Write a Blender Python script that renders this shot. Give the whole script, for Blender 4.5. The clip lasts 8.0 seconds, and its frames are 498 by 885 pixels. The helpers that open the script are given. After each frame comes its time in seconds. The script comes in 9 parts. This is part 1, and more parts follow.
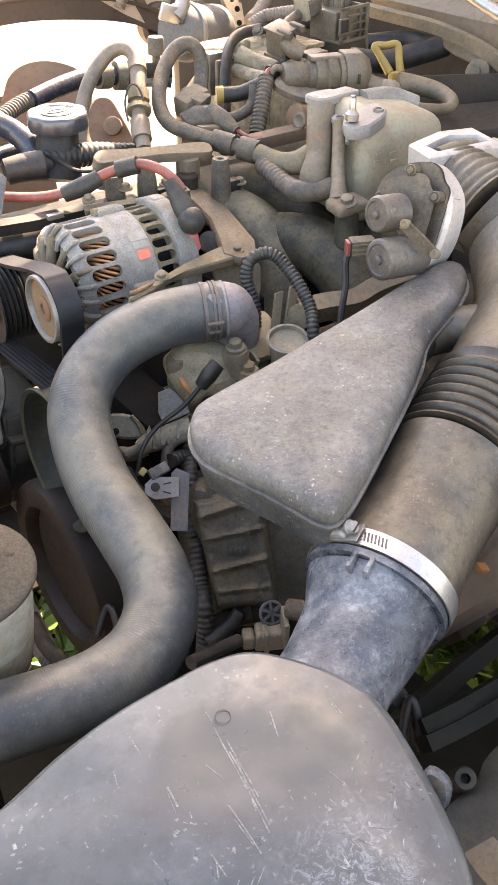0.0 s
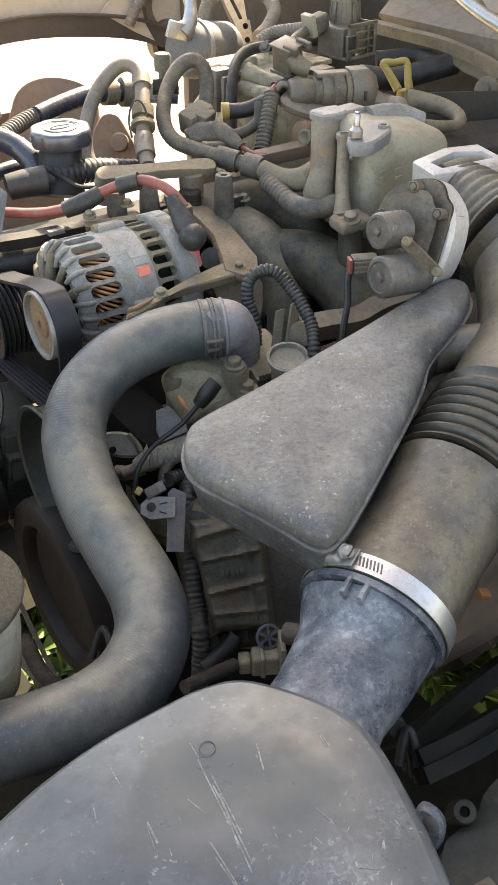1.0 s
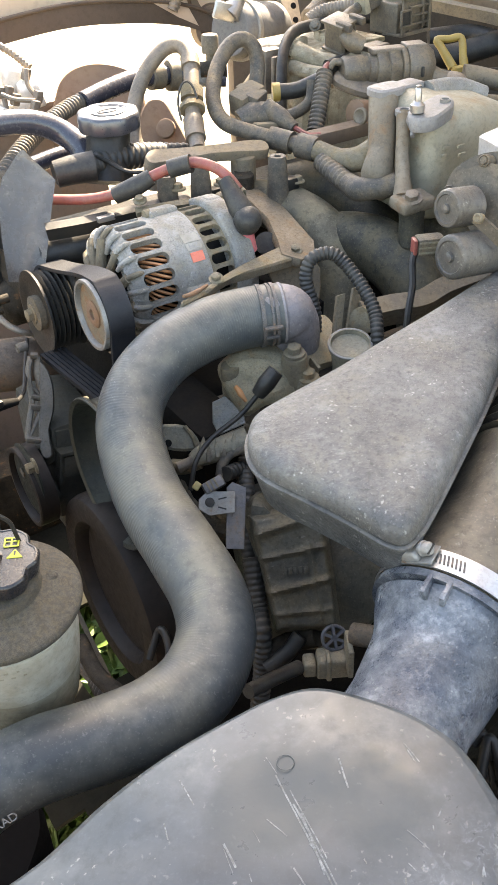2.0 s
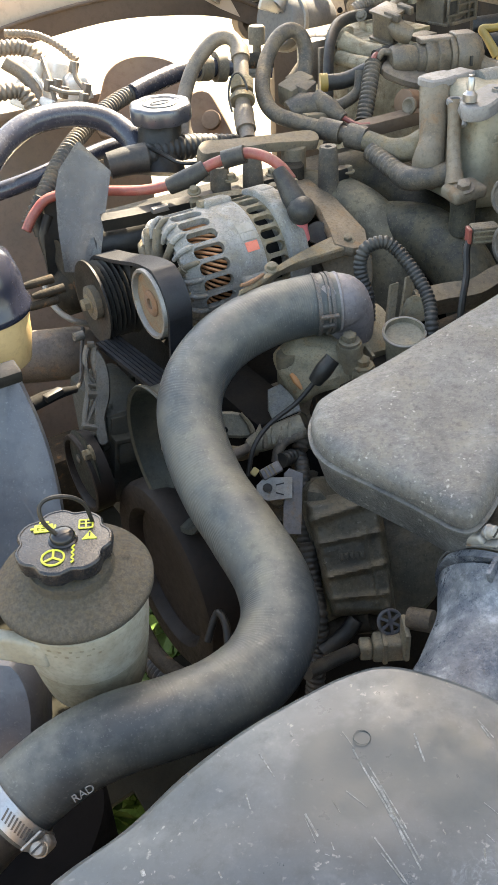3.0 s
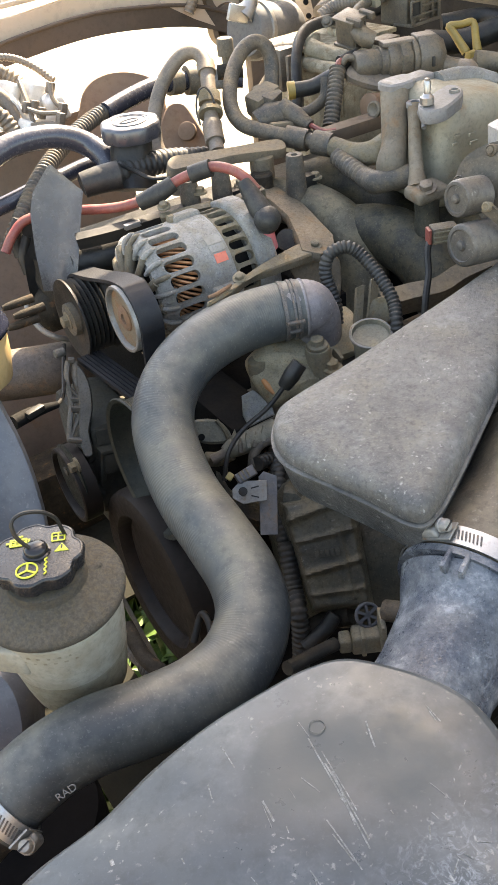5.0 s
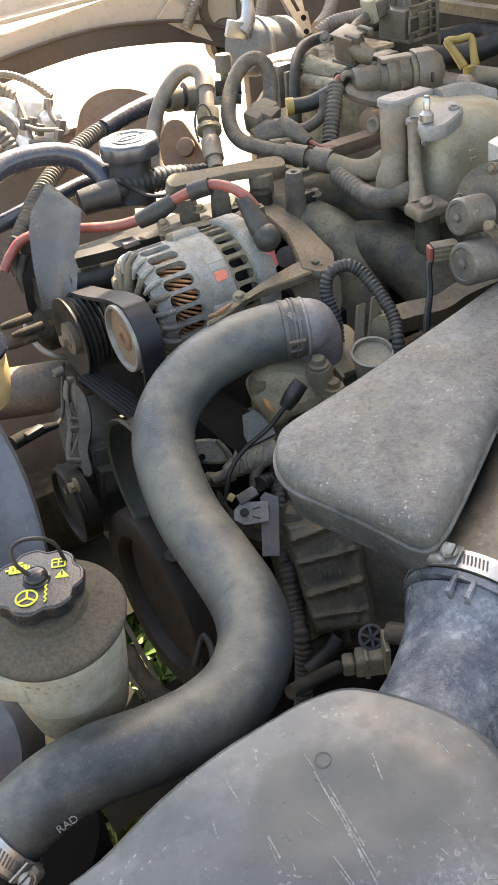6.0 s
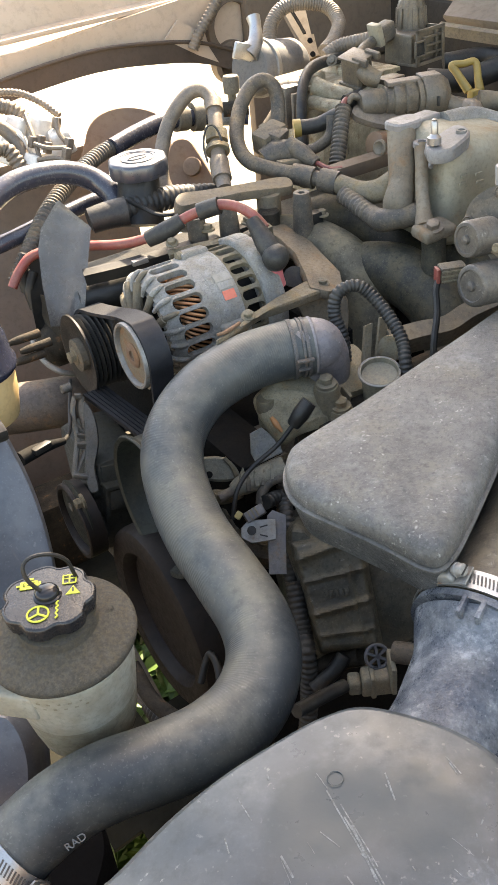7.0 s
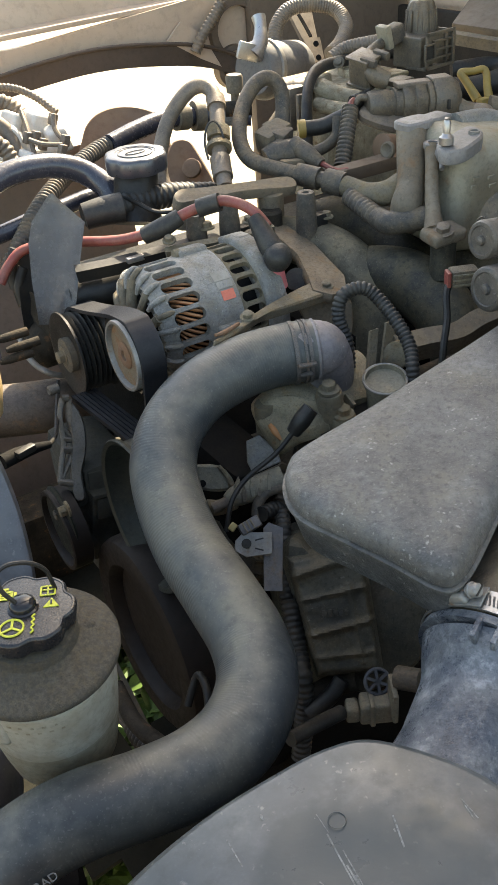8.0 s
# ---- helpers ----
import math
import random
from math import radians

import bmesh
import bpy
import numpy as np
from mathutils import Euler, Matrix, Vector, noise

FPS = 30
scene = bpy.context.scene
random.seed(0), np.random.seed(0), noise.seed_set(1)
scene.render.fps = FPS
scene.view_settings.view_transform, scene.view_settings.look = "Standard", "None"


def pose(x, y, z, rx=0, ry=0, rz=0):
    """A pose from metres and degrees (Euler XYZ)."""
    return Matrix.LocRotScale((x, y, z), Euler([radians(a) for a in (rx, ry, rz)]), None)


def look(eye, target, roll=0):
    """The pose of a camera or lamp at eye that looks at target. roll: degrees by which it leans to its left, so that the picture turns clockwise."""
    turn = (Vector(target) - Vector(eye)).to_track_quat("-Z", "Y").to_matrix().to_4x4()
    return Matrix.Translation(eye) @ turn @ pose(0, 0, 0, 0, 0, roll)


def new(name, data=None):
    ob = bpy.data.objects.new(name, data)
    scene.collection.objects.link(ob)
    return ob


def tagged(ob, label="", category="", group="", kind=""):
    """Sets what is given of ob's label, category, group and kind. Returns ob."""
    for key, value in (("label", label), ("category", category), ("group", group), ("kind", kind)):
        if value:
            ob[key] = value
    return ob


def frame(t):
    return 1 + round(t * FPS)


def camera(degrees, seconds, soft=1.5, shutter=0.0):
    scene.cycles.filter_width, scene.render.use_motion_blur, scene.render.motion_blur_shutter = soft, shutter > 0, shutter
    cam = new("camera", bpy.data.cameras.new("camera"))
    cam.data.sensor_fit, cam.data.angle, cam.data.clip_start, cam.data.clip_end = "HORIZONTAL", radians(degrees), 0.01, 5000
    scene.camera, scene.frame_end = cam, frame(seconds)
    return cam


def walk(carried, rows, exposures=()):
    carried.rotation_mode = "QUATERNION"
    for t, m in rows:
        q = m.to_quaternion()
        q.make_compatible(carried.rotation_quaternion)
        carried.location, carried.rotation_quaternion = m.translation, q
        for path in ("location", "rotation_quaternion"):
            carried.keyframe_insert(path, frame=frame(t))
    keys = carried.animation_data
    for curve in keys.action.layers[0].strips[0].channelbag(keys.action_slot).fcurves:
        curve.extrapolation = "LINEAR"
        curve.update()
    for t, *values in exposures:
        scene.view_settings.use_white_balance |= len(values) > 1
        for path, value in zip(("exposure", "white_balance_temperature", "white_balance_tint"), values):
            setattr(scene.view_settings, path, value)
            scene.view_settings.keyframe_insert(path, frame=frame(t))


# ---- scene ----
cam = camera(30.3, 8.0)
PATH = [
    (0, (0.021, 0.02, 1.408), (0.013, 1.637, 0.231), 0.1),
    (0.5, (0.058, 0.033, 1.406), (0.063, 1.665, 0.25), 0.6),
    (1, (0.033, 0.032, 1.403), (-0.006, 1.669, 0.254), -0.1),
    (1.5, (0.036, 0.055, 1.401), (-0.074, 1.684, 0.246), -1.3),
    (2, (0.016, 0.057, 1.383), (-0.109, 1.684, 0.225), -2.4),
    (2.2, (0.003, 0.049, 1.386), (-0.145, 1.678, 0.235), -2.9),
    (3.3, (-0.006, 0.041, 1.387), (-0.194, 1.649, 0.212), -3.7),
    (3.5, (-0.001, 0.037, 1.387), (-0.195, 1.644, 0.212), -4.1),
    (4, (0.014, 0.036, 1.389), (-0.19, 1.639, 0.21), -4.8),
    (4.5, (0.018, 0.028, 1.393), (-0.192, 1.633, 0.219), -5.2),
    (5, (0.028, 0.031, 1.403), (-0.188, 1.638, 0.233), -7.1),
    (5.2, (0.029, 0.034, 1.408), (-0.203, 1.643, 0.243), -7.8),
    (6.5, (0.021, 0.041, 1.405), (-0.176, 1.672, 0.264), -6.8),
    (7, (0.017, 0.038, 1.409), (-0.184, 1.68, 0.286), -6.4),
    (7.5, (0.016, 0.037, 1.407), (-0.19, 1.683, 0.29), -5.9),
    (8, (0.009, 0.068, 1.38), (-0.173, 1.732, 0.287), -4.6),
]
walk(cam, [(t, look(eye, target, roll)) for t, eye, target, roll in PATH], [(0, 3.34, 9200, 19), (0.5, 2.78, 9200, 14), (1, 2.82, 8700, 10), (1.5, 3.0, 8300, 6), (2, 3.27, 8600, 11), (2.5, 3.15, 8500, 9), (3.5, 2.9, 8300, 7), (4, 2.95, 8500, 8), (4.5, 2.93, 8300, 7), (5, 2.92, 8600, 11), (6.5, 2.88, 8600, 11), (7, 2.88, 8600, 11), (7.5, 2.74, 8500, 10), (8, 2.28, 8200, 6)])

# ---- world and sun: a bright day, the bay in the shade of its raised hood ----
world = bpy.data.worlds.new("world")
scene.world = world
world.use_nodes = True
sky = world.node_tree.nodes.new("ShaderNodeTexSky")
sky.sky_type, sky.sun_disc = "NISHITA", False
sky.sun_elevation, sky.sun_rotation = radians(45), radians(14)
sky.air_density, sky.dust_density, sky.ozone_density = 1.0, 2.0, 1.0
background = world.node_tree.nodes["Background"]
background.inputs["Strength"].default_value = 0.13
world.node_tree.links.new(sky.outputs[0], background.inputs[0])
sun = new("sun", bpy.data.lights.new("sun", "SUN"))
sun.data.energy, sun.data.angle, sun.data.color = 4.5, radians(0.5), (1.0, 0.95, 0.88)
sun.matrix_world = look((2.42, 9.71, 10.0), (0, 0, 0))

# engine axis: E runs to the rear of the vehicle, L to its far side
E, L, Z = Vector((0.809, 0.588, 0)), Vector((-0.588, 0.809, 0)), Vector((0, 0, 1))


def at(e, l, z):
    return Vector((0, 0.7, 0)) + E * e + L * l + Z * z


import numpy
from mathutils.bvhtree import BVHTree


# ---- materials ----
def material(name, base, rough=0.6, metal=0.0, dust=0.3, dust_colour=(0.36, 0.31, 0.25), scale=40.0, bump=0.15, vary=0.35,
             specks=0.0, scratch=0.0, rust=0.0, coat=0.0, weave=0.0, settle=0.5, shine=0.5, mottle=0.2, stains=(), frosts=(), grain=0.28):
    m = bpy.data.materials.new(name)
    m.use_nodes = True
    nt = m.node_tree
    n, link = nt.nodes, nt.links.new
    bsdf = n["Principled BSDF"]
    geo, coord = n.new("ShaderNodeNewGeometry"), n.new("ShaderNodeTexCoord")

    def noise_tex(s, detail=6.0, rough_=0.6, vec=None):
        t = n.new("ShaderNodeTexNoise")
        t.inputs["Scale"].default_value, t.inputs["Detail"].default_value, t.inputs["Roughness"].default_value = s, detail, rough_
        link(vec or coord.outputs["Object"], t.inputs["Vector"])
        return t

    def ramp(src, a, b, va=0.0, vb=1.0):
        r = n.new("ShaderNodeMapRange")
        r.inputs[1].default_value, r.inputs[2].default_value, r.inputs[3].default_value, r.inputs[4].default_value = a, b, va, vb
        link(src, r.inputs[0])
        return r.outputs[0]

    def maths(op, a, b):
        k = n.new("ShaderNodeMath")
        k.operation, k.use_clamp = op, op != "SUBTRACT"
        for i, v in enumerate((a, b)):
            if isinstance(v, (int, float)):
                k.inputs[i].default_value = v
            else:
                link(v, k.inputs[i])
        return k.outputs[0]

    def mix(f, a, b):
        k = n.new("ShaderNodeMix")
        k.data_type = "RGBA"
        for s, v in ((k.inputs["Factor"], f), (k.inputs["A"], a), (k.inputs["B"], b)):
            if isinstance(v, (int, float)):
                s.default_value = v
            elif isinstance(v, tuple):
                s.default_value = (*v, 1)
            else:
                link(v, s)
        return k.outputs["Result"]

    big, fine = noise_tex(scale * 0.5, 5), noise_tex(scale * 9.0, 6, 0.7)
    dark = tuple(c * (1 - vary) for c in base)
    light = tuple(min(1, c * (1 + vary)) for c in base)
    colour = mix(ramp(big.outputs[0], 0.3, 0.7), dark, light)
    mid = noise_tex(scale * 1.6, 8, 0.62)
    if rust:
        colour = mix(maths("MULTIPLY", ramp(mid.outputs[0], 0.62 - 0.3 * rust, 0.72 - 0.2 * rust), 0.85), colour, (0.22, 0.10, 0.045))
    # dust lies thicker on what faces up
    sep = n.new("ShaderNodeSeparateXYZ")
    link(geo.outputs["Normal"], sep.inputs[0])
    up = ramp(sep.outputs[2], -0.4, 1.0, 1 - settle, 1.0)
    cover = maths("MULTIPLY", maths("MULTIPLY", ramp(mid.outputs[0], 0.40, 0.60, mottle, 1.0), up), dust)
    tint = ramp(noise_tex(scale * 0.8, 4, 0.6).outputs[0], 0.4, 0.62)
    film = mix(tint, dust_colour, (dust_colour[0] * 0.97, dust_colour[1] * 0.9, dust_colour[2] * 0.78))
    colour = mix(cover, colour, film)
    colour = mix(maths("MULTIPLY", ramp(fine.outputs[0], 0.50, 0.66), grain), colour, tuple(c * 0.5 for c in base))
    grit = noise_tex(max(scale, 45.0) * 14, 3, 0.5)
    colour = mix(maths("MULTIPLY", ramp(grit.outputs[0], 0.60, 0.70), min(1.0, dust * grain * 0.9)), colour, tuple(min(1, c * 1.35) for c in dust_colour))
    if specks:
        v = n.new("ShaderNodeTexVoronoi")
        fleck = max(scale, 36.0)
        v.inputs["Scale"].default_value, v.inputs["Randomness"].default_value = fleck * 6.0, 1.0
        warp = n.new("ShaderNodeVectorMath")
        warp.operation = "ADD"
        wob = noise_tex(fleck * 4)
        k = n.new("ShaderNodeVectorMath")
        k.operation, k.inputs[3].default_value = "SCALE", 0.4 / fleck
        link(wob.outputs["Color"], k.inputs[0])
        link(coord.outputs["Object"], warp.inputs[0]), link(k.outputs[0], warp.inputs[1])
        link(warp.outputs[0], v.inputs["Vector"])
        spot = maths("MULTIPLY", ramp(v.outputs["Distance"], 0.10, 0.24, 1.0, 0.0), ramp(noise_tex(fleck * 1.3, 5).outputs[0], 0.47, 0.58))
        colour = mix(maths("MULTIPLY", spot, specks), colour, (0.38, 0.365, 0.335))
    if scratch:
        fog = maths("MULTIPLY", maths("MULTIPLY", ramp(noise_tex(scale * 0.6, 7, 0.72).outputs[0], 0.46, 0.62), ramp(noise_tex(scale * 3.0, 5, 0.7).outputs[0], 0.45, 0.6, 0.3, 1.0)), scratch * 0.5)
        colour = mix(fog, colour, (0.36, 0.36, 0.36))
    for place, size in stains:
        # an oily stain of its own shape
        far = n.new("ShaderNodeVectorMath")
        far.operation, far.inputs[1].default_value = "DISTANCE", place
        link(geo.outputs["Position"], far.inputs[0])
        wet = ramp(maths("ADD", maths("MULTIPLY", far.outputs["Value"], 0.5 / size), maths("MULTIPLY", noise_tex(22, 5, 0.6).outputs[0], 0.7)), 0.70, 0.82, 0.8, 0.0)
        colour = mix(wet, colour, tuple(c * k for c, k in zip(base, (0.55, 0.8, 0.85))))
    for place, size in frosts:
        # a worn patch, rubbed white in fine broken streaks; its blue tint is sky sheen
        far = n.new("ShaderNodeVectorMath")
        far.operation, far.inputs[1].default_value = "DISTANCE", place
        link(geo.outputs["Position"], far.inputs[0])
        reach = ramp(maths("ADD", maths("MULTIPLY", far.outputs["Value"], 0.5 / size), maths("MULTIPLY", noise_tex(40, 5, 0.6).outputs[0], 0.6)), 0.40, 0.80, 1.0, 0.0)
        streak = noise_tex(170, 9, 0.75)
        streak.inputs["Distortion"].default_value = 1.6
        rub = maths("MULTIPLY", maths("MULTIPLY", reach, ramp(streak.outputs[0], 0.50, 0.66)), 0.42)
        colour = mix(rub, colour, (0.40, 0.43, 0.47))
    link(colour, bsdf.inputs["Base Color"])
    bsdf.inputs["Metallic"].default_value = metal
    bsdf.inputs["Specular IOR Level"].default_value = shine
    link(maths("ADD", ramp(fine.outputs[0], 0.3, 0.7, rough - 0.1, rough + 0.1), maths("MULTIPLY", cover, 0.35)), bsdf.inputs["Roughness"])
    if coat:
        bsdf.inputs["Coat Weight"].default_value = coat
    b = n.new("ShaderNodeBump")
    b.inputs["Strength"].default_value, b.inputs["Distance"].default_value = bump, 0.002
    height = fine.outputs[0]
    if weave:
        # fine braid rings round the hose, wavy and worn away in patches
        along = n.new("ShaderNodeAttribute")
        along.attribute_name = "run"
        turn, phase, wave = n.new("ShaderNodeMath"), n.new("ShaderNodeMath"), n.new("ShaderNodeMath")
        turn.operation, phase.operation, wave.operation = "MULTIPLY", "MULTIPLY_ADD", "SINE"
        link(along.outputs["Fac"], turn.inputs[0])
        turn.inputs[1].default_value = 2 * math.pi / 0.0021
        link(noise_tex(45, 3, 0.5).outputs[0], phase.inputs[0])
        phase.inputs[1].default_value = 16.0
        link(turn.outputs[0], phase.inputs[2])
        link(phase.outputs[0], wave.inputs[0])
        ripple = ramp(wave.outputs[0], -1.0, 1.0)
        height = maths("ADD", maths("MULTIPLY", maths("MULTIPLY", ripple, weave), ramp(noise_tex(14, 4).outputs[0], 0.44, 0.60)), maths("MULTIPLY", fine.outputs[0], 0.25))
    link(height, b.inputs["Height"])
    link(b.outputs[0], bsdf.inputs["Normal"])
    return m


def glow_free(name, base, rough=0.5, metal=0.0):
    return material(name, base, rough, metal, dust=0.12, bump=0.05, vary=0.12)


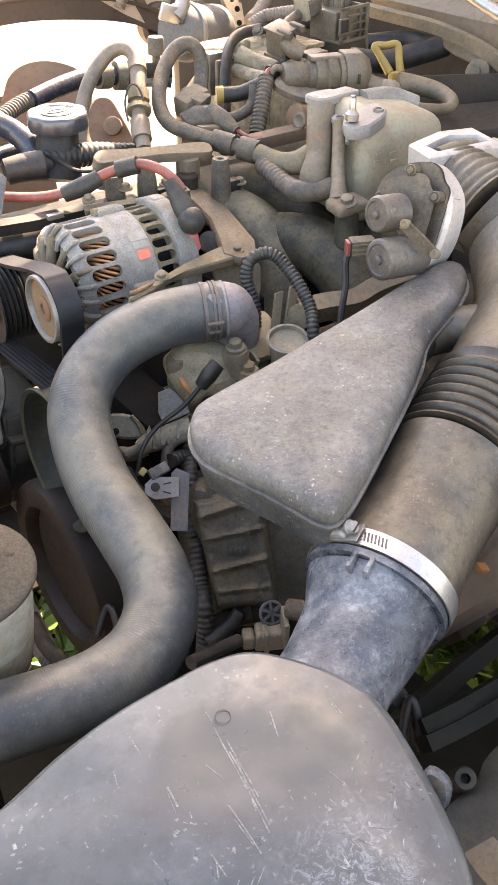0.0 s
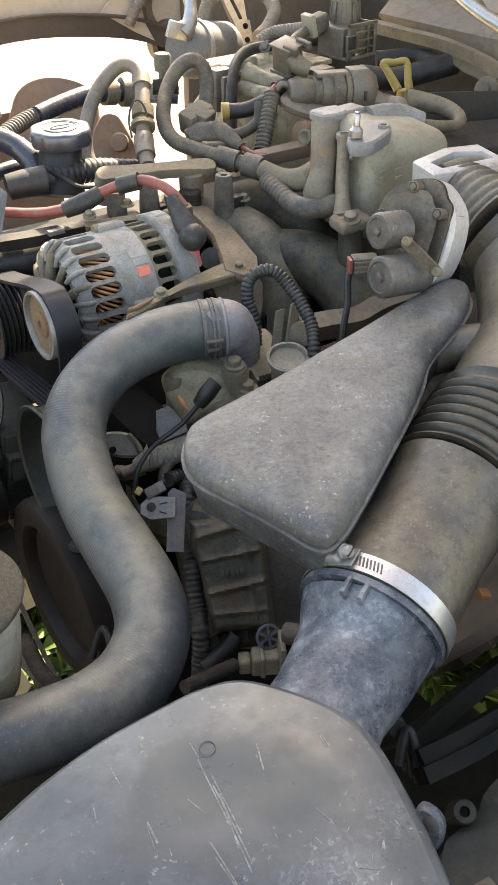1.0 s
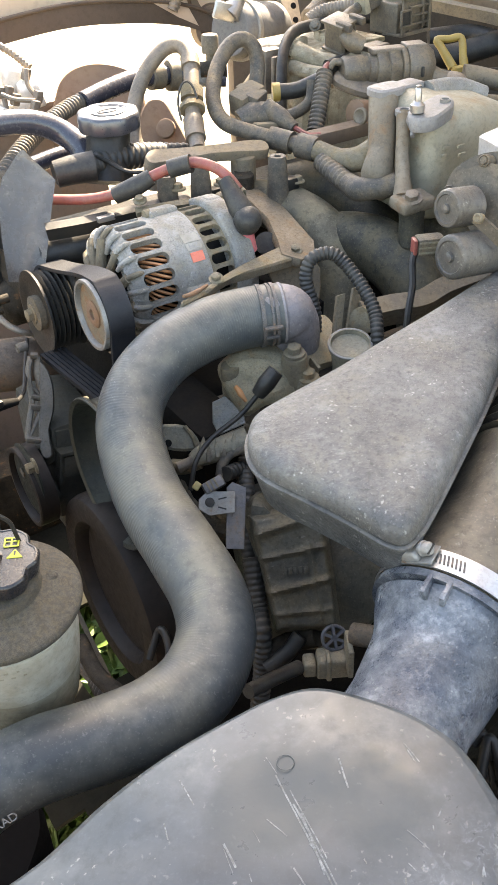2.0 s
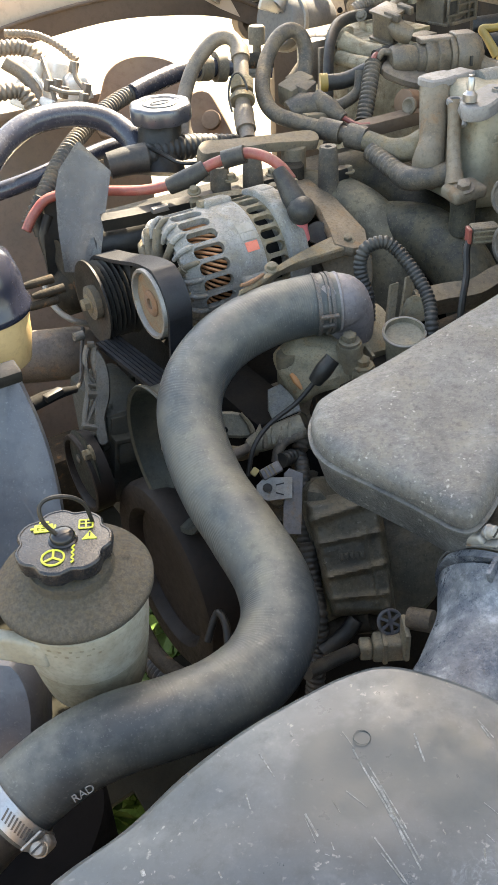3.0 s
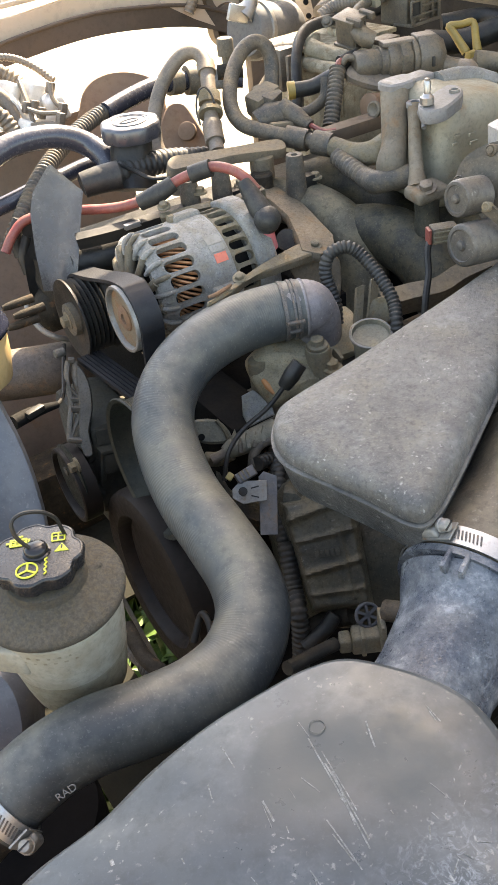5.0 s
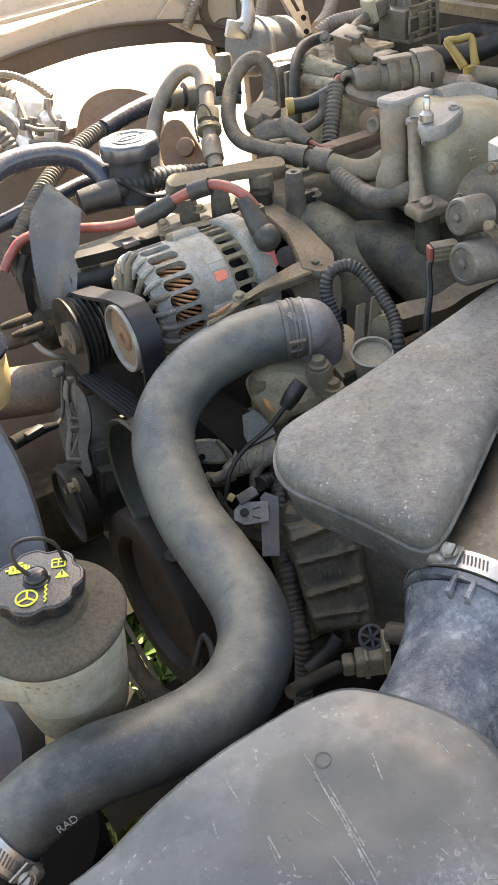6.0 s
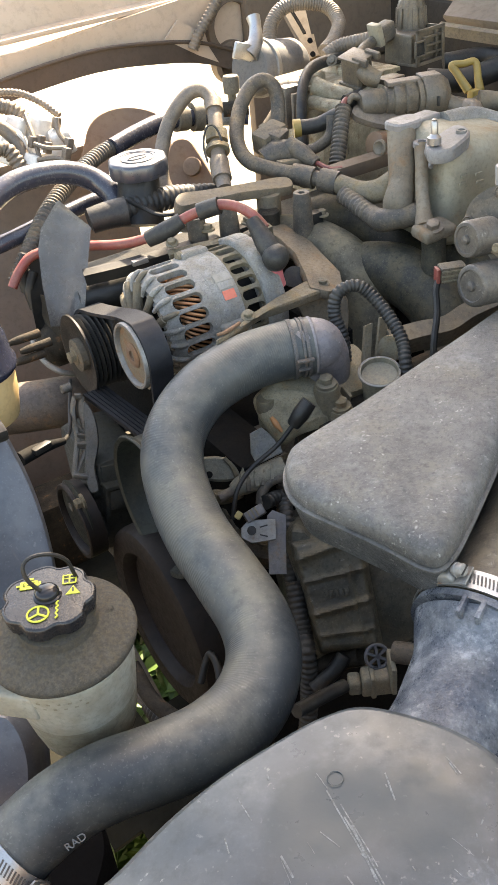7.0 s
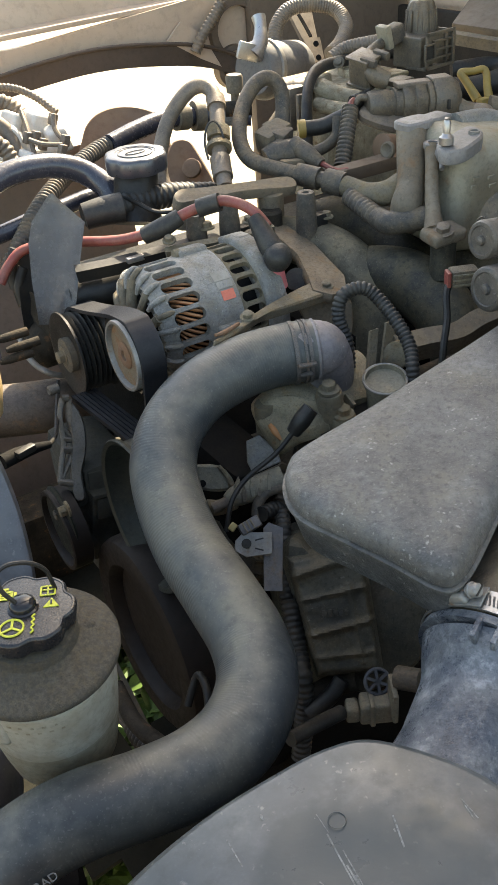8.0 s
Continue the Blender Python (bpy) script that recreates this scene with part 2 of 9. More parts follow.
M = {
    "can_grey": material("dusty_grey_canister", (0.10, 0.10, 0.102), 0.62, 0.0, 0.5, (0.17, 0.15, 0.125), 24, 0.1, 0.3, mottle=0.2, grain=0.4),
    "washer": material("dusty_lilac_tank_plastic", (0.085, 0.09, 0.10), 0.35, 0, 0.5, (0.17, 0.17, 0.176), 24, 0.2, 0.3, specks=0.3, scratch=0.6, mottle=0.2, grain=0.4),
    "tank_low": material("stained_tank_plastic", (0.23, 0.212, 0.155), 0.42, 0, 0.65, (0.15, 0.115, 0.070), 30, 0.12, 0.3, mottle=0.1, settle=0.1, grain=0.45),
    "dome": material("caked_brown_casting", (0.14, 0.12, 0.09), 0.65, 0.15, 0.7, (0.17, 0.14, 0.095), 50, 0.6, 0.45, shine=0.25, grain=0.5),
    # Near-black: the shade of the bay floor is put into this colour.
    "shield": material("near_black_bay_floor", (0.015, 0.015, 0.0115), 0.8, 0, 0.2, (0.035, 0.031, 0.022), 30, 0.2, 0.4, shine=0.08),
    "thermo": material("oily_tan_casting", (0.26, 0.225, 0.155), 0.5, 0.15, 0.65, (0.36, 0.295, 0.195), 70, 1.0, 0.5, rust=0.1, mottle=0.05, shine=0.4, specks=0.4, grain=0.6),
    "bellows": material("dark_bellows_rubber", (0.024, 0.020, 0.016), 0.34, 0, 0.42, (0.15, 0.118, 0.080), 30, 0.15, 0.35, mottle=0.2, settle=0.7, grain=0.4),
    "tank_cap": material("glossy_blue_black_plastic", (0.014, 0.016, 0.028), 0.2, 0, 0.05, (0.2, 0.2, 0.22), 20, 0.02, 0.2),
    "cross": material("rust_brown_tube", (0.085, 0.062, 0.048), 0.5, 0.1, 0.55, (0.18, 0.14, 0.106), 26, 0.4, 0.45, rust=0.1, mottle=0.1, grain=0.5),
    "rail": material("green_grey_rail_plastic", (0.012, 0.013, 0.011), 0.5, 0, 0.45, (0.024, 0.024, 0.020), 30, 0.2, 0.35, shine=0.05, mottle=0.1),
    "mount": material("grey_green_dusty_casting", (0.050, 0.050, 0.043), 0.6, 0.1, 0.6, (0.090, 0.084, 0.066), 26, 0.5, 0.45, mottle=0.15, shine=0.2),
    "grime_light": material("olive_dusty_plastic", (0.15, 0.140, 0.108), 0.5, 0, 0.6, (0.29, 0.25, 0.18), 50, 0.3, 0.4, shine=0.35, mottle=0.1, grain=0.5),
    "clamp_dirty": material("dirty_spring_steel", (0.11, 0.11, 0.118), 0.45, 0.3, 0.6, (0.19, 0.172, 0.155), 50, 0.3, 0.4, rust=0.15),
    "cap_gloss": material("polished_black_plastic", (0.03, 0.032, 0.042), 0.33, 0, 0.05, (0.2, 0.2, 0.22), 60, 0.02, 0.2, shine=1.0),
    # Near-white base stands for hard sun on the far connectors.
    "sunlit_plastic": material("pale_sunlit_plastic", (0.70, 0.66, 0.60), 0.5, 0, 0.3, (0.5, 0.42, 0.33), 30, 0.1, 0.2),
    # Body paint darkened so that the cowl panel and strap read as shaded.
    "shaded_tan": material("shaded_tan_body_paint", (0.155, 0.118, 0.086), 0.55, 0, 0.5, (0.15, 0.114, 0.082), 12, 0.05, 0.25, grain=0.35, shine=0.3),
    "valve_grey": material("dusty_warm_grey_plastic", (0.080, 0.067, 0.052), 0.4, 0, 0.6, (0.205, 0.158, 0.105), 40, 0.25, 0.45, mottle=0.1, shine=0.5, grain=0.5),
    "ear_cast": material("lilac_grey_casting", (0.22, 0.21, 0.205), 0.5, 0.2, 0.5, (0.215, 0.190, 0.160), 40, 0.3, 0.3, grain=0.45),
    "plenum_stain": material("brown_stained_casting", (0.195, 0.163, 0.122), 0.55, 0.15, 0.7, (0.195, 0.150, 0.104), 34, 0.35, 0.45, rust=0.2, shine=0.3, mottle=0.1, grain=0.5),
    "pulley_dark": material("dark_dusted_steel", (0.020, 0.024, 0.021), 0.45, 0.3, 0.35, (0.085, 0.085, 0.070), 24, 0.2, 0.35, mottle=0.2, shine=0.25, grain=0.4),
    "apron": material("dusty_brown_apron_paint", (0.25, 0.185, 0.145), 0.5, 0, 0.5, (0.27, 0.21, 0.165), 14, 0.15, 0.3, rust=0.08, mottle=0.1, shine=0.4),
    # Fender paint darkened for the shade on the inward-facing arch flange.
    "lip_shaded": material("shaded_brown_flange_paint", (0.085, 0.062, 0.048), 0.55, 0, 0.5, (0.12, 0.092, 0.072), 14, 0.1, 0.2, shine=0.3),
    "damper": material("purple_brown_steel", (0.016, 0.013, 0.0115), 0.5, 0.2, 0.4, (0.046, 0.036, 0.030), 18, 0.12, 0.25, mottle=0.4, shine=0.25),
    "elbow_crust": material("chalky_lilac_casting", (0.20, 0.185, 0.195), 0.5, 0.2, 0.55, (0.215, 0.185, 0.155), 26, 0.5, 0.4, rust=0.05, specks=1.0, mottle=0.1, grain=0.5),
    "band_dark": material("crusted_dark_band_steel", (0.085, 0.080, 0.078), 0.5, 0.2, 0.6, (0.15, 0.130, 0.110), 70, 0.5, 0.5, rust=0.2, grain=0.6),
    "plate_brown": material("brown_dusted_bracket_steel", (0.135, 0.108, 0.078), 0.6, 0.1, 0.6, (0.205, 0.162, 0.110), 40, 0.4, 0.45, rust=0.15, mottle=0.05, shine=0.3, grain=0.6),
    "grey_cast": material("grimy_grey_casting", (0.095, 0.092, 0.084), 0.5, 0.3, 0.55, (0.135, 0.122, 0.100), 60, 0.5, 0.45, mottle=0.1, grain=0.55),
    "scoop": material("matt_black_plastic", (0.004, 0.004, 0.0045), 0.8, 0, 0.05, (0.012, 0.011, 0.010), 30, 0.1, 0.3, shine=0.05),
    "rust_tan": material("rust_stained_tan_steel", (0.18, 0.14, 0.095), 0.6, 0.2, 0.5, (0.23, 0.18, 0.12), 60, 0.3, 0.3, rust=0.45),
    "hose": material("dusty_braided_rubber", (0.031, 0.037, 0.041), 0.40, 0, 0.62, (0.205, 0.200, 0.168), 11, 0.26, 0.45, weave=0.24, settle=0.85, mottle=0.15, specks=0.14, grain=0.26, shine=0.38),
    "rubber": material("dusty_black_rubber", (0.018, 0.018, 0.018), 0.45, 0, 0.24, (0.15, 0.138, 0.115), 50, 0.2, shine=0.35),
    "rubber_grey": material("grey_dusted_rubber", (0.055, 0.050, 0.045), 0.5, 0, 0.62, (0.205, 0.162, 0.112), 46, 0.3, 0.35, shine=0.35, mottle=0.12, grain=0.5),
    "box": material("scuffed_grey_plastic", (0.027, 0.033, 0.037), 0.27, 0, 0.45, (0.069, 0.082, 0.091), 12, 0.05, 0.35, scratch=0.4, mottle=0.35, specks=0.3, grain=0.35, shine=0.5, stains=(((0.0020, 0.2800, 1.0475), 0.031), ((0.0150, 0.2850, 1.0480), 0.024), ((0.0440, 0.2760, 1.0490), 0.030)), frosts=(((0.064, 0.222, 1.045), 0.034), ((0.088, 0.262, 1.04), 0.014))),
    "resonator": material("dusty_mottled_plastic", (0.042, 0.042, 0.042), 0.38, 0, 0.8, (0.146, 0.139, 0.128), 34, 0.5, 0.45, specks=0.5, scratch=0.4, mottle=0.3, settle=0.8, grain=0.5),
    "duct": material("stained_blue_grey_plastic", (0.030, 0.037, 0.050), 0.28, 0, 0.5, (0.145, 0.155, 0.172), 44, 0.4, 0.5, specks=0.4, scratch=1.3, mottle=0.05, grain=0.6, frosts=(((0.098, 0.361, 1.001), 0.020),)),
    "intake": material("dusty_brown_grey_rubber", (0.034, 0.029, 0.023), 0.36, 0, 0.7, (0.190, 0.155, 0.110), 16, 0.25, 0.4, mottle=0.25, specks=0.2, grain=0.45),
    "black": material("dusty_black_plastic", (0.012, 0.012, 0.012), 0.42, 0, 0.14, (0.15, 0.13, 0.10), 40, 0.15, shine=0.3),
    "shroud": material("grey_black_shroud_plastic", (0.045, 0.052, 0.066), 0.32, 0, 0.42, (0.20, 0.213, 0.24), 10, 0.08, 0.3, mottle=0.4, specks=0.15),
    "dirty": material("grimy_cast_iron", (0.022, 0.019, 0.015), 0.7, 0.1, 0.4, (0.11, 0.09, 0.068), 50, 0.5, 0.4, rust=0.03, shine=0.15),
    "alu": material("oxidised_cast_aluminium", (0.265, 0.260, 0.245), 0.5, 0.2, 0.6, (0.255, 0.232, 0.186), 60, 0.9, 0.45, specks=1.0, mottle=0.05, grain=0.65),
    "alu_dirty": material("grimy_cast_aluminium", (0.165, 0.142, 0.105), 0.6, 0.15, 0.68, (0.225, 0.180, 0.110), 55, 0.6, 0.45, rust=0.1, shine=0.3, mottle=0.15, grain=0.5),
    "plenum": material("pale_cast_aluminium", (0.305, 0.278, 0.210), 0.5, 0.15, 0.6, (0.260, 0.218, 0.150), 26, 0.35, 0.3, rust=0.10, specks=0.2, grain=0.45),
    "steel": material("bright_zinc_steel", (0.40, 0.395, 0.39), 0.32, 0.85, 0.3, bump=0.08, vary=0.25),
    "steel_dull": material("dull_dusty_steel", (0.24, 0.235, 0.225), 0.48, 0.55, 0.5, (0.25, 0.225, 0.19), 60, 0.25, rust=0.1),
    "rusty": material("rusty_steel", (0.20, 0.13, 0.09), 0.75, 0.3, 0.4, (0.27, 0.2, 0.14), 50, 0.5, 0.4, rust=0.8),
    "brown": material("faded_brown_plate", (0.15, 0.085, 0.05), 0.65, 0, 0.35, (0.24, 0.17, 0.11), 12, 0.15, 0.2),
    "paint": material("dusty_beige_body_paint", (0.52, 0.400, 0.305), 0.4, 0, 0.5, (0.43, 0.33, 0.25), 9, 0.05, 0.12, coat=0.2),
    # Paint darkened to brown: the shade of inner panels is in this colour.
    "paint_dark": material("shaded_brown_paint", (0.13, 0.095, 0.07), 0.6, 0, 0.4, (0.19, 0.145, 0.105), 12, 0.2, 0.2, shine=0.25),
    "copper": material("copper_winding", (0.48, 0.22, 0.10), 0.4, 0.7, 0.3, (0.3, 0.2, 0.12), 90, 0.2),
    "red": material("faded_red_cable", (0.21, 0.045, 0.036), 0.45, 0, 0.5, (0.235, 0.140, 0.115), 60, 0.1, 0.35, mottle=0.05),
    "boot": material("pink_terminal_boot", (0.5, 0.12, 0.13), 0.55, 0, 0.4, (0.35, 0.22, 0.2), 60, 0.15, 0.2),
    "yellow_dust": material("dull_yellow_plastic", (0.30, 0.24, 0.08), 0.5, 0, 0.4, (0.25, 0.21, 0.13), 60, 0.1, 0.2),
    "crust": material("crusted_pale_casting", (0.46, 0.40, 0.29), 0.65, 0.1, 0.6, (0.22, 0.175, 0.115), 60, 1.0, 0.5, rust=0.15, specks=0.8, mottle=0.0, shine=0.3, grain=0.6),
    "yellow": material("yellow_plastic", (0.36, 0.24, 0.055), 0.5, 0, 0.4, (0.36, 0.28, 0.15), 60, 0.1, 0.2),
    "mark": glow_free("yellow_print", (0.55, 0.54, 0.04), 0.6),
    "cap": material("clean_black_plastic", (0.010, 0.010, 0.012), 0.28, 0, 0.05, (0.16, 0.15, 0.14), 60, 0.15, shine=0.45),
    "gloss": material("glossy_black_plastic", (0.012, 0.012, 0.014), 0.08, 0, 0.03, (0.25, 0.25, 0.26), 60, 0.01, shine=0.3),
    "cover_dark": material("olive_black_plastic_cover", (0.050, 0.048, 0.038), 0.45, 0, 0.65, (0.125, 0.113, 0.083), 34, 0.4, 0.45, shine=0.3, mottle=0.1, specks=0.2, grain=0.55),
    "runner_dusty": material("tan_dusted_runner_plastic", (0.055, 0.049, 0.036), 0.5, 0, 0.78, (0.210, 0.180, 0.122), 24, 0.3, 0.35, shine=0.3, mottle=0.3, grain=0.45),
    "runner": material("dust_brown_runner_plastic", (0.026, 0.025, 0.020), 0.5, 0, 0.62, (0.140, 0.118, 0.072), 26, 0.3, 0.4, shine=0.3, mottle=0.1, specks=0.1, grain=0.5),
    # Near-black: shade of recesses, holes and low parts is put into this colour.
    "deep_black": material("near_black_deep_parts", (0.008, 0.008, 0.008), 0.75, 0, 0.12, (0.07, 0.06, 0.045), 40, 0.2, shine=0.08),
    "pipe_tan": material("dust_tan_pipe", (0.13, 0.105, 0.083), 0.45, 0.1, 0.62, (0.262, 0.205, 0.150), 44, 0.25, 0.4, mottle=0.12, grain=0.45),
    "grime": material("oily_brown_grime", (0.105, 0.092, 0.074), 0.55, 0.1, 0.6, (0.215, 0.182, 0.134), 60, 0.6, 0.45, rust=0.08, shine=0.3, mottle=0.1, grain=0.5),
    # Firewall colour made dark: the deep shade behind the pipes is in it.
    "bulkhead": material("dark_grey_deep_bulkhead", (0.035, 0.031, 0.027), 0.8, 0, 0.4, (0.075, 0.062, 0.048), 20, 0.3, shine=0.1),
    "hose_gloss": material("glossy_black_hose", (0.026, 0.028, 0.042), 0.22, 0, 0.14, (0.19, 0.19, 0.20), 30, 0.06, 0.3, shine=0.6),
    "cover_grey": material("dusty_grey_cover_plastic", (0.068, 0.062, 0.052), 0.5, 0, 0.6, (0.165, 0.14, 0.104), 26, 0.15, 0.35, mottle=0.3, shine=0.4, grain=0.4),
    "cover_warm": material("dusty_brown_black_plastic", (0.045, 0.039, 0.031), 0.45, 0, 0.6, (0.190, 0.152, 0.108), 32, 0.2, 0.4, mottle=0.12, shine=0.4, grain=0.5),
    "plenum_white": material("pale_lilac_cast_aluminium", (0.44, 0.415, 0.40), 0.45, 0.2, 0.4, (0.33, 0.285, 0.235), 34, 0.25, 0.25, rust=0.06, grain=0.4),
    "can": material("dull_blue_grey_can", (0.066, 0.063, 0.060), 0.38, 0.25, 0.6, (0.150, 0.136, 0.118), 34, 0.3, 0.45, mottle=0.1, specks=0.25, grain=0.45),
    "lid": material("gritty_dusted_lid", (0.040, 0.036, 0.031), 0.65, 0, 0.8, (0.185, 0.160, 0.122), 300, 1.0, 0.35, specks=0.3, shine=0.3, mottle=0.45, grain=0.6),
    "tank": material("milky_tank_plastic", (0.31, 0.292, 0.235), 0.4, 0, 0.6, (0.20, 0.170, 0.118), 30, 0.12, 0.3, mottle=0.1, settle=0.1, grain=0.45),
    "amber": material("ambered_tank_plastic", (0.55, 0.38, 0.18), 0.35, 0, 0.25, (0.4, 0.3, 0.18), 20, 0.1, 0.2),
    "fan": material("grey_fan_blade", (0.125, 0.126, 0.13), 0.24, 0.1, 0.3, (0.24, 0.235, 0.225), 14, 0.08, 0.3, scratch=0.5, specks=0.6, mottle=0.05, grain=0.3, shine=0.6),
    "belt": material("worn_ribbed_belt", (0.014, 0.015, 0.018), 0.5, 0, 0.12, (0.08, 0.08, 0.085), 80, 0.12, shine=0.25),
    "tan": material("tan_dusted_plastic", (0.10, 0.085, 0.065), 0.55, 0, 0.72, (0.24, 0.192, 0.135), 30, 0.2, 0.35, shine=0.3, grain=0.4),
    "scuff": material("pale_scuff", (0.160, 0.168, 0.168), 0.5, 0, 0.95, (0.078, 0.085, 0.085), 420, 0.05, 0.5, mottle=0.0, settle=0.0, grain=0.6),
    "label_worn": material("worn_label", (0.29, 0.275, 0.245), 0.6, 0, 0.45, (0.22, 0.20, 0.165), 60, 0.1, 0.2),
    "label_red": glow_free("faded_red_print", (0.68, 0.16, 0.10), 0.6),
    "print_grey": glow_free("grey_print", (0.28, 0.27, 0.26), 0.6),
    "hose_print": glow_free("pale_grey_print", (0.17, 0.17, 0.165), 0.6),
    "orange": material("orange_wire", (0.42, 0.16, 0.04), 0.5, 0, 0.3),
    "leaf": material("sunlit_weed_leaf", (0.085, 0.15, 0.035), 0.5, 0, 0.1, (0.2, 0.22, 0.08), 30, 0.1, 0.4),
    "soil": material("dry_earth_with_grass", (0.33, 0.30, 0.22), 0.9, 0, 0.5, (0.42, 0.37, 0.28), 6, 0.6, 0.35),
    "radiator": material("dusty_radiator_core", (0.07, 0.07, 0.07), 0.6, 0.3, 0.4, (0.25, 0.21, 0.17), 60, 0.3, shine=0.2),
}


# ---- mesh helpers ----
def axes(origin, z, x=(0, 0, 1)):
    z = Vector(z).normalized()
    x = Vector(x) - z * Vector(x).dot(z)
    if x.length < 1e-4:
        x = Vector((1, 0, 0)) - z * z.x
    x.normalize()
    y = z.cross(x)
    m = Matrix((x, y, z)).transposed().to_4x4()
    m.translation = Vector(origin)
    return m


def el(origin, rx=0, ry=0, rz=0):
    """A pose at origin whose x, y, z run along E, L and up."""
    return axes(origin, Z, E) @ pose(0, 0, 0, rx, ry, rz)


def spline(points, n=8):
    p = [Vector(q) for q in points]
    if len(p) < 3:
        return [p[0].lerp(p[-1], i / n) for i in range(n + 1)]
    p = [2 * p[0] - p[1]] + p + [2 * p[-1] - p[-2]]
    out = []
    for i in range(1, len(p) - 2):
        a, b, c, d = p[i - 1:i + 3]
        for k in range(n):
            t = k / n
            out.append(0.5 * (2 * b + (c - a) * t + (2 * a - 5 * b + 4 * c - d) * t * t + (3 * b - a - 3 * c + d) * t ** 3))
    out.append(p[-2].copy())
    return out


def even(points, count):
    run = [0.0]
    for a, b in zip(points, points[1:]):
        run.append(run[-1] + (b - a).length)
    out, j = [], 0
    for i in range(count):
        s = run[-1] * i / (count - 1)
        while j < len(run) - 2 and run[j + 1] < s:
            j += 1
        f = (s - run[j]) / max(run[j + 1] - run[j], 1e-9)
        out.append(points[j].lerp(points[j + 1], min(1, f)))
    return out, run[-1]


def add_tube(bm, points, r, segs=18, n=8, ribs=0.0, rib_depth=0.16, wall=0.0, squash=1.0, run=False):
    """A hose along points. r: a radius, or one for each point. ribs: spacing of corrugation in metres. wall: an open end of that thickness."""
    line = spline(points, n)
    radii = list(r) if isinstance(r, (list, tuple)) else [r] * len(points)
    rr = []
    for i in range(len(line)):
        s = i / (len(line) - 1) * (len(radii) - 1)
        k = min(int(s), len(radii) - 2)
        rr.append(radii[k] + (radii[k + 1] - radii[k]) * (s - k))
    if ribs:
        length = even(line, 2)[1]
        count = max(2, int(length / ribs)) * 6 + 1
        line2 = even(line, count)[0]
        rr2 = []
        for i in range(count):
            s = i / (count - 1) * (len(rr) - 1)
            k = min(int(s), len(rr) - 2)
            base = rr[k] + (rr[k + 1] - rr[k]) * (s - k)
            rr2.append(base * (1 - rib_depth * (0.0, 0.06, 0.35, 0.95, 0.95, 0.35)[i % 6]))
        line, rr = line2, rr2
    tangent = (line[1] - line[0]).normalized()
    side = tangent.orthogonal().normalized()
    rings = []
    way_along = bm.verts.layers.float.new("run") if run else None
    passed = 0.0
    for i, p in enumerate(line):
        passed += (p - line[i - 1]).length if i else 0.0
        t = (line[min(i + 1, len(line) - 1)] - line[max(i - 1, 0)]).normalized()
        side = (side - t * side.dot(t)).normalized()
        other = t.cross(side)
        rings.append([bm.verts.new(p + (side * math.cos(a) + other * math.sin(a) * squash) * rr[i])
                      for a in (2 * math.pi * k / segs for k in range(segs))])
        if run:
            for v in rings[-1]:
                v[way_along] = passed
    for a, b in zip(rings, rings[1:]):
        for k in range(segs):
            bm.faces.new((a[k], a[(k + 1) % segs], b[(k + 1) % segs], b[k]))
    bm.faces.new(rings[0][::-1])
    if wall:
        t = (line[-1] - line[-2]).normalized()
        inner = [bm.verts.new(line[-1] + (v.co - line[-1]) * (1 - wall / rr[-1])) for v in rings[-1]]
        deep = [bm.verts.new(v.co - t * rr[-1] * 0.8) for v in inner]
        for k in range(segs):
            bm.faces.new((rings[-1][k], rings[-1][(k + 1) % segs], inner[(k + 1) % segs], inner[k]))
            bm.faces.new((inner[k], inner[(k + 1) % segs], deep[(k + 1) % segs], deep[k]))
        bm.faces.new(deep)
    else:
        bm.faces.new(rings[-1])
    return bm


def add_lathe(bm, profile, m, segs=28, squash=1.0, lobes=0, lobe=0.0):
    """profile: (radius, height) pairs, from the bottom up, turned about m's z."""
    rings = []
    for r, h in profile:
        ring = []
        for k in range(segs):
            a = 2 * math.pi * k / segs
            q = r * (1 - 2 * lobe * (0.5 - 0.5 * math.cos(lobes * a)) ** 2.2) if lobes else r
            ring.append(bm.verts.new(m @ Vector((q * math.cos(a), q * math.sin(a) * squash, h))))
        rings.append(ring)
    for a, b in zip(rings, rings[1:]):
        for k in range(segs):
            bm.faces.new((a[k], a[(k + 1) % segs], b[(k + 1) % segs], b[k]))
    bm.faces.new(rings[0][::-1])
    bm.faces.new(rings[-1])
    return bm


def add_box(bm, size, m, bevel=0.002, taper=1.0, segs=2):
    """A box with rounded edges, its middle at m. taper: the top's size against the bottom's."""
    made = bmesh.ops.create_cube(bm, size=1.0)["verts"]
    for v in made:
        k = taper if v.co.z > 0 else 1.0
        v.co = Vector((v.co.x * size[0] * k, v.co.y * size[1] * k, v.co.z * size[2]))
    edges = list({e for v in made for e in v.link_edges})
    if bevel:
        out = bmesh.ops.bevel(bm, geom=edges, offset=min(bevel, min(size) * 0.45), segments=segs, profile=0.6, affect="EDGES")
        made = list({v for f in out["faces"] for v in f.verts} | {v for v in made if v.is_valid})
    for v in made:
        v.co = m @ v.co
    return bm


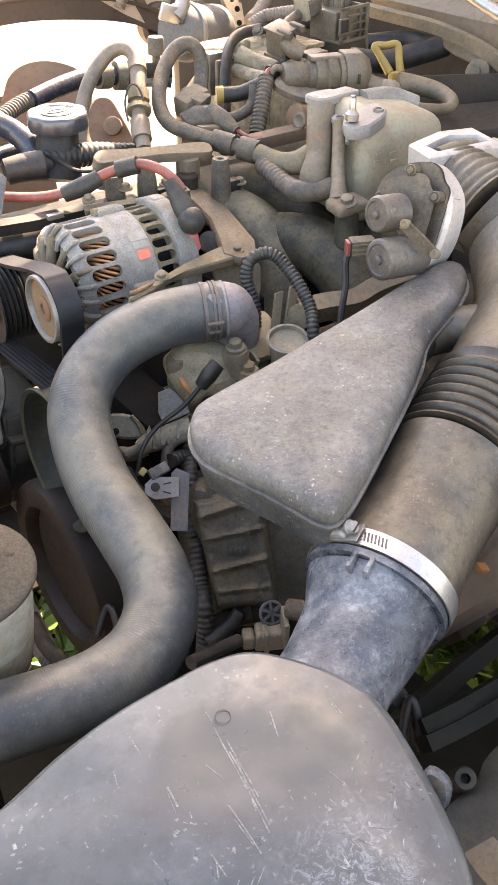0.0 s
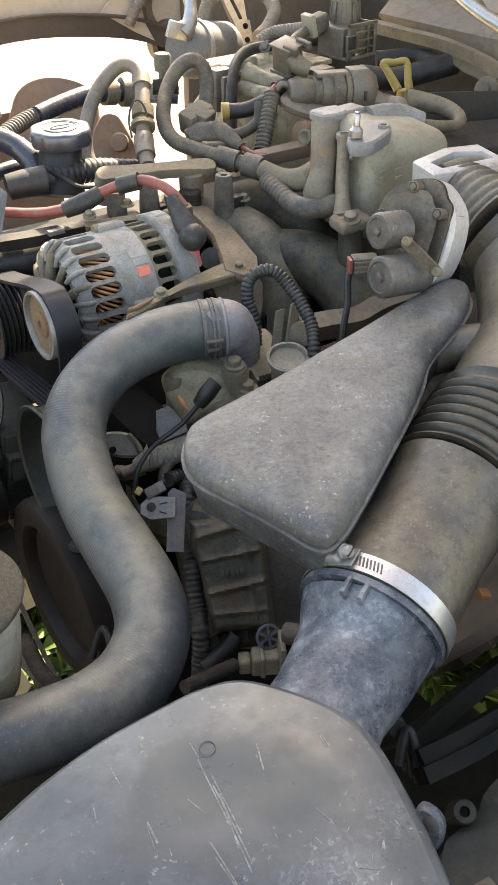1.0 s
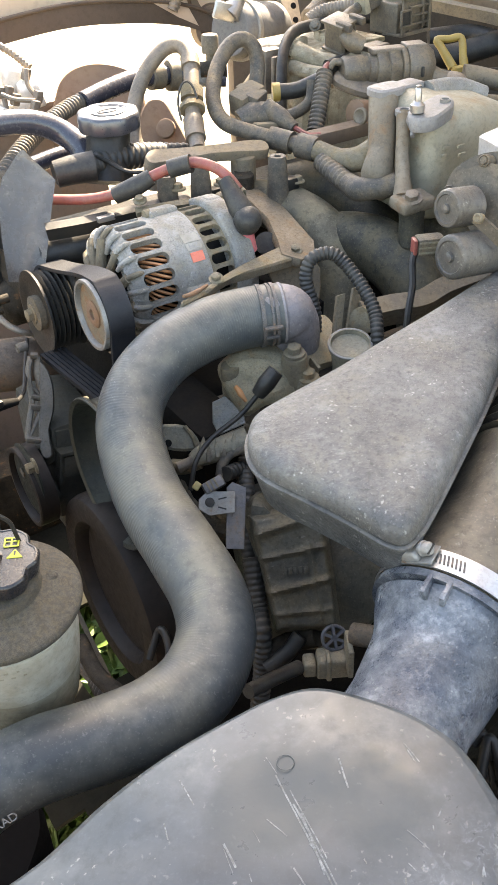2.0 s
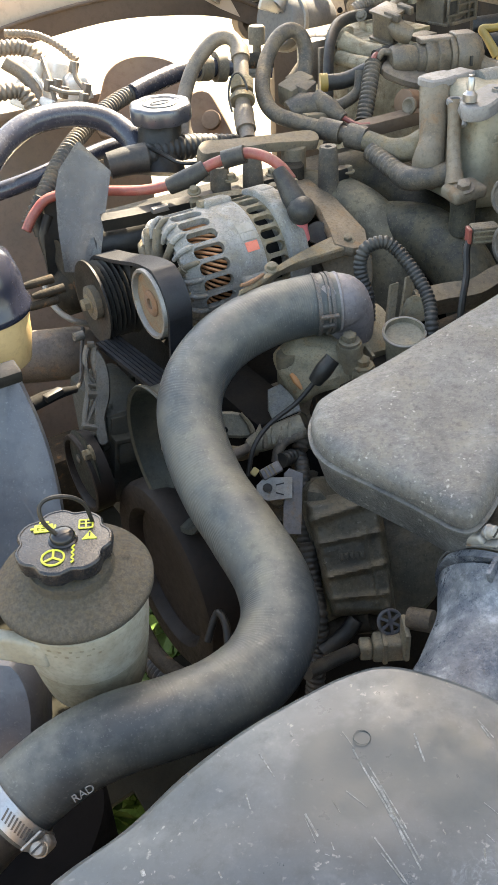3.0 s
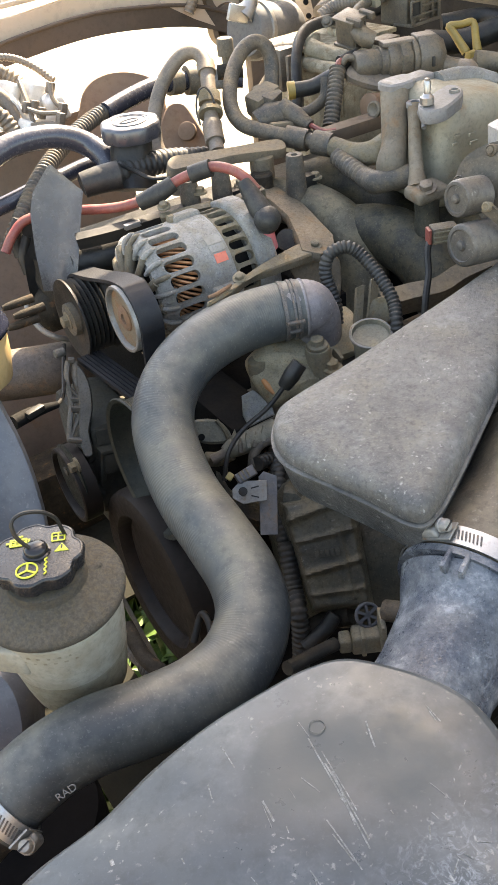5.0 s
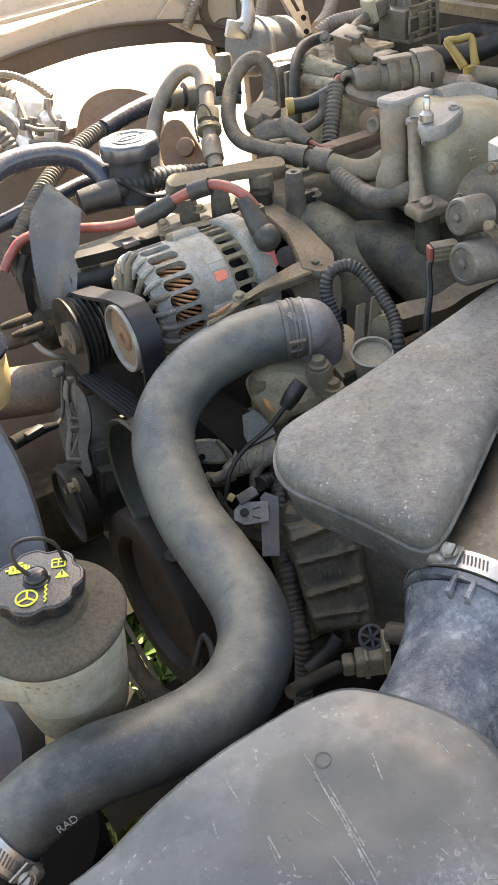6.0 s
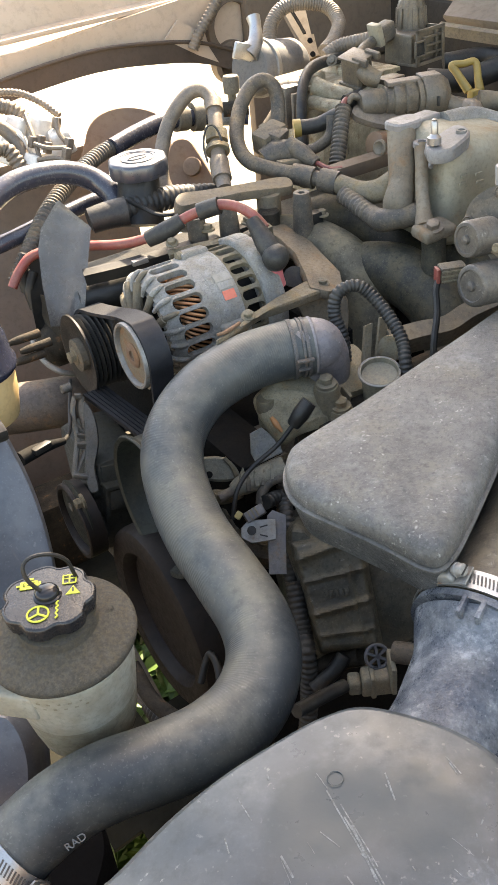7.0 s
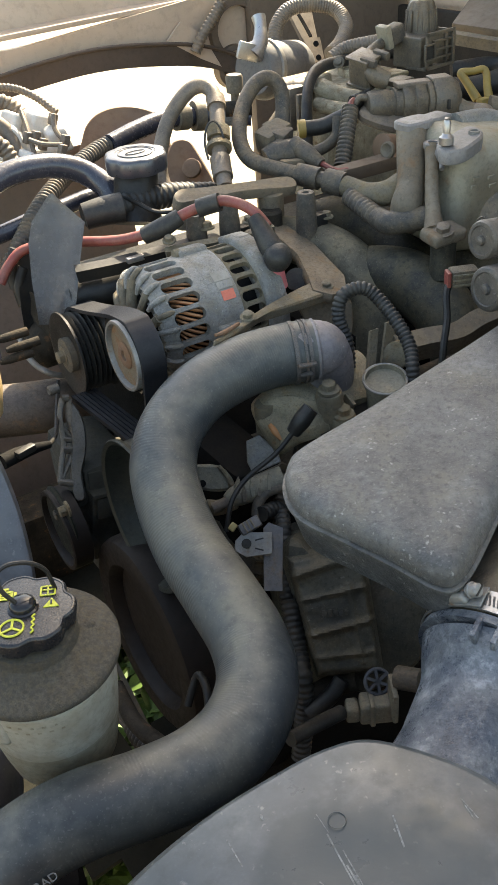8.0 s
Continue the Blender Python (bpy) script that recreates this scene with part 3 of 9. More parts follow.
def add_cage(bm, m, radius, thick, n, z0, z1, s0, s1, half):
    """A round cage about the z axis of m with n round-ended slots."""
    w, hp = radians(half) * 0.058, math.pi / n * 0.058
    for k in range(n):
        a0 = 2 * math.pi * k / n
        rings = []
        for inner in (0.0, thick):
            loop = []
            for i in range(24):
                cu, cz = math.cos(i * math.pi / 12), math.sin(i * math.pi / 12)
                s = 1 / max(abs(cu), abs(cz))
                run = (s1 - s0) / 2 - w
                side = 0 if abs(cz) < 1e-6 else math.copysign(1, cz)
                for u, z in ((hp * cu * s, (z0 + z1) / 2 + (z1 - z0) / 2 * cz * s), (w * cu, (s0 + s1) / 2 + w * cz + run * side)):
                    a, r = a0 + u / 0.058, radius(z) - inner
                    loop.append(bm.verts.new(m @ Vector((r * math.cos(a), r * math.sin(a), z))))
            rings.append(loop)
        for i in range(0, 48, 2):
            j = (i + 2) % 48
            o, q = rings
            bm.faces.new((o[i], o[j], o[j + 1], o[i + 1]))
            bm.faces.new((q[i], q[i + 1], q[j + 1], q[j]))
            bm.faces.new((o[i + 1], o[j + 1], q[j + 1], q[i + 1]))
    bmesh.ops.remove_doubles(bm, verts=bm.verts, dist=0.00005)
    bmesh.ops.recalc_face_normals(bm, faces=bm.faces)
    return bm


def add_cap(bm, outline, profile, smooth=4):
    """A shell from a closed outline: profile gives (inset towards the middle in metres, rise in metres) from the bottom to the top; the last ring is closed."""
    pts = [Vector(p) for p in outline]
    if smooth:
        k = len(pts)
        line = []
        for i in range(k):
            a, b, c, d = (pts[(i + j - 1) % k] for j in range(4))
            for s in range(smooth):
                t = s / smooth
                line.append(0.5 * (2 * b + (c - a) * t + (2 * a - 5 * b + 4 * c - d) * t * t + (3 * b - a - 3 * c + d) * t ** 3))
        pts = line
    k = len(pts)
    mid = sum(pts, Vector()) / k
    normal = Vector()
    for i in range(k):
        normal += (pts[i] - mid).cross(pts[(i + 1) % k] - mid)
    normal.normalize()
    up = normal
    inward = []
    for i in range(k):
        t = (pts[(i + 1) % k] - pts[i - 1]).normalized()
        inward.append(up.cross(t))
    rings = []
    for inset, rise in profile:
        ring = []
        for i in range(k):
            if inset < 0.5:
                q = pts[i] + inward[i] * inset
            else:
                q = pts[i].lerp(mid, inset - 0.5)
            ring.append(bm.verts.new(q + up * rise))
        rings.append(ring)
    for a, b in zip(rings, rings[1:]):
        for i in range(k):
            bm.faces.new((a[i], a[(i + 1) % k], b[(i + 1) % k], b[i]))
    bm.faces.new(rings[0][::-1])
    top = bm.verts.new(sum((v.co for v in rings[-1]), Vector()) / k)
    for i in range(k):
        bm.faces.new((rings[-1][i], rings[-1][(i + 1) % k], top))
    return bm


def flat(outline2, m, depth, bevel=0.001, smooth=0):
    """A plate: a 2-D outline (anticlockwise) in m's x, y plane, raised by depth along m's z."""
    bm = bmesh.new()
    pts = [m @ Vector((x, y, 0)) for x, y in outline2]
    add_cap(bm, pts, [(0.0, 0), (0.0, depth - bevel), (bevel, depth)], smooth)
    return bm


def add_plate(bm, outline2, m, depth, bevel=0.001, smooth=0):
    pts = [m @ Vector((x, y, 0)) for x, y in outline2]
    return add_cap(bm, pts, [(0.0, 0), (0.0, depth - bevel), (bevel, depth)], smooth)


def add_bolt(bm, place, way, r=0.006, h=0.006):
    m = axes(place, way)
    add_lathe(bm, [(r * 1.5, 0), (r * 1.5, h * 0.25), (r * 1.2, h * 0.3)], m, 16)
    add_lathe(bm, [(r, h * 0.3), (r, h * 0.92), (r * 0.85, h)], m, 6)
    return bm


def add_strip(bm, points, width_dir, width, thick, n=6, closed=False):
    """A flat band along points, its width along width_dir."""
    line = spline(points, n)
    w = Vector(width_dir).normalized() * width / 2
    rings = []
    for i, p in enumerate(line):
        a, b = line[max(i - 1, 0)], line[min(i + 1, len(line) - 1)]
        if closed and i in (0, len(line) - 1):
            a, b = line[-2], line[1]
        t = (b - a).normalized()
        up = w.normalized().cross(t).normalized() * thick / 2
        rings.append([bm.verts.new(p + s * w + u * up) for s, u in ((-1, -1), (1, -1), (1, 1), (-1, 1))])
    for a, b in zip(rings, rings[1:]):
        for k in range(4):
            bm.faces.new((a[k], a[(k + 1) % 4], b[(k + 1) % 4], b[k]))
    if not closed:
        bm.faces.new(rings[0][::-1]), bm.faces.new(rings[-1])
    return bm


def world_base(ob):
    p = Vector(ob.location)
    while ob.parent:
        ob = ob.parent
        p += ob.location
    return p


def mesh_of(name, bm, mat, base):
    bmesh.ops.recalc_face_normals(bm, faces=bm.faces)
    for f in bm.faces:
        f.smooth = True
    for e in bm.edges:
        if len(e.link_faces) == 2 and e.calc_face_angle(0) > 0.75:
            e.smooth = False
    bm.transform(Matrix.Translation(-base))
    me = bpy.data.meshes.new(name)
    bm.to_mesh(me)
    bm.free()
    me.materials.append(M[mat])
    return me


def thing(name, place, label, category, group="", kind=""):
    ob = new(name)
    ob.empty_display_size = 0.02
    ob.location = Vector(place)
    return tagged(ob, label, category, group, kind)


def part(name, bm, mat, parent, label=""):
    ob = new(name, mesh_of(name, bm, mat, world_base(parent)))
    ob.parent = parent
    return tagged(ob, label)


def solid(name, bm, mat, label, category, group="", kind=""):
    """A thing that is one mesh, with its origin at its lowest point."""
    base = min((v.co for v in bm.verts), key=lambda c: c.z).copy()
    ob = new(name, mesh_of(name, bm, mat, base))
    ob.location = base
    return tagged(ob, label, category, group, kind)


def B():
    return bmesh.new()


def hose(name, points, r, mat, label, category="hose", group="", ends=(), **kw):
    """A hose as a thing; ends: (name, material, label, from, to, extra radius) sleeves given by stretches of its length."""
    ob = thing(name, points[0], label, category, group)
    part("hose_wall" if "conduit" not in name and "cable" not in name else "sleeve", add_tube(B(), points, r, **kw), mat, ob)
    line = spline(points, 10)
    r0 = max(r) if isinstance(r, (list, tuple)) else r
    for nm, mt, lb, a, b, extra in ends:
        k = [line[int(a * (len(line) - 1))], line[int((a + b) / 2 * (len(line) - 1))], line[int(b * (len(line) - 1))]]
        part(nm, add_tube(B(), k, r0 + extra, 20, 4), mt, ob, lb)
    return ob


def text_part(name, body, size, m, mat, parent, label=""):
    """Raised lettering, its middle at m, built as a thin mesh."""
    c = bpy.data.curves.new(name, "FONT")
    c.body, c.size, c.align_x, c.align_y, c.extrude = body, size, "CENTER", "CENTER", 0.0002
    tmp = bpy.data.objects.new(name, c)
    me = bpy.data.meshes.new_from_object(tmp)
    bm = bmesh.new()
    bm.from_mesh(me)
    bm.transform(m)
    bpy.data.objects.remove(tmp), bpy.data.curves.remove(c), bpy.data.meshes.remove(me)
    return part(name, bm, mat, parent, label)


# ---- the place: ground, body shell, hood ----
def build_ground():
    bm = B()
    n = 60
    for i in range(n + 1):
        for j in range(n + 1):
            u, v = (i / n * 2 - 1), (j / n * 2 - 1)
            x, y = 60 * u * abs(u) ** 1.5, 60 * v * abs(v) ** 1.5
            bm.verts.new((x, y + 1, 0.03 * noise.noise((x * 0.8, y * 0.8, 0))))
    bm.verts.ensure_lookup_table()
    for i in range(n):
        for j in range(n):
            a = i * (n + 1) + j
            bm.faces.new((bm.verts[a], bm.verts[a + n + 1], bm.verts[a + n + 2], bm.verts[a + 1]))
    me = mesh_of("ground", bm, "soil", Vector())
    tagged(new("ground", me), "dry sunlit earth with sparse grass", "ground", kind="structure")


build_ground()


def weeds():
    bm = B()
    rng = random.Random(4)
    spots = [(0.3166, 0.9592, 0.3000), (0.3737, 0.9955, 0.3000), (-0.3007, 0.9208, 0.3000), (-0.3026, 0.9735, 0.3000), (-0.3033, 0.9513, 0.3000), (0.3672, 1.0077, 0.3000), (-0.3885, 1.1959, 0.2000), (-0.3317, 1.0798, 0.2500), (-0.3522, 1.0529, 0.2000), (-0.2810, 0.9100, 0.3700), (-0.3000, 0.9350, 0.3400), (-0.2700, 0.8800, 0.3800), (-0.2560, 0.8710, 0.4300), (-0.2980, 0.9440, 0.4200), (-0.2600, 0.8300, 0.4300), (-0.3080, 0.7110, 0.3000), (-0.3120, 0.7690, 0.2500)]
    for s in spots:
        for i in range(240):
            p = Vector(s) + Vector((rng.gauss(0, 0.06), rng.gauss(0, 0.06), rng.uniform(-0.12, 0.06)))
            a, tilt, size = rng.uniform(0, 6.28), rng.uniform(-0.9, 0.9), rng.uniform(0.008, 0.026)
            m = Matrix.Translation(p) @ Euler((tilt, rng.uniform(-0.7, 0.7), a)).to_matrix().to_4x4()
            q = [m @ Vector((x * size, y * size, z * size)) for x, y, z in ((-1.2, 0, 0), (-0.4, -0.6, 0.15), (0.6, -0.5, 0.1), (1.4, 0, -0.2), (0.6, 0.5, 0.1), (-0.4, 0.6, 0.15))]
            v = [bm.verts.new(c) for c in q]
            bm.faces.new((v[0], v[1], v[2], v[3])), bm.faces.new((v[0], v[3], v[4], v[5]))
        add_tube(bm, [(s[0], s[1], 0), (s[0] + 0.01, s[1], s[2] * 0.5), s], 0.003, 6, 3)
    base = Vector(spots[0])
    base.z = 0
    ob = new("weeds", mesh_of("weeds", bm, "leaf", base))
    ob.location = base
    tagged(ob, "bright green weeds growing from the ground below", "weeds", kind="stuff")


weeds()


def body_shell():
    far = 0.85
    # inner panel of the far fender, cut by the wheel arch
    arch = [(-0.62, 0.45), (-0.50, 0.80), (-0.30, 0.985), (-0.05, 1.075), (0.15, 1.107), (0.29, 1.103), (0.42, 1.075), (0.54, 1.00), (0.62, 0.85), (0.66, 0.45)]
    fine = [(p.x, p.y) for p in spline([Vector((a, b, 0)) for a, b in arch], 6)]
    bm = B()
    front, back = [], []
    for e, z in fine:
        front.append((bm.verts.new(at(e, far, z)), bm.verts.new(at(e, far, 1.155 + 0.1 * max(0, e - 0.1)))))
        back.append((bm.verts.new(at(e, far + 0.012, z)), bm.verts.new(at(e, far + 0.012, 1.155 + 0.1 * max(0, e - 0.1)))))
    for i in range(len(fine) - 1):
        bm.faces.new((front[i][0], front[i + 1][0], front[i + 1][1], front[i][1]))
        bm.faces.new((back[i][0], back[i][1], back[i + 1][1], back[i + 1][0]))
        bm.faces.new((front[i][0], back[i][0], back[i + 1][0], front[i + 1][0]))
        bm.faces.new((front[i][1], front[i + 1][1], back[i + 1][1], back[i][1]))
    fender = thing("far_fender", at(0, far, 0.45), "dusty beige fender with an open wheel arch", "fender", kind="structure")
    part("apron", bm, "paint", fender)
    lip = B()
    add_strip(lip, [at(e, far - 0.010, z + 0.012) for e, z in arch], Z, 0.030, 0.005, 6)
    part("arch_flange", lip, "lip_shaded", fender, "shaded brown flange round the wheel arch")
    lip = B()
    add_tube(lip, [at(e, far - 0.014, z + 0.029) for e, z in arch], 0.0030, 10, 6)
    part("arch_lip", lip, "lip_shaded", fender, "thin dark rubber lip round the wheel arch")
    ledge = B()
    add_box(ledge, (1.5, 0.05, 0.008), el(at(-0.05, far + 0.03, 1.166), 0, -1.8), 0.003)
    part("ledge", ledge, "paint", fender, "sunlit edge of the fender")
    wall = B()
    add_box(wall, (1.5, 0.012, 0.10), el(at(-0.05, far + 0.062, 1.21), -12, -1.8), 0.004)
    part("upper_rail", wall, "paint", fender)
    # dark wall over the shock tower area, its shadow put into the colour
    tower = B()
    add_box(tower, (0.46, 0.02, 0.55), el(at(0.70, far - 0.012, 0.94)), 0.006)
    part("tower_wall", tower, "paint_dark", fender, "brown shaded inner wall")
    outer = B()
    add_box(outer, (0.35, 0.012, 1.0), el(at(-0.80, far + 0.1, 0.65)), 0.004)
    add_box(outer, (0.9, 0.012, 1.0), el(at(1.12, far + 0.1, 0.65)), 0.004)
    part("outer_skin", outer, "paint", fender)
    # firewall and cowl
    cowl = thing("firewall", at(0.75, 0.15, 0.4), "dusty beige firewall and cowl behind the engine", "firewall", kind="structure")
    b = B()
    add_box(b, (0.02, 1.5, 0.75), el(at(0.78, 0.15, 0.75)), 0.006)
    part("bulkhead", b, "bulkhead", cowl)
    b = B()
    add_box(b, (0.10, 1.5, 0.02), el(at(0.84, 0.15, 1.14), 0, -10), 0.008)
    part("cowl_top", b, "paint", cowl)
    # unseen panel, added to keep the sun off the cowl
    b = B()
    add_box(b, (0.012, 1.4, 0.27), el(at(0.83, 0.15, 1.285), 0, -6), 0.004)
    part("cowl_sun_block", b, "paint_dark", cowl, "unseen brown panel added behind the cowl to block the sun")
    # raised hood, out of sight above
    hood = thing("hood", at(0.86, 0.15, 1.2), "raised beige engine hood", "hood", kind="structure")
    b = B()
    add_box(b, (1.15, 1.40, 0.02), el(at(0.75, 0.10, 1.79), 0, 79), 0.008)
    part("hood_panel", b, "paint", hood)
    # near fender under the camera and radiator support at the front
    near = thing("near_fender", at(0, -0.62, 0.4), "beige near fender beside the engine bay", "fender", kind="structure")
    b = B()
    add_box(b, (1.7, 0.02, 0.62), el(at(0.0, -0.62, 0.72)), 0.006)
    add_box(b, (1.7, 0.11, 0.02), el(at(0.0, -0.665, 1.03)), 0.006)
    part("near_panel", b, "paint", near)
    nose = thing("radiator_support", at(-0.62, 0.1, 0.35), "dusty radiator and its support panel at the front", "radiator", kind="structure")
    b = B()
    add_box(b, (0.035, 0.9, 0.5), el(at(-0.60, 0.0, 0.68)), 0.004)
    part("core", b, "radiator", nose)
    b = B()
    add_box(b, (0.06, 1.0, 0.05), el(at(-0.60, 0.0, 0.955)), 0.01)
    part("top_tank", b, "black", nose)
    b = B()
    add_box(b, (0.08, 1.36, 0.03), el(at(-0.68, 0.12, 1.0)), 0.006)
    add_box(b, (0.02, 1.36, 0.35), el(at(-0.72, 0.12, 0.85)), 0.006)
    part("crossmember", b, "paint", nose)
    # frame rails
    for l in (-0.42, 0.55):
        rail = B()
        add_box(rail, (1.9, 0.07, 0.12), el(at(0.1, l, 0.56)), 0.01)
        solid("frame_rail", rail, "dirty", "grimy steel frame rail low in the engine bay", "frame rail", "frame rails", "structure")


body_shell()


# ---- engine mass ----
def engine_block():
    eng = thing("engine_block", at(0.17, 0.12, 0.45), "grimy cast engine block under hoses and manifolds", "engine")
    # block and timing cover are near-black, for the shade deep in the bay
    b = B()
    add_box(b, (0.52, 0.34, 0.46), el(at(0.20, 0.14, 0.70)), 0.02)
    part("block", b, "deep_black", eng)
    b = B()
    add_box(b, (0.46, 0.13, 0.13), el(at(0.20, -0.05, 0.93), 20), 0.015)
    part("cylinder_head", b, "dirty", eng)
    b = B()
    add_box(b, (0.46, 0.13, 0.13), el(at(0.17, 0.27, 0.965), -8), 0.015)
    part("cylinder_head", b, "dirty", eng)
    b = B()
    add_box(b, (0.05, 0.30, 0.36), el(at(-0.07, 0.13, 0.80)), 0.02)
    part("timing_cover", b, "deep_black", eng, "grimy timing cover")
    b = B()
    add_box(b, (0.5, 0.2, 0.14), el(at(0.2, 0.12, 0.42)), 0.03)
    part("oil_pan", b, "black", eng)
    return eng


engine_block()


# ---- air intake, from the filter box to the throttle ----
def air_box():
    box = thing("air_filter_box", (0.0130, 0.3158, 0.9000), "scuffed dark grey plastic air filter box", "air filter box")
    rim = [(-0.1380, 0.1922, 1.0200), (-0.1246, 0.2322, 1.0220), (-0.0935, 0.2603, 1.0260), (-0.0711, 0.2836, 1.0320), (-0.0467, 0.3049, 1.0360), (-0.0204, 0.3235, 1.0380), (0.0019, 0.3362, 1.0400), (0.0222, 0.3403, 1.0420),
           (0.0480, 0.3316, 1.0440), (0.0699, 0.3200, 1.0440), (0.0849, 0.3040, 1.0440), (0.0979, 0.2777, 1.0400), (0.1074, 0.2532, 1.0360), (0.1140, 0.2295, 1.0320), (0.1132, 0.2023, 1.0300), (0.0972, 0.1675, 1.0200), (0.0330, 0.1468, 1.0100), (-0.0618, 0.1551, 1.0100)]
    rim = rim[::-1]
    b = add_cap(B(), rim, [(0.006, -0.012), (0.0, -0.010), (-0.0005, -0.002), (0.0006, 0.0), (0.004, 0.0026), (0.010, 0.0045)] + [(0.5 + f, 0.0035 + 0.0125 * (1 - (1 - f * 1.02) ** 2)) for f in [0.06 + 0.0425 * k for k in range(22)]], 5)
    # one smooth crown over the whole lid, with soft dents
    crown = [v for v in b.verts if v.co.z > 1.03]
    edge = [Vector((p[0], p[1])) for p in rim]
    near = {v: min((v.co.xy - p.lerp(q, max(0.0, min(1.0, (v.co.xy - p).dot(q - p) / (q - p).length_squared)))).length for p, q in zip(edge, edge[1:] + edge[:1])) for v in crown}
    terms = lambda x, y: (1, x, y, x * x, x * y, y * y, x ** 3, x * x * y, x * y * y, y ** 3)
    inner = [v for v in crown if near[v] > 0.012]
    fit = numpy.linalg.lstsq(numpy.array([terms(v.co.x, v.co.y - 0.4) for v in inner]), numpy.array([v.co.z for v in inner]), rcond=None)[0]
    for v in crown:
        w = max(0.0, min(1.0, (near[v] - 0.008) / 0.05))
        w = w * w * (3 - 2 * w)
        v.co.z += w * (float(numpy.dot(fit, terms(v.co.x, v.co.y - 0.4))) - v.co.z) + w * (0.0024 * noise.noise(Vector((v.co.x * 13, v.co.y * 13, 3.1))) - 0.0016 * math.exp(-((v.co.x - 0.004) ** 2 + (v.co.y - 0.280) ** 2) / 0.0006))
    lid_tree = BVHTree.FromBMesh(b)
    part("lid", b, "box", box)
    rng = random.Random(7)
    marks = [((0.0034, 0.2894, 1.06), (0.0298, 0.2387, 1.06), 0.0010, 30), ((0.0114, 0.2503, 1.06), (0.0260, 0.2304, 1.06), 0.0009, 14), ((-0.0010, 0.2981, 1.06), (0.0034, 0.2894, 1.06), 0.0009, 8), ((0.0298, 0.2964, 1.06), (0.0338, 0.2832, 1.06), 0.0011, 9), ((0.0576, 0.3050, 1.06), (0.0629, 0.2954, 1.06), 0.0010, 8),
             ((-0.0372, 0.2887, 1.06), (-0.0306, 0.2760, 1.06), 0.0010, 6), ((-0.0414, 0.2691, 1.06), (-0.0384, 0.2623, 1.06), 0.0009, 3), ((-0.0238, 0.2997, 1.06), (-0.0224, 0.2970, 1.06), 0.0016, 1), ((0.0143, 0.2726, 1.06), (0.0235, 0.2480, 1.06), 0.0012, 12), ((-0.0810, 0.2376, 1.06), (-0.0792, 0.2350, 1.06), 0.0030, 1), ((0.0269, 0.2252, 1.06), (0.0201, 0.2088, 1.06), 0.0007, 8)]
    lead = Vector(marks[0][1]) - Vector(marks[0][0])
    corner, over, down = Vector((-0.0643, 0.2230, 1.0600)), Vector((0.0706, 0.2695, 1.0600)) - Vector((-0.0643, 0.2230, 1.0600)), Vector((0.0191, 0.2114, 1.0600)) - Vector((0.0410, 0.3064, 1.0600))
    for k in range(26):
        a = corner + over * rng.random() + down * rng.uniform(-0.35, 0.6)
        turn = Matrix.Rotation(rng.gauss(0, 0.35), 3, "Z")
        marks.append((a, a + turn @ lead.normalized() * rng.choice((0.0015, 0.002, 0.003, 0.006, 0.011)), rng.uniform(0.0006, 0.0016), 1))
    for k in range(30):
        # pale scuffs worn into the outer flank
        a = Vector((rng.gauss(0.076, 0.013), rng.gauss(0.248, 0.020), 1.06))
        turn = Matrix.Rotation(rng.uniform(-1.3, 1.3), 3, "Z")
        marks.append((a, a + turn @ lead.normalized() * rng.choice((0.002, 0.003, 0.004, 0.006)), rng.uniform(0.0006, 0.0013), 1))
    for a, c, w, count in marks:
        a, c = Vector(a), Vector(c)
        side = (c - a).cross(Z).normalized()
        for k in range(1 + count // 8):
            f0, f1 = (0.0, 1.0) if k == 0 else sorted((rng.random(), rng.random()))
            drift, off = rng.uniform(-0.0010, 0.0010), (0.0 if k == 0 else rng.gauss(0, 0.0016))
            line = []
            for q in range(9):
                f = f0 + (f1 - f0) * q / 8
                hit = lid_tree.ray_cast(a.lerp(c, f) + side * (off + drift * f + rng.gauss(0, 0.00003)) + Z * 0.1, -Z)[0]
                if hit:
                    line.append(hit + Z * 0.00012)
            if len(line) > 3:
                b = B()
                add_strip(b, line, side, w * rng.uniform(0.35, 0.75), 0.00010, 1)
                part("scratch", b, "scuff", box)
    b = add_cap(B(), rim, [(0.035, -0.17), (0.02, -0.08), (0.010, -0.014), (0.012, -0.011)], 5)
    part("lower_box", b, "black", box)
    b = B()
    add_tube(b, [Vector((0.0074, 0.2947, 1.0484)) + Vector((0.0037 * math.cos(a), 0.0037 * math.sin(a), 0)) for a in [k * math.pi / 8 for k in range(17)]], 0.0002, 6, 2)
    part("moulding_ring", b, "box", box)
    b = B()
    add_plate(b, [(-0.012, -0.018), (0.006, -0.016), (0.013, -0.004), (0.010, 0.012), (-0.002, 0.019), (-0.012, 0.014)], el((0.1126, 0.2880, 1.0000), 62, 0, -62) @ Matrix.Scale(0.62, 4), 0.006, 0.002, 3)
    latch = part("latch", b, "duct", box, "pale dusty clip on the box edge")
    b = B()
    add_lathe(b, [(0.004, 0.0), (0.004, 0.003), (0.002, 0.004)], el((0.1132, 0.2872, 1.0060), 62, 0, -62), 14)
    part("screw", b, "cover_grey", latch)


air_box()


def ring_points(origin, way, r, a0=0.0, a1=360.0, n=24):
    m = axes(origin, way)
    return [m @ Vector((r * math.cos(radians(a0 + (a1 - a0) * k / n)), r * math.sin(radians(a0 + (a1 - a0) * k / n)), 0)) for k in range(n + 1)]


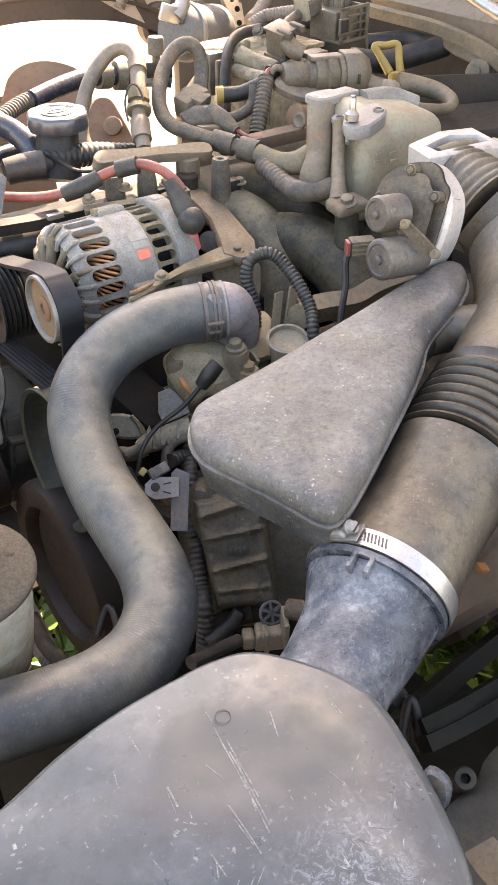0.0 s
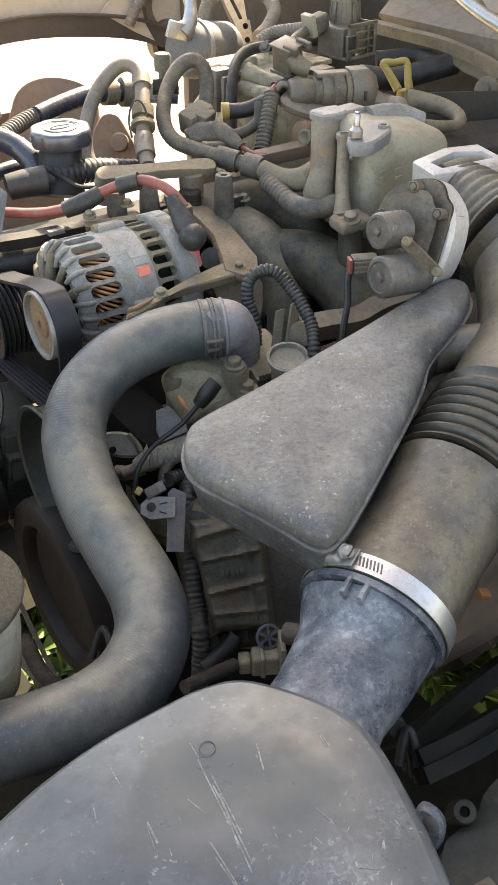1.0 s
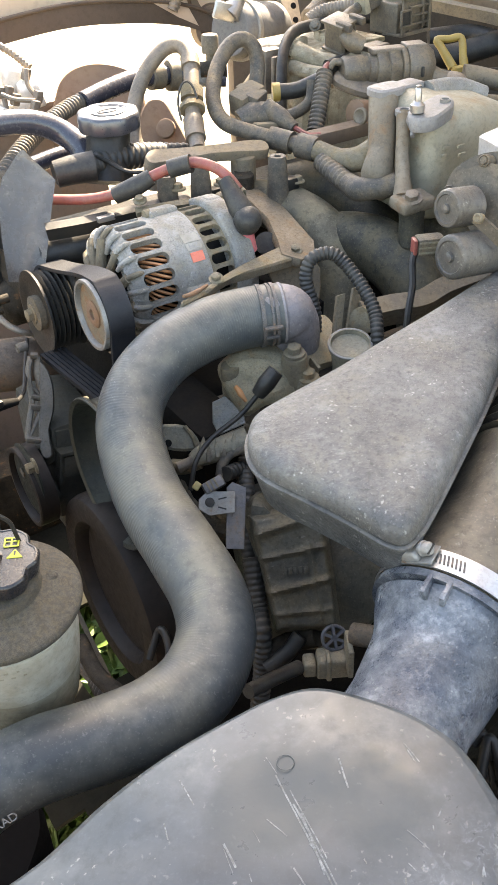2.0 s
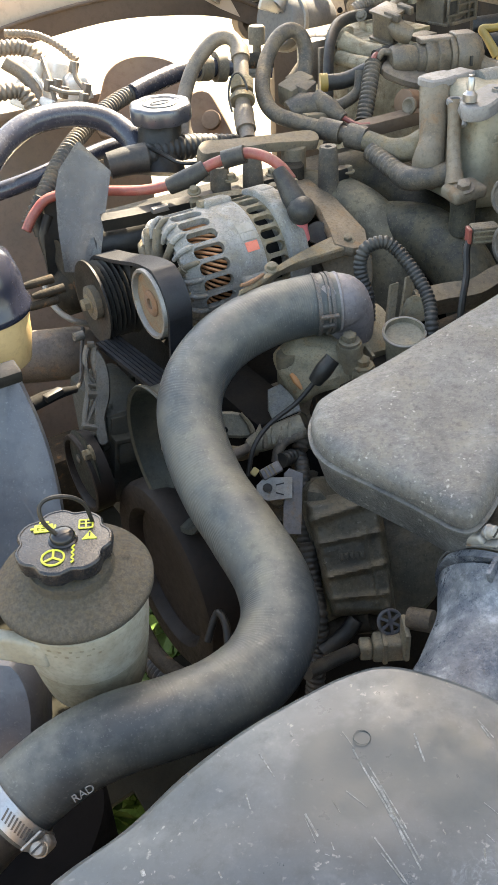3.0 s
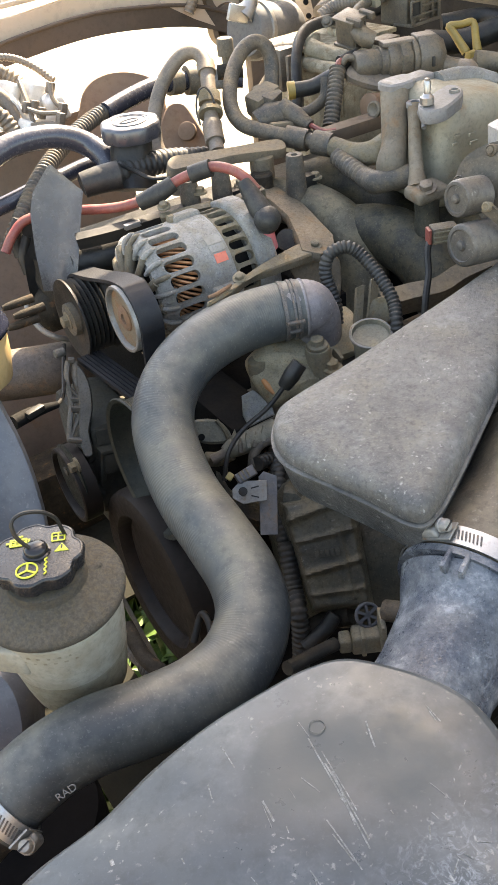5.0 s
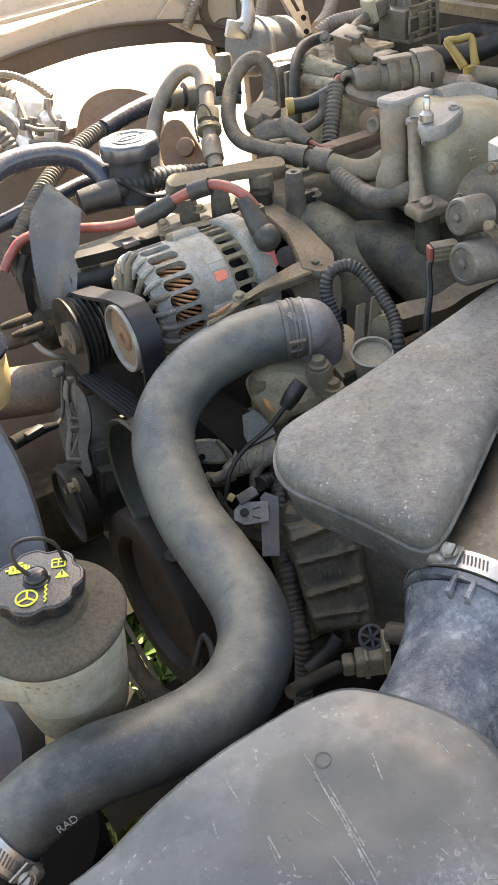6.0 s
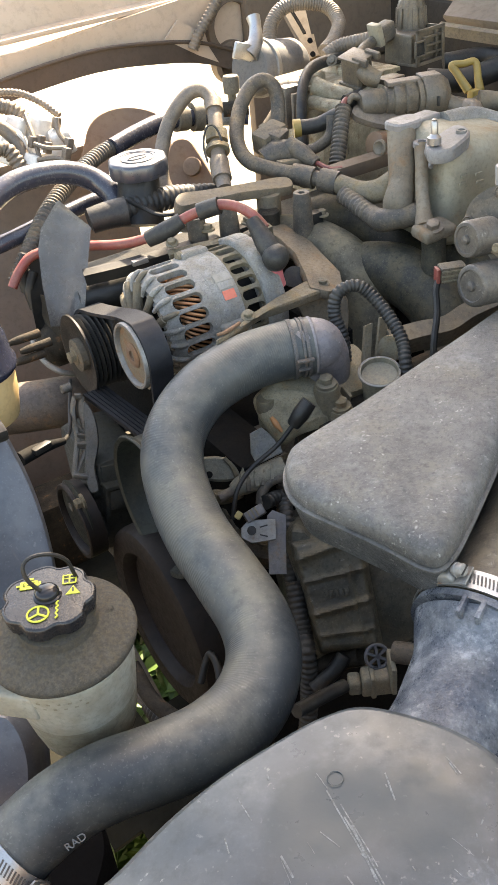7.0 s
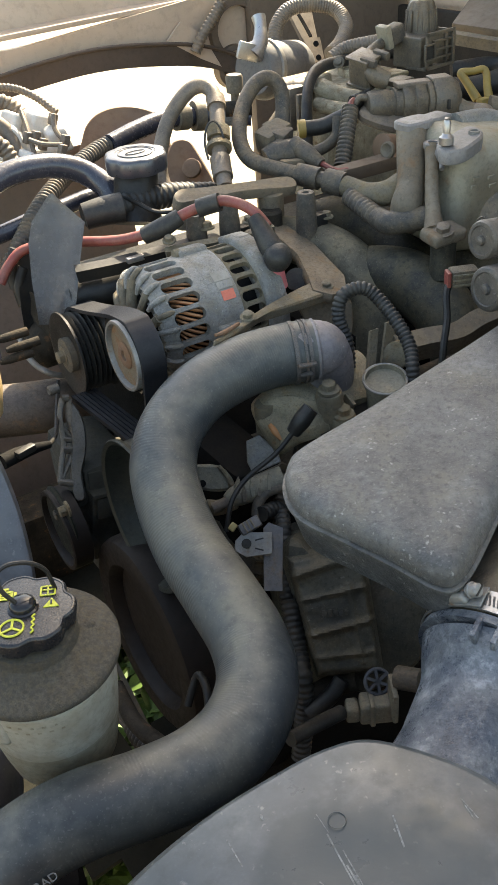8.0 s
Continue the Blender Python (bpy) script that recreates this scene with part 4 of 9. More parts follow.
DUCT = [Vector(p) for p in ((0.0558, 0.3441, 0.9802), (0.0697, 0.3681, 0.9882), (0.0870, 0.3973, 0.9949), (0.1062, 0.4309, 1.0025), (0.1311, 0.4718, 1.0189), (0.1560, 0.5107, 1.0341), (0.1858, 0.5570, 1.0477), (0.2157, 0.6051, 1.0573), (0.2407, 0.6560, 1.0703), (0.2484, 0.7112, 1.0831), (0.2431, 0.7481, 1.0961), (0.2232, 0.7666, 1.1115), (0.2077, 0.7900, 1.1211), (0.1961, 0.8139, 1.1247))]


DUCT[3] += Vector((-0.0095, -0.0115, 0.0022))


def intake():
    tube = thing("intake_tube", DUCT[0], "stained blue-grey plastic air intake tube", "intake tube")
    b = B()
    add_tube(b, DUCT[0:4], [0.036, 0.0335, 0.038, 0.0442], 40, 8)
    part("tube_wall", b, "duct", tube)
    way = (DUCT[4] - DUCT[2]).normalized()
    b = B()
    add_tube(b, [DUCT[3] - way * 0.0055, DUCT[3] - way * 0.001], 0.0466, 40, 2)
    part("collar", b, "duct", tube)
    for spot in (Vector((0.073, 0.401, 1.055)), Vector((0.083, 0.391, 1.062))):
        b = B()
        add_box(b, (0.008, 0.003, 0.012), axes(DUCT[3] - way * 0.010, way, spot - DUCT[3]) @ pose(0.0435, 0, 0), 0.001)
        part("tab", b, "duct", tube)
    bel = thing("intake_bellows", DUCT[4], "dusty ribbed rubber air intake hose with an elbow", "intake hose")
    b = B()
    add_tube(b, [DUCT[3] - way * 0.002, DUCT[3].lerp(DUCT[4], 0.5), DUCT[4], DUCT[5]], [0.0458, 0.0435, 0.0418, 0.0445], 40, 8)
    part("sleeve", b, "intake", bel)
    b = B()
    add_tube(b, [DUCT[5], DUCT[5].lerp(DUCT[6], 0.5), DUCT[6], DUCT[6].lerp(DUCT[7], 0.12)], 0.0470, 44, 10, ribs=0.0086, rib_depth=0.10)
    part("bellows", b, "bellows", bel)
    b = B()
    add_tube(b, [DUCT[6].lerp(DUCT[7], 0.06), DUCT[7], DUCT[8], DUCT[9], DUCT[10], DUCT[11]], [0.042, 0.046, 0.049, 0.049, 0.046, 0.0400], 44, 8)
    part("elbow", b, "intake", bel)
    b = B()
    add_tube(b, [DUCT[11], DUCT[12], DUCT[13]], [0.0375, 0.0305, 0.0265], 40, 8, ribs=0.0075, rib_depth=0.07)
    part("throttle_cuff", b, "intake", bel)
    clamp = thing("hose_clamp", DUCT[3], "shiny steel worm-drive clamp on the intake tube", "hose clamp", "worm-drive clamps")
    worm_clamp(clamp, DUCT[3] + way * 0.006, way, 0.0474, 0.0120, Vector((0.0731, 0.4292, 1.0520)), 0)


def worm_clamp(parent, centre, way, r, width, screw, notches=9):
    b = B()
    add_strip(b, ring_points(centre, way, r, n=48), way, width, 0.0011, 2, True)
    part("band", b, "steel", parent)
    radial = (screw - centre)
    radial -= way * radial.dot(way)
    radial.normalize()
    t = way.cross(radial)
    p = centre + radial * (r + 0.004)
    for k in list(range(-12, -3)) + list(range(4, 14)):
        turned = Matrix.Rotation(k * 0.0022 / r, 3, way) @ radial
        b = B()
        add_box(b, (0.0010, width * 0.50, 0.0004), axes(centre + turned * (r + 0.0009), turned, way.cross(turned)) @ pose(0, 0, 0, 0, 0, 18), 0)
        part("slot", b, "band_dark", parent)
    b = B()
    add_box(b, (0.014, width + 0.0012, 0.0066), axes(p, radial, t), 0.0030, 0.8, 4)
    add_box(b, (0.022, width + 0.0006, 0.0014), axes(p - radial * 0.0030 + t * 0.003, radial, t), 0.0006)
    part("worm_housing", b, "steel_dull", parent)
    b = B()
    m = axes(p + t * 0.006 + radial * 0.002, t, radial)
    add_lathe(b, [(0.0030, 0), (0.0030, 0.002), (0.0044, 0.0022), (0.0045, 0.0030), (0.0039, 0.0034), (0.0038, 0.0066), (0.0031, 0.0075), (0.0004, 0.0077)], m, 12)
    part("screw", b, "steel_dull", parent, "slotted screw head")
    b = B()
    add_box(b, (0.0009, 0.0070, 0.0012), m @ pose(0, 0, 0.0075), 0)
    part("slot", b, "black", parent)
    for k in range(notches):
        b = B()
        a = -(0.30 + 0.052 * k)
        q = centre + (radial * math.cos(a) + t * math.sin(a)) * (r + 0.0005)
        rad = (q - centre).normalized()
        add_box(b, (0.0009, width * 0.6, 0.0009), axes(q, rad, way.cross(rad) + way * 0.25), 0)
        part("notch", b, "black", parent)


intake()


def resonator():
    res = thing("intake_resonator", (0.0648, 0.5291, 1.0300), "dusty mottled triangular plastic intake resonator", "resonator")
    rim = [(-0.0188, 0.4925, 1.0700), (-0.0178, 0.5150, 1.0720), (-0.0044, 0.5295, 1.0740), (0.0295, 0.5581, 1.0780), (0.0659, 0.5933, 1.0820), (0.1055, 0.6313, 1.0860), (0.1467, 0.6744, 1.0900), (0.1720, 0.6958, 1.0920), (0.1855, 0.6897, 1.0930), (0.1865, 0.6678, 1.0920),
           (0.1704, 0.6314, 1.0900), (0.1455, 0.5910, 1.0860), (0.1371, 0.5636, 1.0820), (0.1220, 0.5240, 1.0800), (0.1066, 0.4900, 1.0760), (0.0894, 0.4540, 1.0700), (0.0769, 0.4303, 1.0660), (0.0679, 0.4205, 1.0640), (0.0577, 0.4236, 1.0630), (0.0386, 0.4396, 1.0640), (0.0151, 0.4563, 1.0660), (-0.0094, 0.4739, 1.0680)]
    rim = rim[::-1]
    b = add_cap(B(), rim, [(0.0008, -0.0075), (-0.0004, -0.006), (-0.0002, 0.001), (0.0014, 0.0045), (0.0040, 0.0072), (0.0075, 0.0085), (0.70, 0.0100), (0.82, 0.0115), (0.94, 0.0122)], 5)
    for k in range(5):
        bmesh.ops.smooth_vert(b, verts=[v for v in b.verts if not v.is_boundary], factor=0.5, use_axis_x=True, use_axis_y=True, use_axis_z=True)
    part("upper_shell", b, "resonator", res)
    b = add_cap(B(), rim, [(0.016, -0.042), (0.006, -0.036), (0.0025, -0.02), (0.0016, -0.0085), (0.004, -0.0075)], 5)
    part("lower_shell", b, "resonator", res)
    b = add_cap(B(), rim, [(0.001, -0.0088), (-0.0016, -0.0084), (-0.0016, -0.0070), (0.001, -0.0066)], 5)
    part("weld_seam", b, "resonator", res)
    b = B()
    add_tube(b, [(0.1480, 0.6260, 1.0660), (0.1640, 0.6340, 1.0665), (0.1808, 0.6351, 1.0676), (0.1951, 0.6345, 1.0679), (0.2140, 0.6330, 1.0670)], [0.0165, 0.0170, 0.0180, 0.0195, 0.0200], 26, 6)
    part("neck", b, "intake", res, "rubber neck joining the resonator to the intake elbow")


resonator()


# ---- upper radiator hose ----
HOSE = [Vector(p) for p in ((-0.0033, 0.6886, 1.0553), (-0.0272, 0.6829, 1.0548), (-0.0578, 0.6654, 1.0542), (-0.0863, 0.6389, 1.0491), (-0.1032, 0.6102, 1.0390), (-0.1074, 0.5832, 1.0271), (-0.1010, 0.5567, 1.0138), (-0.0853, 0.5234, 1.0011), (-0.0624, 0.4903, 0.9898), (-0.0436, 0.4591, 0.9819), (-0.0370, 0.4295, 0.9765),
                            (-0.0450, 0.4000, 0.9718), (-0.0650, 0.3765, 0.9715), (-0.0924, 0.3590, 0.9738), (-0.1203, 0.3450, 0.9760), (-0.1427, 0.3335, 0.9715), (-0.1618, 0.3200, 0.9631), (-0.1773, 0.3062, 0.9546), (-0.1926, 0.2922, 0.9458))]


def radiator_hose():
    h = thing("radiator_hose", HOSE[-2], "thick dusty grey rubber upper radiator hose", "radiator hose")
    part("hose_wall", add_tube(B(), HOSE[:18], [0.0232] * 8 + [0.0238] * 2 + [0.0240] * 2 + [0.0232] + [0.0224] * 2 + [0.0222] * 3, 40, 8, run=True), "hose", h)
    m = axes(Vector((-0.1319, 0.3119, 0.9709)), (Vector((-0.1319, 0.3119, 0.9709)) - Vector((-0.1399, 0.3358, 0.9589))).normalized(), Vector((-0.1179, 0.3183, 0.9774)) - Vector((-0.1471, 0.3062, 0.9656)))
    text_part("print", "RAD", 0.0062, m, "hose_print", h, "pale printed letters RAD")
    spring = thing("spring_clamp", HOSE[1], "dusty spring clamp on the hose end", "hose clamp")
    way = (HOSE[0] - HOSE[1]).normalized()
    c = HOSE[0].lerp(HOSE[1], 0.40)
    for off, w in ((-0.0075, 0.0030), (-0.0005, 0.0018), (0.0030, 0.0026)):
        b = B()
        add_strip(b, ring_points(c + way * off, way, 0.0236), way, w, 0.0013, 2, True)
        part("ring", b, "band_dark", spring)
    b = B()
    m = axes(c, -way, (0.1, -0.8, -0.1))
    add_box(b, (0.0040, 0.0026, 0.014), m @ pose(0.0244, 0.0045, 0.001), 0.001)
    add_box(b, (0.0036, 0.0024, 0.010), m @ pose(0.0244, -0.0035, 0.002), 0.001)
    part("ear", b, "band_dark", spring)
    low = thing("hose_clamp", HOSE[17], "shiny steel worm-drive clamp on the radiator end", "hose clamp", "worm-drive clamps")
    way = (HOSE[17] - HOSE[16]).normalized()
    worm_clamp(low, HOSE[16].lerp(HOSE[17], 0.62), way, 0.0232, 0.0125, Vector((-0.1495, 0.2951, 0.9508)))
    neck = B()
    add_tube(neck, [HOSE[17], HOSE[17].lerp(HOSE[18], 1.0), at(-0.57, -0.24, 0.86)], 0.0205, 28, 6)
    solid("radiator_inlet", neck, "black", "black plastic radiator inlet neck", "radiator inlet")


radiator_hose()


def thermostat():
    th = thing("thermostat_housing", (0.0114, 0.6885, 1.0080), "dusty cast aluminium thermostat housing with bolts", "thermostat housing")
    b = B()
    add_tube(b, [HOSE[1], HOSE[0], (0.0022, 0.6936, 1.0492), (0.0062, 0.6996, 1.0341), (0.0046, 0.7052, 0.9980)], [0.021, 0.0222, 0.0212, 0.0202, 0.020], 32, 7)
    for v in b.verts:
        v.co += Vector((-0.2, -0.7, 0.6)) * (0.0016 * noise.noise(v.co * 60) + 0.0008 * noise.noise(v.co * 170))
    part("elbow", b, "elbow_crust", th, "chalky lilac-grey cast elbow")
    b = B()
    way = (HOSE[0] - HOSE[1]).normalized()
    add_lathe(b, [(0.0205, -0.0016), (0.0232, -0.0012), (0.0238, 0.0004), (0.0228, 0.0018), (0.0205, 0.0022)], axes(HOSE[0].lerp(HOSE[1], 0.02), way), 40)
    part("bead", b, "elbow_crust", th, "white-crusted bead of the elbow")
    b = B()
    add_box(b, (0.085, 0.05, 0.022), el(Vector((0.0072, 0.6991, 1.0154)), 25, 5), 0.009)
    part("flange", b, "thermo", th)
    b = B()
    add_cap(b, [(-0.0510, 0.6640, 1.0200), (-0.0425, 0.6690, 1.0290), (-0.0261, 0.6710, 1.0325), (-0.0060, 0.6700, 1.0290), (0.0080, 0.6660, 1.0200), (0.0060, 0.6560, 1.0040), (-0.0165, 0.6490, 0.9990), (-0.0310, 0.6445, 0.9925), (-0.0405, 0.6512, 1.0020)][::-1], [(0.004, -0.024), (-0.001, -0.014), (-0.002, -0.004), (0.002, 0.001), (0.006, 0.003)] + [(0.5 + f, 0.0035 + 0.003 * f) for f in (0.3, 0.45, 0.6, 0.75, 0.9)], 5)
    for v in b.verts:
        v.co += Vector((-0.1, -0.75, 0.65)) * (0.0045 * noise.noise(v.co * 55) + 0.0022 * noise.noise(v.co * 140 + Vector((4, 0, 0))))
    part("base", b, "thermo", th, "lumpy oil-crusted casting")
    for q, r in (((0.0066, 0.6653, 1.0319), 0.0105), ((0.0174, 0.6618, 1.0124), 0.010), ((-0.0424, 0.6626, 1.0243), 0.008)):
        b = B()
        add_lathe(b, [(r, -0.03), (r, -0.004), (r * 0.92, 0.0)], axes(q, (-0.02, -0.12, 1.0)), 18)
        part("boss", b, "alu_dirty", th)
    for x in (0, 1, 2):
        b = B()
        add_box(b, (0.003, 0.012, 0.03), el(Vector((0.0111, 0.6730, 1.0067)) + E * (0.008 * x - 0.006), 25), 0.001)
        part("rib", b, "alu_dirty", th)
    for p in ((0.0067, 0.6651, 1.0326), (0.0174, 0.6616, 1.0130)):
        b = B()
        add_bolt(b, p, (-0.02, -0.12, 1.0), 0.0055, 0.008)
        part("bolt", b, "alu_dirty", th)
    sensor = thing("temperature_sensor", (-0.0283, 0.6129, 1.0114), "black two-wire temperature sensor plug", "sensor")
    b = B()
    add_tube(b, [(-0.0190, 0.6227, 1.0240), (-0.0129, 0.6234, 1.0329), (-0.0061, 0.6272, 1.0408)], [0.0055, 0.0068, 0.006], 14, 4)
    part("plug", b, "black", sensor)
    b = B()
    add_tube(b, [(-0.0190, 0.6227, 1.0240), (-0.0329, 0.6167, 1.0089), (-0.0530, 0.6058, 0.9965), (-0.0639, 0.5914, 0.9863), (-0.0683, 0.5790, 0.9689)], 0.0019, 8, 6)
    part("wire", b, "black", sensor)
    b = B()
    add_tube(b, [(-0.0384, 0.6512, 1.0130), (-0.0341, 0.6484, 1.0080), (-0.0299, 0.6453, 1.0025)], [0.0016, 0.0030, 0.0012], 10, 4)
    part("orange_seal", b, "orange", sensor, "orange sealant")


thermostat()


# ---- power steering reservoir ----
def reservoir():
    c = Vector((-0.1451, 0.3969, 1.0416))
    tilt = Vector((0.01, -0.07, 1)).normalized()
    m = axes(c, tilt, E)
    r = thing("power_steering_reservoir", c - tilt * 0.085, "milky power steering reservoir with a dusty black lid", "fluid reservoir")
    b = B()
    add_lathe(b, [(0.020, -0.046), (0.0350, -0.050), (0.0372, -0.032), (0.0380, -0.016), (0.0385, -0.008), (0.0385, 0.0)], m, 56)
    part("tank", b, "tank", r)
    b = B()
    add_lathe(b, [(0.018, -0.089), (0.026, -0.087), (0.0300, -0.081), (0.0325, -0.068), (0.0350, -0.0500), (0.020, -0.047)], m, 56)
    part("tank_bottom", b, "tank_low", r, "yellow-stained lower half")
    b = B()
    add_lathe(b, [(0.0388, -0.0060), (0.0418, -0.0058), (0.0430, -0.0046), (0.0432, -0.0024), (0.0424, -0.0008), (0.0408, 0.0002), (0.0340, 0.0030), (0.0270, 0.0056), (0.0235, 0.0072), (0.0225, 0.0125)], m, 64)
    part("lid", b, "lid", r, "gritty dust-covered black lid")
    crown = Vector((0.01, 0.01, 1)).normalized()
    cm = axes(Vector((-0.1479, 0.3998, 1.0610)) - crown * 0.010, crown, Vector((-0.1224, 0.4034, 1.0621)) - Vector((-0.1710, 0.3942, 1.0575)))
    thing_part("cap", cm, r)
    b = B()
    add_lathe(b, [(0.0062, -0.004), (0.0060, 0.0012), (0.0048, 0.0026), (0.0020, 0.0032)], axes((-0.1212, 0.4066, 1.0452), tilt, E), 20, 0.75)
    part("lid_tab", b, "lid", r)
    b = B()
    tube_loop = [(-0.1489, 0.3984, 1.0682), (-0.1551, 0.3970, 1.0792), (-0.1565, 0.3993, 1.0877), (-0.1518, 0.4041, 1.0900), (-0.1432, 0.4098, 1.0862), (-0.1376, 0.4135, 1.0785), (-0.1356, 0.4142, 1.0688), (-0.1355, 0.4174, 1.0579)]
    add_tube(b, tube_loop, 0.0012, 8, 6)
    part("tether", b, "black", r, "thin plastic tether loop")
    b = B()
    add_box(b, (0.05, 0.008, 0.019), axes(Vector((-0.1797, 0.3700, 1.0150)), Z, Vector((-0.1660, 0.3678, 1.0155)) - Vector((-0.2004, 0.3738, 1.0125))), 0.0035, 1.0, 4)
    part("mounting_arm", b, "tank", r)
    b = B()
    add_lathe(b, [(0.0380, -0.0130), (0.0390, -0.0125), (0.0390, -0.0110), (0.0384, -0.0105)], m, 48)
    part("neck_bead", b, "tank", r)
    rng = random.Random(11)
    a = m.inverted() @ Vector((-0.1418, 0.3551, 1.0282))
    start = math.degrees(math.atan2(a.y, a.x))
    for k in range(12):
        b = B()
        ang, z = start - 26 + 4.5 * k, -0.0175 - 0.0045 * (k % 2)
        rad = 0.0385 + (z + 0.008) * 0.085
        add_box(b, (0.0008, rng.uniform(0.0012, 0.0026), 0.0012), m @ pose(0, 0, 0, 0, 0, ang) @ pose(rad, 0, z), 0)
        part("moulded_mark", b, "tank_low", r)
    for k in range(3):
        b = B()
        a = m.inverted() @ Vector((-0.1253, 0.3677, 1.0257))
        ang = math.degrees(math.atan2(a.y, a.x))
        add_box(b, (0.0012, 0.011, 0.0010), m @ pose(0, 0, 0, 0, 0, ang) @ pose(0.0368 - k * 0.0006, 0, -0.014 - 0.006 * k), 0)
        part("level_mark", b, "print_grey", r)


def thing_part(name, cm, parent):
    b = B()
    add_lathe(b, [(0.0225, 0.0035), (0.0252, 0.0045), (0.0266, 0.0122), (0.0264, 0.0132), (0.0254, 0.0141), (0.0246, 0.0141), (0.0242, 0.0137), (0.016, 0.0142), (0.006, 0.0144)], cm, 112, 1.0, 7, 0.055)
    cap = part(name, b, "cap", parent, "knurled black cap with yellow symbols")
    cm = cm @ Matrix.Diagonal((1.12, 1.12, 1.0, 1.0))
    b = B()
    add_lathe(b, [(0.0072, 0.0138), (0.0070, 0.0150), (0.0060, 0.0155), (0.0062, 0.0170), (0.0055, 0.0188), (0.0036, 0.0199), (0.0004, 0.0203)], cm, 24)
    part("button", b, "gloss", cap)
    # steering-wheel sign, wavy fluid line, engine, book and warning triangle
    b = B()
    s = cm @ pose(-0.004, -0.0125, 0.0145)
    add_tube(b, [s @ Vector((0.0052 * math.cos(a), 0.0052 * math.sin(a), 0)) for a in [k * math.pi / 8 for k in range(17)]], 0.0006, 6, 2)
    for a in (90, 210, 330):
        add_box(b, (0.005, 0.0011, 0.0004), s @ pose(0, 0, 0, 0, 0, a) @ pose(0.0025, 0, 0), 0)
    part("wheel_sign", b, "mark", cap, "yellow steering wheel symbol")
    b = B()
    add_tube(b, [cm @ Vector((0.0045 + 0.0011 * (k % 2), -0.017 + 0.0017 * k, 0.0146)) for k in range(8)], 0.0005, 6, 3)
    part("fluid_sign", b, "mark", cap)
    b = B()
    for x, y, w, h in ((0, 0.0022, 0.0085, 0.0012), (0, -0.0024, 0.0085, 0.0012), (-0.0038, 0, 0.0013, 0.0050), (0.0038, 0, 0.0013, 0.0050), (0, 0.0043, 0.0045, 0.0012), (0, 0.0032, 0.0016, 0.002), (-0.0052, 0, 0.002, 0.0012), (0.0054, 0, 0.0012, 0.0036), (-0.0014, 0, 0.0008, 0.004), (0.0012, 0, 0.0008, 0.004), (0, 0.0006, 0.006, 0.0006), (0, -0.0010, 0.006, 0.0006)):
        add_box(b, (w, h, 0.0004), cm @ pose(-0.0098, 0.0092, 0.0147, 0, 0, 0) @ pose(x, y, 0), 0)
    part("engine_sign", b, "mark", cap)
    b = B()
    for x, y, w, h in ((-0.0032, 0, 0.0008, 0.006), (0.0032, 0, 0.0008, 0.006), (0, 0, 0.0008, 0.006), (-0.0016, 0.003, 0.0035, 0.0008), (0.0016, 0.003, 0.0035, 0.0008), (-0.0016, -0.003, 0.0035, 0.0008), (0.0016, -0.003, 0.0035, 0.0008), (0.0016, 0.0005, 0.002, 0.0006), (-0.0016, 0.0005, 0.002, 0.0006)):
        add_box(b, (w, h, 0.0004), cm @ pose(0.0105, 0.0095, 0.0147) @ pose(x, y, 0), 0)
    part("book_sign", b, "mark", cap)
    b = flat([(-0.0036, -0.003), (0.0036, -0.003), (0, 0.003)], cm @ pose(0.0125, 0.0015, 0.0142), 0.0005, 0.0001)
    part("warning_sign", b, "mark", cap)
    b = B()
    add_box(b, (0.0008, 0.0026, 0.0003), cm @ pose(0.0125, 0.0014, 0.0149), 0)
    part("warning_stroke", b, "cap", cap)
    return cap


reservoir()


# ---- alternator ----
ALT_AXIS = (E * 0.99 + Z * 0.0).normalized()
ALT = Vector((-0.0814, 0.7981, 1.0536)) - E * 0.010 - Z * 0.010


